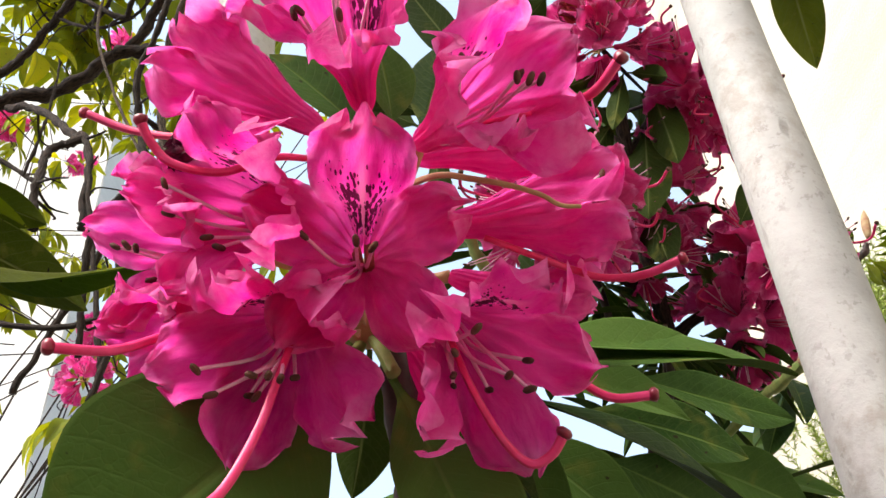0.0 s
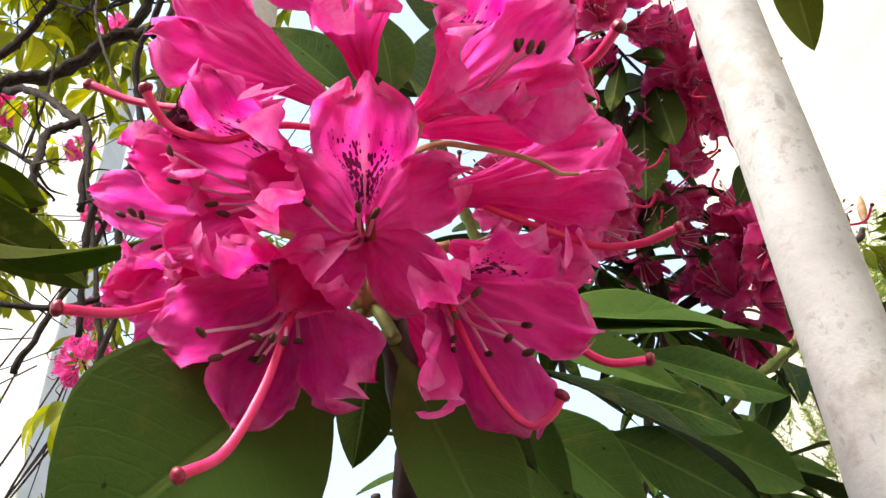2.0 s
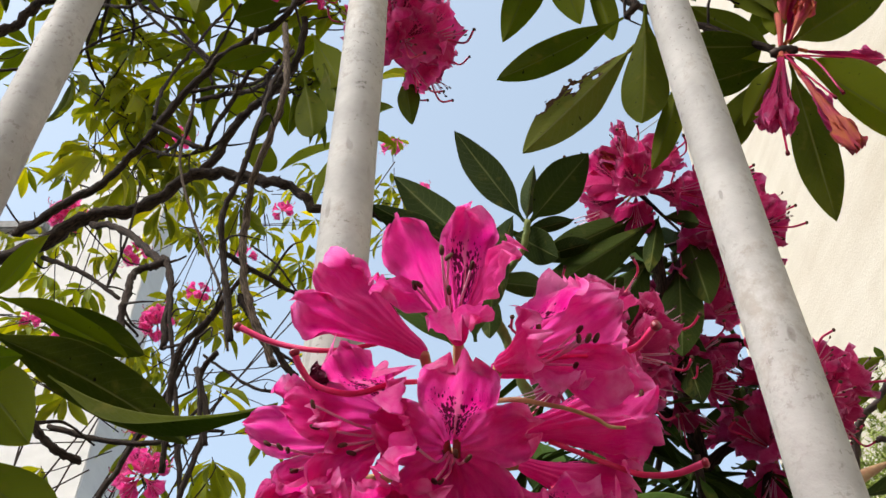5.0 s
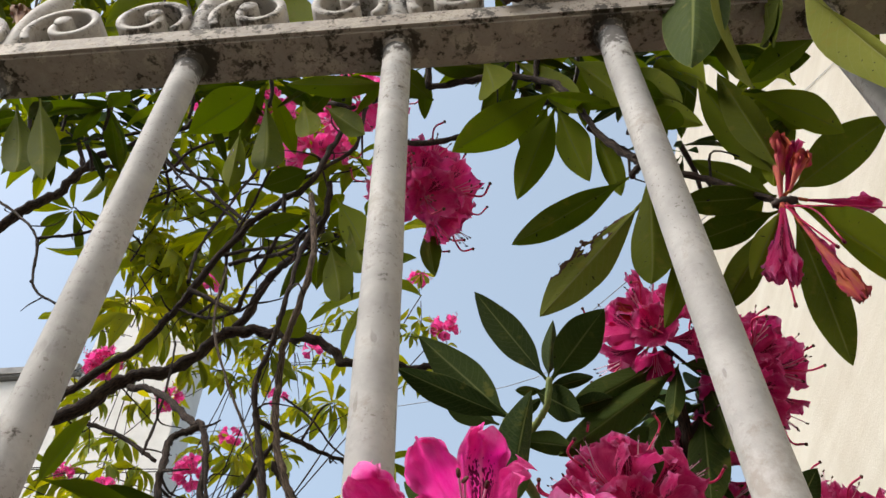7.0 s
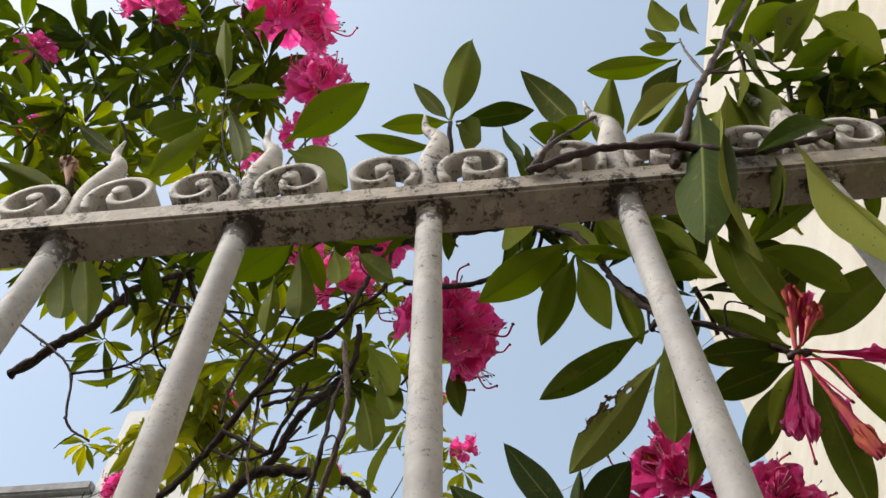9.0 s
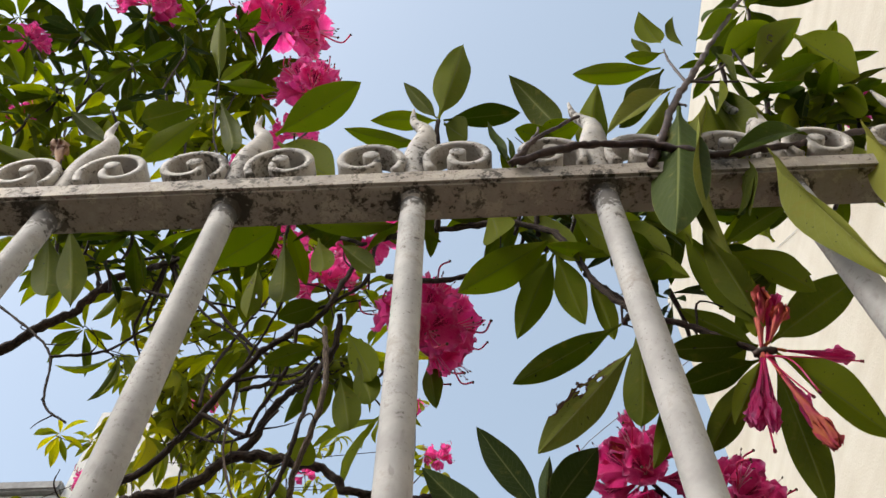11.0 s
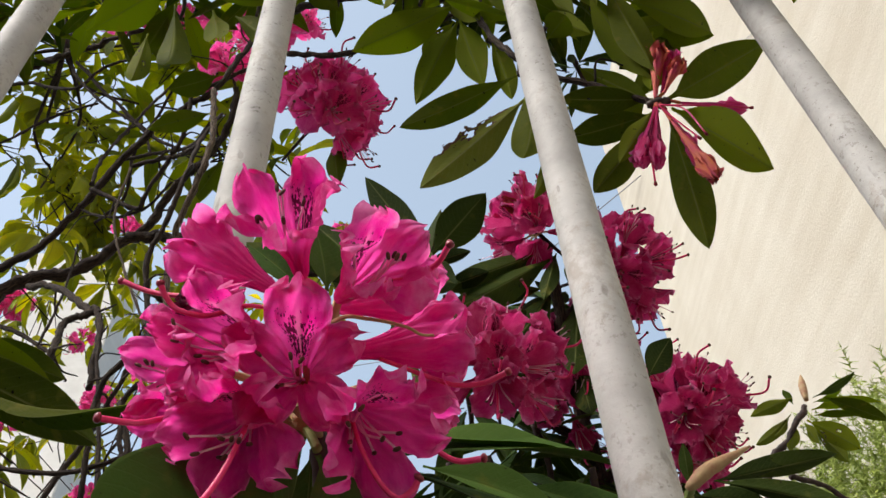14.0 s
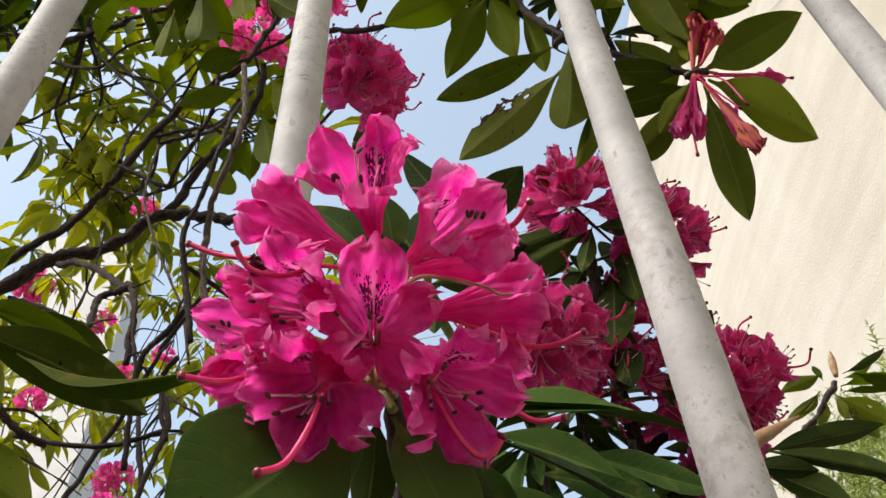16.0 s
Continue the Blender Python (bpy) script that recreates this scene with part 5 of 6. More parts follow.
def filament(parent, a, b, c):
    line = smooth_line((a, b, c), 6)
    e = (line[-1] - line[-2]).normalized()
    pieces = [(*tube(line, lambda t: 0.0009, 6), 0), (*tube([line[-1] - e * 0.001, line[-1], line[-1] + e * 0.0025], lambda t: 0.0016, 6), 1)]
    part("style", joined("style", pieces, (STYLE, STIGMA)), parent, local(parent, Matrix()), "thin pink style left after the petals fell")


droop(sprig, (0.0195, 0.1901, 1.6024), (0.0079, 0.1868, 1.5975), 3, 0.011, "shrivelled dark maroon blossom")
droop(faded, (0.338, 0.396, 2.056), (0.299, 0.385, 1.95), 0, 0.025)
stalk(faded, (0.345, 0.4, 2.069), (0.338, 0.396, 2.056))
droop(faded, (0.339, 0.395, 2.054), (0.309, 0.383, 1.937), 2, 0.024)
stalk(faded, (0.345, 0.4, 2.069), (0.339, 0.395, 2.054))
droop(faded, (0.339, 0.4, 2.061), (0.297, 0.395, 1.964), 0, 0.022)
stalk(faded, (0.345, 0.4, 2.069), (0.339, 0.4, 2.061))
droop(faded, (0.345, 0.396, 2.054), (0.354, 0.388, 1.965), 0, 0.016)
stalk(faded, (0.345, 0.4, 2.069), (0.345, 0.396, 2.054))
droop(faded, (0.346, 0.393, 2.025), (0.354, 0.378, 1.912), 1, 0.026, "orange-brown withered blossom")
stalk(faded, (0.345, 0.4, 2.069), (0.346, 0.393, 2.025))
droop(faded, (0.349, 0.399, 2.056), (0.353, 0.39, 1.934), 2, 0.014)
stalk(faded, (0.345, 0.4, 2.069), (0.349, 0.399, 2.056))
droop(faded, (0.342, 0.396, 2.072), (0.364, 0.388, 2.162), 1, 0.034, "orange-brown withered blossom")
stalk(faded, (0.345, 0.4, 2.069), (0.342, 0.396, 2.072))
droop(faded, (0.35, 0.398, 2.08), (0.381, 0.392, 2.159), 0, 0.028)
stalk(faded, (0.345, 0.4, 2.069), (0.35, 0.398, 2.08))
droop(faded, (0.352, 0.395, 2.079), (0.379, 0.385, 2.127), 1, 0.024, "orange-brown withered blossom")
stalk(faded, (0.345, 0.4, 2.069), (0.352, 0.395, 2.079))
droop(faded, (0.369, 0.405, 2.077), (0.436, 0.41, 2.07), 0, 0.022)
stalk(faded, (0.345, 0.4, 2.069), (0.369, 0.405, 2.077))
v, f, u = tube(smooth_line(((0.334, 0.402, 2.068), (0.345, 0.4, 2.069), (0.356, 0.398, 2.07)), 5), lambda t: 0.0030 + 0.0022 * math.sin(math.pi * t), 9, 0.8)
part("flower_base", mesh_of("flower_base", v, f, (TWIG,), uvs=u), faded, local(faded, Matrix()), "knobbly brown base of the dropped flowers")
filament(faded, (0.341, 0.395, 2.058), (0.348, 0.39, 2.025), (0.359, 0.385, 1.987))
filament(faded, (0.341, 0.395, 2.058), (0.361, 0.39, 2.043), (0.367, 0.385, 1.993))
filament(faded, (0.341, 0.395, 2.058), (0.318, 0.39, 1.999), (0.304, 0.385, 1.922))
filament(faded, (0.341, 0.395, 2.058), (0.378, 0.39, 2.047), (0.421, 0.385, 2.033))
leaf(faded, (0.352, 0.420, 2.104), (0.288, 0.420, 2.176), 0.032, (0.49, 0.76, 0.43))
leaf(faded, (0.352, 0.430, 2.126), (0.305, 0.440, 2.090), 0.028, (-0.11, 0.91, 0.41))

# ---- flowering branch behind the bars ----
bunch = thing("flowering_branch", (0.30, 0.78, 0.0), "dark leafy rhododendron branch crowded with shade-darkened magenta flower clusters", "shrub")
DARK_SHOOTS.add(bunch["label"])
branch(bunch, ((0.30, 0.78, 0.0), (0.32, 0.76, 0.7), (0.270, 0.660, 1.697)), 0.014, 0.007, None, "", "trunk")
branch(bunch, ((0.270, 0.660, 1.697), (0.261, 0.620, 1.778), (0.254, 0.600, 1.864), (0.244, 0.560, 1.931), (0.240, 0.530, 2.015)), 0.007, 0.005)
branch(bunch, ((0.244, 0.560, 1.931), (0.284, 0.560, 1.993), (0.315, 0.560, 2.000)), 0.005, 0.004)
branch(bunch, ((0.260, 0.620, 1.826), (0.202, 0.560, 1.823), (0.168, 0.500, 1.813)), 0.005, 0.004)
branch(bunch, ((0.264, 0.620, 1.789), (0.320, 0.600, 1.822), (0.347, 0.570, 1.829)), 0.005, 0.004)
truss(bunch, (0.228, 0.520, 2.022), (-0.6, -0.6, 0.1), 0.054, 11, 3, kinds=FAR_BLOOMS)
truss(bunch, (0.310, 0.550, 1.998), (0.85, -0.5, -0.1), 0.062, 14, 4, 115, kinds=FAR_BLOOMS)
truss(bunch, (0.163, 0.490, 1.817), (-0.1, -0.9, 0.1), 0.058, 12, 5, 95, kinds=FAR_BLOOMS)
truss(bunch, (0.338, 0.570, 1.824), (0.5, -0.7, 0.4), 0.056, 13, 6, 100, kinds=FAR_BLOOMS)
truss(bunch, (0.238, 0.580, 1.849), (0.2, -0.9, 0.0), 0.050, 9, 7, 90, kinds=FAR_BLOOMS)
droop(bunch, (0.233, 0.510, 2.019), (0.216, 0.500, 2.103), 0, 0.020)
droop(bunch, (0.233, 0.510, 2.019), (0.191, 0.490, 2.042), 1, 0.018, "withered crimson blossom")
leaf(bunch, (0.242, 0.520, 1.985), (0.115, 0.470, 1.856), 0.035, (-0.40, 0.92, 0.04))
leaf(bunch, (0.243, 0.520, 1.989), (0.217, 0.500, 1.904), 0.018, (0.15, 0.95, -0.27))
leaf(bunch, (0.246, 0.520, 1.989), (0.266, 0.490, 1.950), 0.017, (0.92, 0.20, 0.33))
leaf(bunch, (0.270, 0.540, 2.001), (0.268, 0.520, 1.886), 0.032, (0.52, 0.84, -0.16))
leaf(bunch, (0.246, 0.560, 1.984), (0.164, 0.520, 1.848), 0.041, (-0.16, 0.97, -0.19))
leaf(bunch, (0.265, 0.560, 1.969), (0.235, 0.520, 1.833), 0.040, (0.31, 0.89, -0.33))
leaf(bunch, (0.241, 0.580, 2.002), (0.146, 0.560, 1.977), 0.030, (-0.27, 0.92, 0.28))
leaf(bunch, (0.290, 0.500, 1.810), (0.320, 0.500, 1.853), 0.026, (-0.28, 0.94, 0.19))
leaf(bunch, (0.127, 0.500, 1.923), (0.167, 0.470, 1.912), 0.019, (0.48, 0.33, 0.81))
leaf(bunch, (0.239, 0.530, 2.006), (0.126, 0.480, 1.903), 0.030, (-0.57, 0.78, 0.25))
leaf(bunch, (0.244, 0.560, 1.931), (0.242, 0.520, 1.790), 0.034, (0.46, 0.85, -0.25))
leaf(bunch, (0.243, 0.580, 1.950), (0.179, 0.530, 1.906), 0.032, (-0.71, 0.60, 0.36))
whorl(bunch, (0.258, 0.620, 2.021), (0, -0.5, 0.8), 0.094, 8, 61)
whorl(bunch, (0.278, 0.620, 1.922), (0.2, -0.5, 0.8), 0.087, 8, 62)
whorl(bunch, (0.207, 0.600, 1.840), (-0.2, -0.5, 0.8), 0.084, 9, 63)
whorl(bunch, (0.246, 0.580, 1.775), (0, -0.4, 0.8), 0.073, 8, 64)
whorl(bunch, (0.159, 0.580, 1.791), (-0.2, -0.4, 0.8), 0.074, 8, 65)
whorl(bunch, (0.309, 0.600, 1.780), (0.3, -0.4, 0.8), 0.070, 8, 66)

whorl(bunch, (0.158, 0.740, 1.995), (0, -0.4, 0.6), 0.140, 8, 141)
whorl(bunch, (0.130, 0.700, 1.868), (0, -0.4, 0.6), 0.123, 8, 142)
whorl(bunch, (0.092, 0.620, 1.692), (0, -0.5, 0.7), 0.087, 9, 88)
whorl(bunch, (0.029, 0.660, 1.668), (0, -0.5, 0.7), 0.090, 9, 89)
whorl(bunch, (0.148, 0.680, 1.749), (0.1, -0.5, 0.7), 0.099, 9, 90)
whorl(bunch, (0.232, 0.620, 1.703), (0.1, -0.5, 0.7), 0.089, 8, 67)
whorl(bunch, (0.153, 0.600, 1.655), (0, -0.5, 0.7), 0.082, 8, 68)
whorl(bunch, (0.336, 0.700, 1.705), (0.2, -0.5, 0.7), 0.099, 8, 69)
whorl(bunch, (0.284, 0.660, 1.790), (0.1, -0.5, 0.7), 0.096, 8, 70)
whorl(bunch, (0.244, 0.660, 1.858), (0.1, -0.5, 0.7), 0.096, 8, 91)
whorl(bunch, (0.353, 0.700, 1.935), (0.2, -0.5, 0.7), 0.106, 8, 92)
whorl(bunch, (0.296, 0.660, 2.064), (0.0, -0.5, 0.7), 0.111, 8, 93)
whorl(bunch, (0.436, 0.800, 1.849), (0.2, -0.5, 0.7), 0.111, 8, 94)
whorl(bunch, (0.177, 0.900, 1.858), (0, -0.5, 0.5), 0.190, 8, 132)
whorl(bunch, (0.350, 0.900, 1.816), (0, -0.5, 0.5), 0.187, 8, 134)
whorl(bunch, (0.425, 0.920, 1.784), (0, -0.5, 0.5), 0.175, 8, 138)
truss(bunch, (0.327, 0.620, 1.800), (0.2, -0.8, 0.1), 0.060, 9, 95, kinds=FAR_BLOOMS)
truss(bunch, (0.266, 0.600, 1.920), (0.2, -0.8, 0.1), 0.059, 9, 96, kinds=FAR_BLOOMS)

leaf(bunch, (0.0712, 0.2786, 1.5806), (0.1144, 0.3061, 1.5395), 0.027, (0.5, -0.8, -0.34))
leaf(bunch, (0.0911, 0.3122, 1.584), (0.1475, 0.3387, 1.5436), 0.031, (0.31, -0.95, 0.07))
leaf(bunch, (0.1245, 0.3368, 1.5992), (0.1958, 0.3567, 1.5844), 0.027, (0.1, -0.98, 0.16))
leaf(bunch, (0.1328, 0.3377, 1.5803), (0.1992, 0.3745, 1.5592), 0.031, (0.29, -0.95, -0.07))
leaf(bunch, (0.101, 0.3092, 1.6048), (0.1706, 0.3391, 1.5933), 0.027, (0.12, -0.92, 0.37))
leaf(bunch, (0.1542, 0.3554, 1.623), (0.2318, 0.3844, 1.6123), 0.027, (0.1, -0.98, 0.16))
leaf(bunch, (0.1148, 0.351, 1.5799), (0.1354, 0.3727, 1.5484), 0.032, (0.57, -0.65, -0.5))
leaf(bunch, (0.1722, 0.3749, 1.5947), (0.2334, 0.3983, 1.5756), 0.031, (0.2, -0.98, -0.07))

# ---- young shoots at the foot of the view ----
budding = thing("budding_shoot", (0.40, 0.46, 1.70), "rhododendron shoot with a swelling reddish bud", "shrub")
DARK_SHOOTS.add(budding["label"])
branch(budding, ((0.270, 0.660, 1.697), (0.288, 0.580, 1.705), (0.289, 0.500, 1.691), (0.283, 0.460, 1.682)), 0.0035, 0.003, GREEN_STEM)
bud_line = smooth_line(((0.280, 0.460, 1.680), (0.298, 0.455, 1.692), (0.329, 0.450, 1.705)), 6)
v, f, u = tube(bud_line, lambda t: 0.0050 * math.sin(math.pi * (0.10 + 0.88 * t ** 0.8)) + 0.0004, 9, 0.2)
part("bud", mesh_of("bud", v, f, (BUD,), uvs=u), budding, local(budding, Matrix()), "pointed reddish-green bud")
leaf(budding, (0.282, 0.460, 1.680), (0.283, 0.450, 1.710), 0.010, (0.13, 0.94, 0.31))
leaf(budding, (0.314, 0.470, 1.694), (0.404, 0.480, 1.716), 0.018, (-0.25, 0.65, 0.71))
leaf(budding, (0.283, 0.460, 1.675), (0.322, 0.440, 1.656), 0.016, (0.58, 0.49, 0.65))
leaf(budding, (0.301, 0.460, 1.685), (0.394, 0.480, 1.712), 0.017, (-0.34, 0.63, 0.70))
leaf(budding, (0.296, 0.450, 1.679), (0.366, 0.420, 1.635), 0.016, (0.60, 0.47, 0.65))
leaf(budding, (0.293, 0.460, 1.672), (0.335, 0.440, 1.629), 0.023, (0.73, 0.48, 0.49))
far_shoot = thing("rhododendron_shoot", (0.66, 1.05, 0.0), "small rhododendron shoot with a pink bud against the house wall", "shrub", "rhododendron shoots")
branch(far_shoot, ((0.66, 1.05, 0.0), (0.68, 1.03, 0.8), (0.559, 1.000, 1.901)), 0.010, 0.006, None, "", "stem")
branch(far_shoot, ((0.559, 1.000, 1.901), (0.578, 0.950, 2.006), (0.616, 0.930, 2.051), (0.648, 0.920, 2.091)), 0.006, 0.004, TWIG)
branch(far_shoot, ((0.607, 0.960, 2.002), (0.665, 0.980, 1.994), (0.709, 1.000, 1.969)), 0.004, 0.003, TWIG)
leaf(far_shoot, (0.636, 0.92, 2.106), (0.555, 0.9, 2.061), 0.023, (0.47, 0.83, 0.29))
leaf(far_shoot, (0.623, 0.92, 2.077), (0.543, 0.89, 2.008), 0.019, (0.53, 0.8, 0.29))
leaf(far_shoot, (0.617, 0.92, 2.069), (0.578, 0.9, 2.028), 0.012, (0.57, 0.76, 0.31))
leaf(far_shoot, (0.665, 0.92, 2.105), (0.751, 0.93, 2.157), 0.017, (-0.19, -0.47, -0.86))
leaf(far_shoot, (0.669, 0.93, 2.104), (0.732, 0.95, 2.14), 0.014, (-0.24, -0.44, -0.86))
leaf(far_shoot, (0.681, 0.92, 2.105), (0.778, 0.95, 2.08), 0.028, (0.58, 0.33, 0.75))
leaf(far_shoot, (0.654, 0.92, 2.073), (0.708, 0.9, 2.055), 0.015, (0.37, 0.19, 0.91))
leaf(far_shoot, (0.642, 0.92, 2.066), (0.679, 0.89, 1.996), 0.035, (0.52, 0.59, 0.61))
leaf(far_shoot, (0.651, 0.93, 2.061), (0.666, 0.91, 1.989), 0.025, (0.62, 0.53, 0.58))
leaf(far_shoot, (0.637, 0.92, 2.062), (0.633, 0.9, 2.013), 0.017, (0.69, 0.48, 0.54))
leaf(far_shoot, (0.629, 0.93, 2.066), (0.6, 0.92, 2.016), 0.018, (0.7, 0.65, 0.31))
leaf(far_shoot, (0.672, 0.95, 2.105), (0.801, 0.98, 2.137), 0.024, (0.35, 0.32, 0.88))
leaf(far_shoot, (0.633, 0.92, 2.094), (0.627, 0.92, 2.121), 0.012, (0, -0.91, -0.42))
v, f, u = tube(smooth_line(((0.654, 0.920, 2.100), (0.658, 0.920, 2.126), (0.663, 0.920, 2.147)), 5), lambda t: 0.0055 * math.sin(math.pi * (0.15 + 0.84 * t)) + 0.0005, 8)
part("bud", mesh_of("bud", v, f, (BUD,), uvs=u), far_shoot, local(far_shoot, Matrix()), "pink pointed bud")

left_shoot = thing("leafy_shoot", (-0.36, 0.46, 0.0), "rhododendron shoot with long blue-green leaves low behind the bars", "shrub")
branch(left_shoot, ((-0.36, 0.46, 0.0), (-0.34, 0.45, 0.6), (-0.282, 0.420, 1.655)), 0.009, 0.005, None, "", "stem")
branch(left_shoot, ((-0.282, 0.420, 1.655), (-0.278, 0.400, 1.699), (-0.257, 0.380, 1.721), (-0.233, 0.370, 1.730)), 0.005, 0.004)
leaf(left_shoot, (-0.255, 0.4, 1.78), (-0.105, 0.41, 1.7), 0.045, (-0.23, 0.56, 0.8))
leaf(left_shoot, (-0.279, 0.43, 1.833), (-0.174, 0.45, 1.79), 0.026, (-0.02, 0.18, 0.98))
leaf(left_shoot, (-0.271, 0.46, 1.844), (-0.173, 0.47, 1.807), 0.033, (-0.3, 0.57, 0.76))
leaf(left_shoot, (-0.187, 0.38, 1.73), (-0.039, 0.345, 1.686), 0.016, (0.07, 0.24, -0.97))
leaf(left_shoot, (-0.263, 0.38, 1.754), (-0.189, 0.39, 1.69), 0.044, (-0.32, 0.63, 0.71))
leaf(left_shoot, (-0.199, 0.3, 1.69), (-0.157, 0.3, 1.688), 0.019, (0.43, -0.5, -0.75))
leaf(left_shoot, (-0.247, 0.4, 1.691), (-0.153, 0.4, 1.629), 0.037, (-0.32, 0.69, 0.65))
leaf(left_shoot, (-0.271, 0.42, 1.817), (-0.255, 0.43, 1.892), 0.020, (-0.65, 0.31, 0.69))

# ---- the large shrub ----
shrub = thing("rhododendron_shrub", (-0.72, 0.86, 0.0), "large old rhododendron, crooked dark branches, backlit leaves, pink flower clusters", "shrub")
trunk_top = (-0.653, 0.820, 2.192)
branch(shrub, ((-0.72, 0.86, 0.0), (-0.70, 0.84, 0.7), (-0.74, 0.86, 1.4), trunk_top), 0.034, 0.019, None, "", "trunk")
branch(shrub, ((-0.653, 0.820, 2.192), (-0.494, 0.760, 2.172), (-0.428, 0.740, 2.214), (-0.354, 0.730, 2.235), (-0.276, 0.720, 2.265), (-0.213, 0.710, 2.247), (-0.152, 0.700, 2.225), (-0.115, 0.700, 2.182), (-0.057, 0.700, 2.170), (0.004, 0.700, 2.175)), 0.0105, 0.0041)
branch(shrub, ((-0.277, 0.720, 2.269), (-0.227, 0.680, 2.334), (-0.168, 0.620, 2.319), (-0.133, 0.560, 2.288), (-0.122, 0.530, 2.343)), 0.0060, 0.0038)
branch(shrub, ((-0.518, 0.760, 2.208), (-0.484, 0.740, 2.208), (-0.399, 0.700, 2.236), (-0.340, 0.660, 2.260), (-0.267, 0.600, 2.304), (-0.203, 0.560, 2.331), (-0.148, 0.530, 2.346), (-0.110, 0.520, 2.442), (-0.079, 0.520, 2.522)), 0.0060, 0.0032)
branch(shrub, ((-0.117, 0.455, 2.210), (-0.106, 0.455, 2.134), (-0.107, 0.460, 2.069), (-0.124, 0.480, 2.013), (-0.130, 0.500, 1.974), (-0.124, 0.500, 1.921), (-0.109, 0.500, 1.867), (-0.085, 0.500, 1.818)), 0.0031, 0.0033, BARK_PALE, "branch with tan peeling bark")
branch(shrub, ((-0.114, 0.490, 2.214), (-0.123, 0.475, 2.141), (-0.127, 0.470, 2.065), (-0.136, 0.480, 2.014), (-0.148, 0.490, 1.967), (-0.140, 0.500, 1.922), (-0.122, 0.500, 1.841)), 0.0023, 0.0030)
branch(shrub, ((-0.258, 0.600, 2.269), (-0.254, 0.600, 2.166), (-0.217, 0.600, 2.067), (-0.175, 0.600, 1.974), (-0.155, 0.600, 1.902)), 0.0016, 0.0015, BARK_PALE, "branch with tan peeling bark")
branch(shrub, ((-0.404, 0.730, 2.193), (-0.335, 0.680, 2.136), (-0.265, 0.630, 2.048), (-0.240, 0.610, 2.021), (-0.222, 0.600, 1.964), (-0.216, 0.600, 1.905)), 0.0042, 0.0034)
branch(shrub, ((-0.242, 0.610, 2.021), (-0.270, 0.610, 2.011), (-0.266, 0.600, 1.966), (-0.256, 0.600, 1.908)), 0.0040, 0.0034)
branch(shrub, ((-0.242, 0.610, 2.019), (-0.225, 0.600, 2.015), (-0.217, 0.600, 2.020)), 0.0015, 0.0009)
branch(shrub, ((-0.469, 0.760, 2.164), (-0.399, 0.750, 2.124), (-0.343, 0.740, 2.079)), 0.0034, 0.0025)
branch(shrub, ((-0.342, 0.700, 2.059), (-0.338, 0.700, 2.117), (-0.344, 0.710, 2.191), (-0.357, 0.720, 2.262)), 0.0016, 0.0014)
branch(shrub, ((-0.885, 0.860, 2.705), (-0.761, 0.820, 2.764), (-0.697, 0.800, 2.823), (-0.640, 0.780, 2.862), (-0.540, 0.740, 2.843), (-0.447, 0.700, 2.813)), 0.0100, 0.0050)
branch(shrub, ((-0.697, 0.800, 2.823), (-0.743, 0.800, 2.951), (-0.801, 0.800, 3.072), (-0.846, 0.820, 3.268)), 0.0044, 0.0026)
branch(shrub, ((-0.682, 0.800, 2.831), (-0.607, 0.780, 2.803), (-0.487, 0.740, 2.713), (-0.439, 0.720, 2.751), (-0.361, 0.700, 2.749)), 0.0038, 0.0022)
branch(shrub, ((-0.941, 0.800, 2.840), (-0.789, 0.790, 2.702), (-0.699, 0.780, 2.601), (-0.655, 0.780, 2.469), (-0.600, 0.780, 2.420)), 0.0026, 0.0019)
branch(shrub, ((-0.696, 0.780, 2.593), (-0.604, 0.780, 2.606), (-0.532, 0.780, 2.678), (-0.447, 0.760, 2.694)), 0.0028, 0.0019)
branch(shrub, ((-0.143, 0.500, 1.935), (-0.118, 0.540, 1.942), (-0.098, 0.580, 1.954), (-0.078, 0.600, 1.960)), 0.0027, 0.0017)
branch(shrub, ((-0.249, 0.900, 2.307), (-0.200, 0.900, 2.260), (-0.166, 0.920, 2.221), (-0.134, 0.940, 2.208)), 0.0017, 0.0015)
branch(shrub, ((-0.282, 0.620, 2.317), (-0.229, 0.600, 2.300), (-0.172, 0.560, 2.258), (-0.129, 0.500, 2.212)), 0.0026, 0.0019)
branch(shrub, ((-0.342, 0.660, 2.265), (-0.282, 0.640, 2.219), (-0.233, 0.620, 2.210), (-0.190, 0.580, 2.209)), 0.0019, 0.0016)
branch(shrub, ((-0.333, 0.700, 2.284), (-0.285, 0.660, 2.283), (-0.271, 0.620, 2.340), (-0.245, 0.600, 2.401), (-0.216, 0.560, 2.423)), 0.0024, 0.0018)
branch(shrub, ((-0.286, 0.580, 1.813), (-0.203, 0.570, 1.790), (-0.147, 0.560, 1.795)), 0.0025, 0.0020)
branch(shrub, ((-0.169, 0.57, 1.862), (-0.147, 0.56, 1.795), (-0.156, 0.55, 1.719)), 0.0030, 0.0022)
branch(shrub, ((-0.245, 0.620, 1.764), (-0.221, 0.620, 1.838), (-0.186, 0.600, 1.914), (-0.137, 0.560, 1.966)), 0.0027, 0.0022)
branch(shrub, ((-0.163, 0.580, 1.752), (-0.199, 0.590, 1.879), (-0.227, 0.600, 1.993)), 0.0023, 0.0019)
branch(shrub, ((-0.387, 0.700, 3.127), (-0.387, 0.720, 3.280), (-0.347, 0.760, 3.596), (-0.329, 0.800, 4.039)), 0.0032, 0.0022)
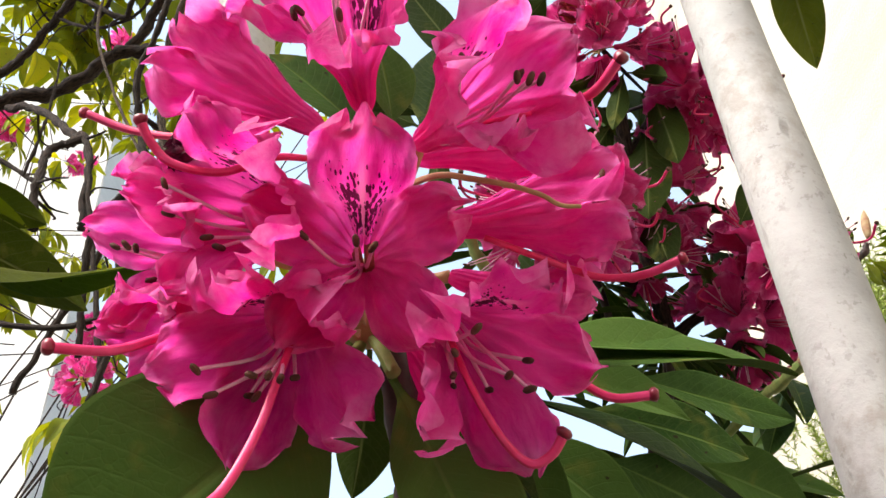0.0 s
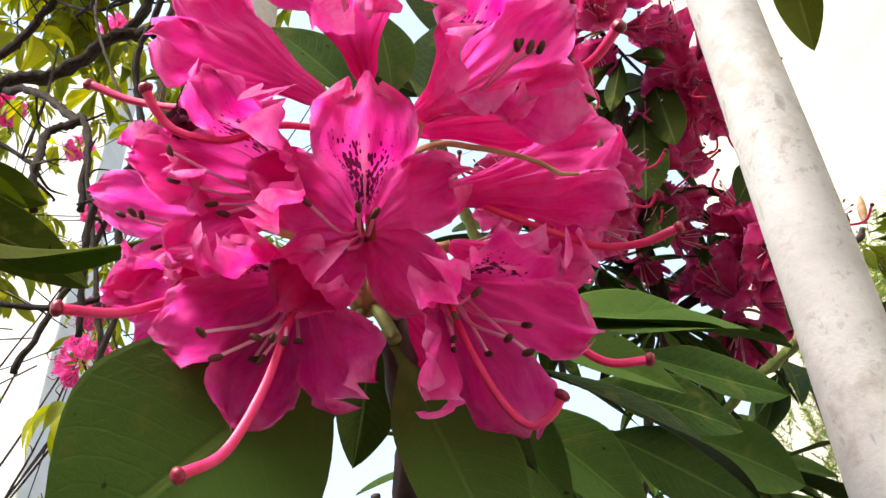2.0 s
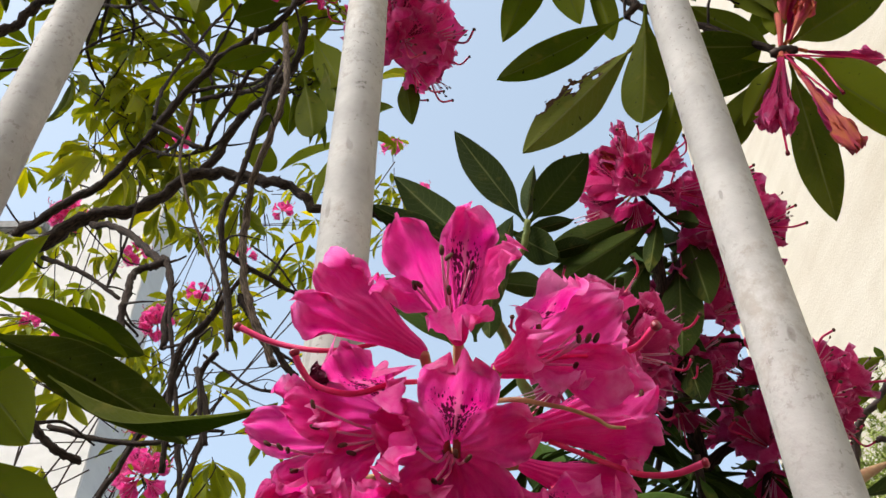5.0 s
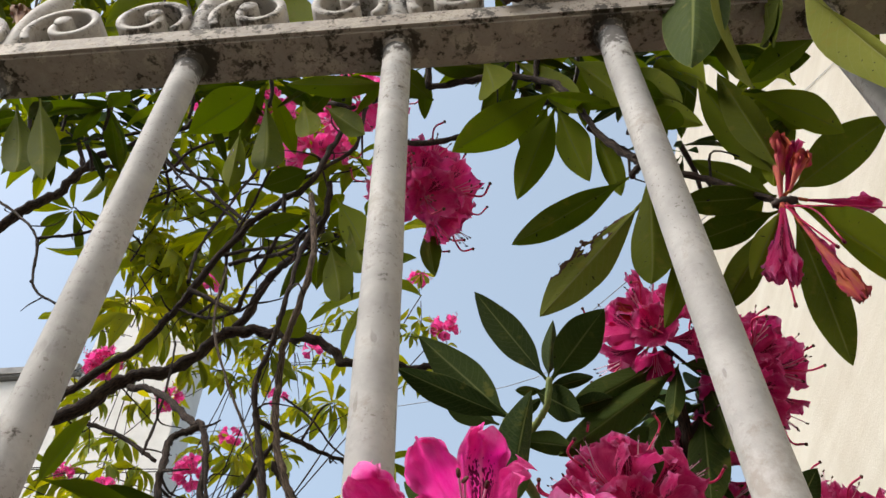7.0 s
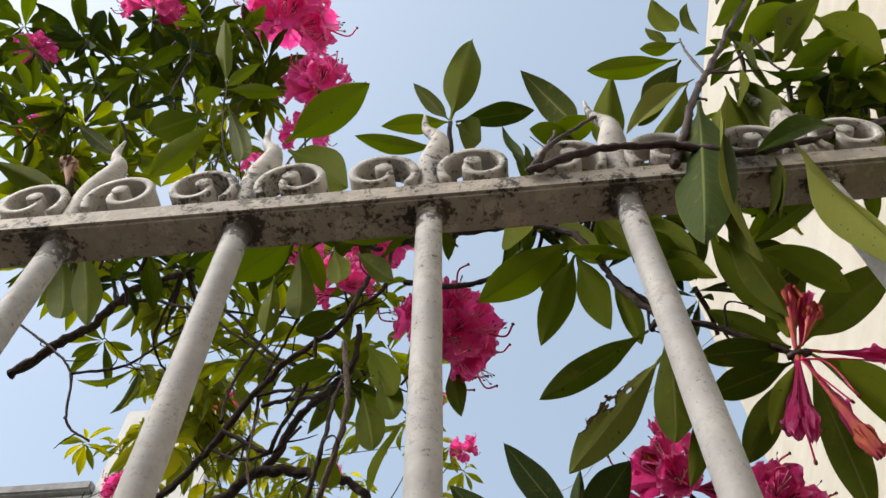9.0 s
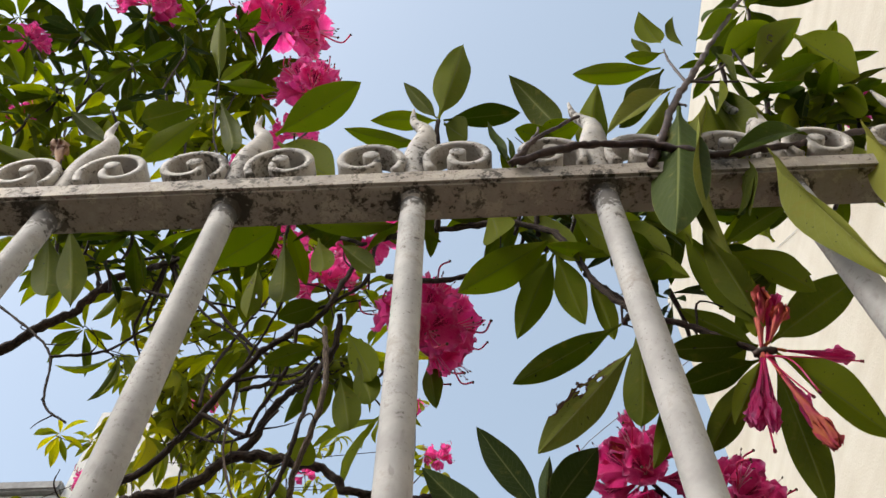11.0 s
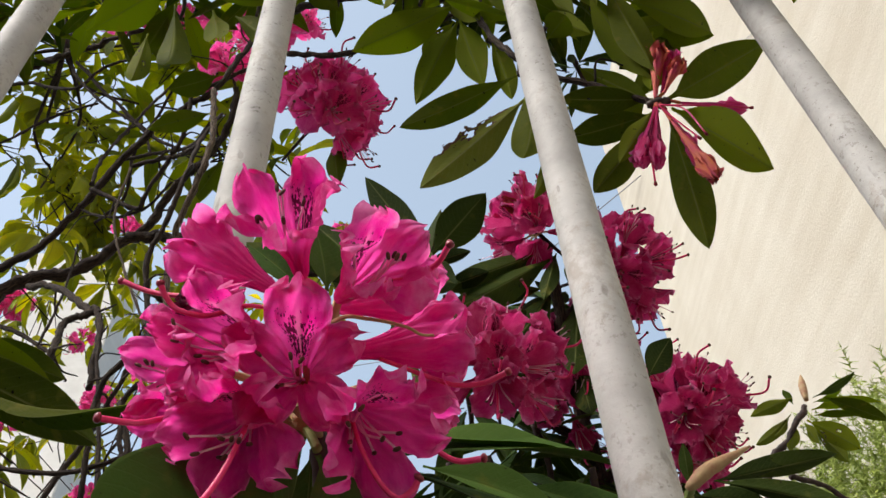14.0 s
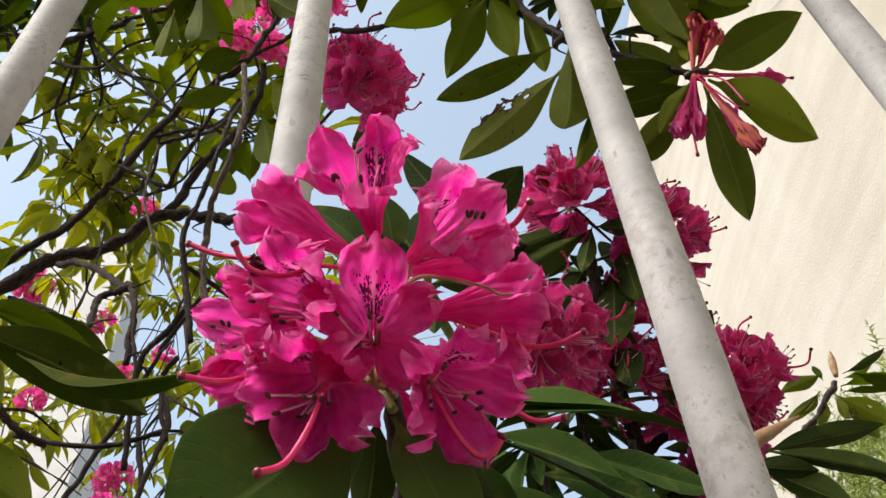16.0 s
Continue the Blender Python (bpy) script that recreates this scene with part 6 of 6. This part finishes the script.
branch(shrub, ((-0.948, 0.720, 3.343), (-1.090, 0.740, 3.691), (-1.333, 0.760, 4.099), (-1.578, 0.800, 4.421)), 0.0035, 0.0026)
branch(shrub, ((-0.842, 0.740, 3.765), (-0.880, 0.760, 4.156), (-0.960, 0.800, 4.794), (-1.096, 0.820, 5.601)), 0.0035, 0.0026)
branch(shrub, ((-0.447, 0.700, 2.813), (-0.337, 0.660, 2.776), (-0.213, 0.600, 2.677), (-0.103, 0.540, 2.543)), 0.0038, 0.0032)
branch(shrub, ((-0.086, 0.540, 2.541), (-0.096, 0.540, 2.436), (-0.139, 0.540, 2.385), (-0.187, 0.560, 2.379)), 0.0028, 0.0022)
truss(shrub, (-0.014, 0.610, 2.411), (0.70, -0.66, 0.30), 0.080, 15, 21, 105)
truss(shrub, (-0.118, 0.640, 2.715), (0.1, -0.9, 0.2), 0.073, 10, 22, 100)
truss(shrub, (-0.215, 0.740, 2.747), (-0.1, -0.9, 0.2), 0.062, 8, 23, 100)
truss(shrub, (-0.605, 0.780, 4.569), (0.5, -0.6, 0.4), 0.179, 14, 24, 110)
truss(shrub, (-0.461, 0.900, 4.171), (0.2, -0.6, 0.6), 0.119, 12, 25, 110)
truss(shrub, (-0.474, 0.920, 3.875), (0.1, -0.8, 0.2), 0.079, 7, 26, 110)
truss(shrub, (-1.012, 0.620, 4.353), (0.1, -0.7, 0.6), 0.104, 9, 27, 110)
truss(shrub, (-1.346, 0.660, 4.116), (0.1, -0.7, 0.6), 0.073, 8, 28, 110)
truss(shrub, (-1.044, 0.640, 3.404), (0.1, -0.7, 0.6), 0.051, 7, 29, 110)
truss(shrub, (-0.450, 0.700, 3.192), (0.1, -0.7, 0.6), 0.042, 7, 30, 110)
truss(shrub, (-0.391, 0.660, 2.793), (0.1, -0.8, 0.2), 0.041, 6, 31, 110)
truss(shrub, (-0.249, 0.600, 2.663), (0.1, -0.8, 0.2), 0.039, 6, 32, 110)
branch(shrub, ((-0.136, 0.520, 1.903), (-0.157, 0.530, 1.880), (-0.176, 0.540, 1.852), (-0.177, 0.550, 1.804), (-0.174, 0.560, 1.759)), 0.0031, 0.0024)
branch(shrub, ((-0.140, 0.530, 1.850), (-0.153, 0.540, 1.835), (-0.146, 0.540, 1.797), (-0.138, 0.540, 1.772)), 0.0024, 0.0020)
branch(shrub, ((-0.123, 0.510, 1.895), (-0.114, 0.510, 1.876), (-0.093, 0.520, 1.848), (-0.073, 0.530, 1.824)), 0.0034, 0.0029)
branch(shrub, ((-0.078, 0.520, 1.818), (-0.079, 0.530, 1.795), (-0.082, 0.540, 1.771)), 0.0020, 0.0015)
branch(shrub, ((-0.314, 0.980, 2.164), (-0.226, 0.960, 2.093), (-0.151, 0.950, 2.078)), 0.0020, 0.0024)
branch(shrub, ((-0.238, 0.440, 1.767), (-0.225, 0.440, 1.740), (-0.208, 0.450, 1.722), (-0.191, 0.460, 1.717)), 0.0030, 0.0026)
branch(shrub, ((-0.310, 0.620, 2.255), (-0.245, 0.620, 2.211), (-0.228, 0.600, 2.218), (-0.183, 0.560, 2.287), (-0.180, 0.540, 2.342)), 0.0030, 0.0025)
branch(shrub, ((-0.255, 0.600, 2.273), (-0.204, 0.580, 2.263), (-0.158, 0.540, 2.221), (-0.130, 0.500, 2.199)), 0.0030, 0.0026)
branch(shrub, ((-0.323, 0.640, 2.291), (-0.333, 0.660, 2.388), (-0.320, 0.680, 2.511), (-0.294, 0.700, 2.649)), 0.0026, 0.0021)
branch(shrub, ((-0.472, 0.700, 2.691), (-0.382, 0.680, 2.558), (-0.297, 0.660, 2.453), (-0.261, 0.640, 2.360)), 0.0023, 0.0019)
# withered flower head beside a spike
droop(shrub, (-0.565, 0.400, 2.572), (-0.611, 0.410, 2.694), 4, 0.046, "dry brown flower head")
whorl(shrub, (-0.124, 0.520, 2.631), (0.0, -0.3, 0.6), 0.122, 7, 116)
whorl(shrub, (-0.238, 0.520, 2.628), (0.0, -0.3, 0.6), 0.122, 7, 117)
whorl(shrub, (-0.370, 0.540, 2.646), (0.0, -0.3, 0.6), 0.125, 7, 118)
whorl(shrub, (-0.517, 0.560, 2.664), (0.0, -0.3, 0.6), 0.128, 7, 119)
whorl(shrub, (-0.639, 0.560, 2.643), (0.0, -0.3, 0.6), 0.127, 7, 120)
# leaves close behind the rail
leaf(shrub, (-0.245, 0.400, 2.660), (-0.113, 0.360, 2.777), 0.069, (-0.48, 0.51, 0.72))
leaf(shrub, (-0.246, 0.420, 2.673), (-0.129, 0.400, 2.487), 0.077, (0.69, 0.62, 0.37))
leaf(shrub, (-0.431, 0.440, 3.038), (-0.537, 0.440, 3.504), 0.038, (-0.33, 0.94, -0.07))
leaf(shrub, (-0.431, 0.440, 3.038), (-0.383, 0.440, 3.160), 0.026, (-0.87, 0.35, 0.34))
leaf(shrub, (-0.425, 0.440, 3.022), (-0.298, 0.430, 2.949), 0.031, (0.50, 0.25, 0.83))
leaf(shrub, (-0.431, 0.440, 3.029), (-0.474, 0.430, 2.973), 0.029, (-0.74, 0.48, 0.48))
leaf(shrub, (-0.440, 0.440, 2.909), (-0.510, 0.420, 2.796), 0.064, (-0.77, 0.50, 0.39))
leaf(shrub, (-0.410, 0.430, 2.836), (-0.441, 0.400, 2.574), 0.045, (-0.76, 0.65, 0.01))
leaf(shrub, (-0.402, 0.430, 2.923), (-0.304, 0.400, 2.607), 0.039, (0.24, 0.97, -0.02))
branch(shrub, ((-0.354, 0.460, 2.689), (-0.395, 0.450, 2.829), (-0.431, 0.440, 3.038)), 0.0019, 0.0016)
leaf(shrub, (-0.546, 0.440, 2.733), (-0.658, 0.420, 2.854), 0.030, (0.19, 0.93, 0.33))
leaf(shrub, (-0.615, 0.440, 2.635), (-0.759, 0.420, 2.729), 0.042, (0.20, 0.85, 0.49))
leaf(shrub, (-0.665, 0.440, 2.521), (-0.644, 0.440, 2.639), 0.040, (-0.98, 0.07, 0.17))
leaf(shrub, (-0.283, 0.440, 2.328), (-0.190, 0.400, 2.358), 0.054, (-0.17, 0.30, 0.94))
leaf(shrub, (-0.034, 0.460, 2.458), (-0.164, 0.420, 2.402), 0.034, (-0.43, 0.79, 0.44))
leaf(shrub, (-0.203, 0.460, 2.441), (-0.173, 0.440, 2.244), 0.042, (-0.03, 0.99, -0.10))
leaf(shrub, (-0.160, 0.480, 2.463), (-0.136, 0.460, 2.343), 0.037, (0.18, 0.98, -0.13))
leaf(shrub, (-0.127, 0.480, 2.444), (-0.065, 0.460, 2.335), 0.033, (0.71, 0.65, 0.28))
leaf(shrub, (-0.235, 0.480, 2.400), (-0.217, 0.460, 2.243), 0.028, (-0.19, 0.97, -0.15))
leaf(shrub, (-0.570, 0.500, 2.565), (-0.467, 0.480, 2.315), 0.043, (-0.07, 0.99, -0.11))
leaf(shrub, (-0.600, 0.500, 2.552), (-0.511, 0.480, 2.338), 0.047, (-0.13, 0.98, -0.15))
leaf(shrub, (-0.100, 0.500, 2.179), (-0.076, 0.480, 2.062), 0.036, (0.21, 0.97, -0.12))
leaf(shrub, (-0.087, 0.520, 2.233), (-0.059, 0.500, 2.127), 0.036, (0.35, 0.93, -0.08))
leaf(shrub, (-0.106, 0.520, 2.291), (-0.061, 0.500, 2.165), 0.040, (0.45, 0.89, 0.02))
leaf(shrub, (-0.131, 0.500, 2.234), (-0.199, 0.500, 2.203), 0.027, (-0.28, 0.73, 0.63))
leaf(shrub, (-0.144, 0.520, 2.357), (-0.202, 0.520, 2.325), 0.037, (-0.34, 0.70, 0.63))
leaf(shrub, (-0.008, 0.660, 2.402), (0.006, 0.640, 2.269), 0.031, (0.26, 0.96, -0.12))
leaf(shrub, (-0.124, 0.480, 2.013), (-0.123, 0.500, 2.076), 0.034, (-0.57, 0.78, -0.24))
whorl(shrub, (-0.651, 0.62, 2.783), (0, -0.4, 0.6), 0.1, 8, 321, True)
whorl(shrub, (-0.572, 0.64, 2.776), (0.2, -0.4, 0.6), 0.1, 8, 322, True)
whorl(shrub, (-0.49, 0.6, 2.773), (-0.2, -0.4, 0.6), 0.09, 8, 323, True)
whorl(shrub, (-0.382, 0.6, 2.782), (0, -0.4, 0.6), 0.09, 8, 324, True)
whorl(shrub, (-0.301, 0.6, 2.736), (0.2, -0.4, 0.6), 0.085, 8, 325, True)
whorl(shrub, (-0.605, 0.66, 2.709), (-0.2, -0.4, 0.6), 0.09, 8, 326, True)
whorl(shrub, (-1.261, 0.6, 3.949), (0, -0.3, 0.6), 0.15, 7, 341, False, 1.1)
whorl(shrub, (-1.138, 0.62, 4.078), (0.25, -0.3, 0.6), 0.15, 7, 342, True, 1.1)
whorl(shrub, (-0.823, 0.58, 3.594), (-0.25, -0.3, 0.6), 0.13, 7, 343, False, 1.1)
whorl(shrub, (-0.737, 0.6, 3.804), (0, -0.3, 0.6), 0.13, 7, 344, True, 1.1)
whorl(shrub, (-0.91, 0.56, 3.339), (0.25, -0.3, 0.6), 0.125, 7, 345, False, 1.1)
whorl(shrub, (-0.736, 0.56, 3.203), (-0.25, -0.3, 0.6), 0.11, 7, 346, False, 1.1)
whorl(shrub, (-0.638, 0.56, 3.293), (0, -0.3, 0.6), 0.11, 7, 347, True, 1.1)
whorl(shrub, (-0.928, 0.56, 3.199), (0.25, -0.3, 0.6), 0.11, 7, 348, False, 1.1)
whorl(shrub, (-0.791, 0.62, 4.145), (-0.25, -0.3, 0.6), 0.14, 7, 349, False, 1.1)
whorl(shrub, (-0.973, 0.62, 4.201), (0, -0.3, 0.6), 0.14, 7, 350, True, 1.1)
whorl(shrub, (-1.222, 0.58, 3.612), (0.25, -0.3, 0.6), 0.14, 7, 351, False, 1.1)
whorl(shrub, (-0.677, 0.66, 4.178), (-0.25, -0.3, 0.6), 0.12, 7, 352, False, 1.1)
whorl(shrub, (-0.987, 0.62, 3.698), (0, -0.3, 0.6), 0.13, 7, 353, False, 1.1)
branch(shrub, ((-0.87, 0.7, 3.14), (-0.958, 0.66, 3.374), (-1.096, 0.64, 3.691), (-1.342, 0.62, 4.082)), 0.006, 0.0036)
branch(shrub, ((-0.958, 0.66, 3.374), (-0.89, 0.62, 3.552), (-0.827, 0.62, 3.937), (-0.831, 0.64, 4.552)), 0.005, 0.0030)

WHORLS = []
FRONT_FORK = Vector((-0.547, 0.745, 2.866))
BACK_FORK = Vector((-1.15, 1.95, 1.70))
branch(shrub, ((-0.72, 0.90, 0.0), (-0.85, 1.35, 0.75), (-1.0, 1.75, 1.35), BACK_FORK), 0.028, 0.014, None, "", "trunk")


def cluster(seed, n, centre, spread, length, leaves=8, tips=(0, -0.2, 0.9)):
    """Notes a loose cloud of leaf rings."""
    rnd = random.Random(seed)
    for k in range(n):
        c = Vector([rnd.gauss(centre[i], spread[i]) for i in range(3)])
        ax = Vector([tips[i] + rnd.uniform(-0.5, 0.5) for i in range(3)])
        WHORLS.append((c, ax, length * rnd.uniform(0.8, 1.2), leaves, rnd.randrange(9999), Vector(centre)))
    foot = BACK_FORK if centre[1] > 1.25 else FRONT_FORK
    mid_way = foot.lerp(Vector(centre), 0.55) + Vector((rnd.uniform(-0.08, 0.08), rnd.uniform(-0.05, 0.05), rnd.uniform(-0.08, 0.02)))
    branch(shrub, (foot, mid_way, centre), 0.0038 if centre[1] < 1.25 else 0.0028, 0.0020)


cluster(1, 15, (-1.329, 0.800, 4.254), (0.13, 0.09, 0.11), 0.170, 7)
cluster(2, 13, (-1.020, 0.820, 4.409), (0.12, 0.08, 0.10), 0.170, 7)
cluster(3, 9, (-0.721, 0.880, 4.390), (0.06, 0.07, 0.07), 0.150)
cluster(4, 12, (-0.989, 0.740, 3.358), (0.11, 0.07, 0.06), 0.140)
cluster(5, 9, (-0.653, 0.900, 3.725), (0.06, 0.07, 0.05), 0.130)
cluster(6, 6, (-0.810, 0.800, 3.026), (0.08, 0.06, 0.04), 0.110)
cluster(7, 8, (-0.292, 0.760, 2.919), (0.10, 0.05, 0.04), 0.110)
cluster(20, 8, (-0.326, 0.850, 2.798), (0.09, 0.06, 0.05), 0.105)
cluster(8, 14, (-0.669, 1.050, 3.111), (0.09, 0.10, 0.07), 0.105, 8, (0, -0.2, 0.5))
cluster(9, 18, (-0.668, 1.150, 2.937), (0.07, 0.10, 0.09), 0.100, 8, (0, -0.2, 0.5))
cluster(10, 6, (-0.139, 0.720, 2.463), (0.03, 0.06, 0.06), 0.110, 7, (0, -0.2, 0.3))
cluster(21, 6, (-0.731, 1.120, 2.933), (0.08, 0.10, 0.08), 0.110, 8, (0, -0.2, 0.5))
# far, small and bright leaves
cluster(11, 20, (-1.142, 2.000, 3.559), (0.20, 0.25, 0.22), 0.105, 9, (0, 0, 0.6))
cluster(12, 16, (-0.810, 2.100, 3.491), (0.15, 0.2, 0.14), 0.100, 9, (0, 0, 0.6))
cluster(13, 9, (-0.628, 2.100, 3.644), (0.12, 0.2, 0.08), 0.095, 9, (0, 0, 0.6))
cluster(14, 14, (-1.112, 1.900, 2.939), (0.25, 0.2, 0.16), 0.100, 9, (0, 0, 0.6))
cluster(15, 13, (-0.697, 2.000, 2.984), (0.25, 0.2, 0.13), 0.100, 9, (0, 0, 0.6))
cluster(16, 2, (-0.161, 2.100, 3.818), (0.02, 0.1, 0.04), 0.080, 8, (0, 0, 0.6))
cluster(17, 3, (-0.118, 2.100, 3.576), (0.04, 0.1, 0.04), 0.080, 8, (0, 0, 0.6))
cluster(18, 10, (-0.815, 1.800, 2.643), (0.35, 0.2, 0.25), 0.100, 9, (0, 0, 0.6))
cluster(19, 16, (-0.681, 1.700, 2.419), (0.30, 0.2, 0.34), 0.105, 9, (0, 0, 0.6))

cluster(22, 5, (-0.468, 1.300, 1.951), (0.14, 0.2, 0.10), 0.105, 9, (0, 0, 0.6))

pieces = []
near = 0
for c, ax, length, n, seed, heart in WHORLS:
    ring = leaf_ring(c, ax, length, n, seed, (50, 110), 0.55 if c.y < 0.95 else 1.3, (0.22, 0.31))
    if c.y < 0.95 and near < 240:
        near += len(ring)
        for base, tip, width, up in ring:
            leaf(shrub, base, tip, width, up)
        continue
    for base, tip, width, up in ring:
        src = FAR_LEAVES[seed % 3]
        m = np.array(leaf_pose(base, tip, width, up))
        co = np.empty(len(src.vertices) * 3)
        src.vertices.foreach_get("co", co)
        co = co.reshape(-1, 3) @ m[:3, :3].T + m[:3, 3]
        uv = [(v[0], 2 * v[1]) for v in (q.co for q in src.vertices)]
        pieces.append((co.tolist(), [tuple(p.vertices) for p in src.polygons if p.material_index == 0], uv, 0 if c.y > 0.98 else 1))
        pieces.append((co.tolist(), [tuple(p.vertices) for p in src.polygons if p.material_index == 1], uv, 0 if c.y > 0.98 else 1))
    inner = c.lerp(heart, 0.75)
    st = tube(smooth_line((inner, c - ax.normalized() * 0.04, c), 4), lambda t: 0.0017 - 0.0008 * t, 5)
    pieces.append((*st, 2))
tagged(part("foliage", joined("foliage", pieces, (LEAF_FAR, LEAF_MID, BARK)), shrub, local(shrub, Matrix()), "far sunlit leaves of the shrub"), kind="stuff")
truss(shrub, (-0.958, 2.000, 3.841), (0, -0.8, 0.3), 0.064, 8, 71)
truss(shrub, (-1.244, 2.000, 3.459), (0, -0.8, 0.3), 0.062, 8, 72)
truss(shrub, (-0.973, 2.000, 3.277), (0, -0.8, 0.3), 0.048, 7, 73)
truss(shrub, (-0.626, 1.500, 2.619), (0, -0.8, 0.3), 0.044, 10, 74)
truss(shrub, (-0.877, 1.600, 2.654), (0, -0.8, 0.3), 0.038, 8, 75)
truss(shrub, (-0.525, 2.000, 3.470), (0, -0.8, 0.3), 0.039, 6, 76)
truss(shrub, (-0.173, 2.100, 3.900), (0, -0.8, 0.3), 0.048, 8, 77)
truss(shrub, (-0.071, 2.100, 3.629), (0, -0.8, 0.3), 0.054, 8, 78)
truss(shrub, (-0.617, 2.000, 3.264), (0, -0.8, 0.3), 0.037, 6, 79)
truss(shrub, (-1.240, 2.000, 3.014), (0, -0.8, 0.3), 0.034, 6, 80)
truss(shrub, (-1.253, 2.000, 3.449), (0, -0.8, 0.3), 0.069, 8, 81)
truss(shrub, (-0.583, 1.500, 2.363), (0, -0.8, 0.3), 0.042, 9, 82)
truss(shrub, (-0.409, 1.100, 2.035), (0, -0.8, 0.3), 0.040, 9, 83)
truss(shrub, (-0.665, 1.800, 2.953), (0, -0.8, 0.3), 0.035, 6, 84)

# ---- feathery bush by the house wall ----
feathery = thing("feathery_bush", (1.02, 1.55, 0.0), "fine-needled light green bush against the cream wall", "bush")
rnd = random.Random(5)
pieces = [(*tube(smooth_line(((1.02, 1.55, 0), (1.05, 1.56, 1.2), (1.10, 1.58, 2.2)), 5), lambda t: 0.02 - 0.014 * t, 7), 0)]
part("trunk", joined("trunk", pieces, (BARK,)), feathery, local(feathery, Matrix()))
verts, faces = [], []
for k in range(2400):
    h = rnd.random()
    lean = rnd.random()
    top = Vector((0.84 + 0.54 * lean, rnd.gauss(1.45, 0.16), 1.30 + (0.92 + 0.30 * lean ** 0.6) * h ** 0.7))
    d = Vector((rnd.gauss(0, 0.55), rnd.gauss(-0.15, 0.5), 1.0)).normalized()
    long = rnd.uniform(0.06, 0.14)
    for i in range(45):
        p = top + d * (long * i / 45)
        e = (d * 0.6 + Vector((rnd.gauss(0, 1), rnd.gauss(0, 1), rnd.gauss(0, 1))).normalized()).normalized() * rnd.uniform(0.012, 0.022)
        w = e.cross(Vector((rnd.gauss(0, 1), rnd.gauss(0, 1), rnd.gauss(0, 1)))).normalized() * 0.0016
        n = len(verts)
        verts += [tuple(p - w), tuple(p + w), tuple(p + e)]
        faces.append((n, n + 1, n + 2))
tagged(part("needles", mesh_of("needles", verts, faces, (NEEDLE,)), feathery, local(feathery, Matrix()), "fine light green needles"), kind="stuff")

# ---- distance ----
corner = Vector((-3.890, 6.000, 7.298))
far_house = thing("house", (corner.x - 3.0, 7.0, 0.0), "distant pale cream house with a grey roof edge", "house")
part("wall", box((-3.0, -1.0, 0.0), (2.92, 2.5, corner.z - 0.12), 0.01, STUCCO_FAR, "wall"), far_house)
part("roof_edge", box((-3.05, -1.08, corner.z - 0.12), (2.92, 2.55, corner.z), 0.02, ROOFING, "roof_edge"), far_house)
part("tower", box((2.92, -1.0, 0.0), (4.02, -0.55, corner.z + 1.05), 0.01, STUCCO_FAR, "tower"), far_house, None, "taller cream end of the house")
cable = tagged(new("cable"), "thin overhead cable across the sky", "cable")
v, f, u = tube(smooth_line(((1.49, 3.0, 5.4), (0.941, 4.500, 6.151), (0.269, 6.000, 6.719), (corner.x, 7.0, corner.z - 0.2)), 8), 0.004, 6)
part("wire", mesh_of("wire", v, f, (CABLE,), uvs=u), cable)
v, f, u = tube(smooth_line(((1.496, 1.963, 4.763), (1.496, 1.462, 4.333)), 4), 0.0012, 6)
part("wire", mesh_of("wire", v, f, (CABLE,), uvs=u), cable, None, "thin wire along the stucco wall")
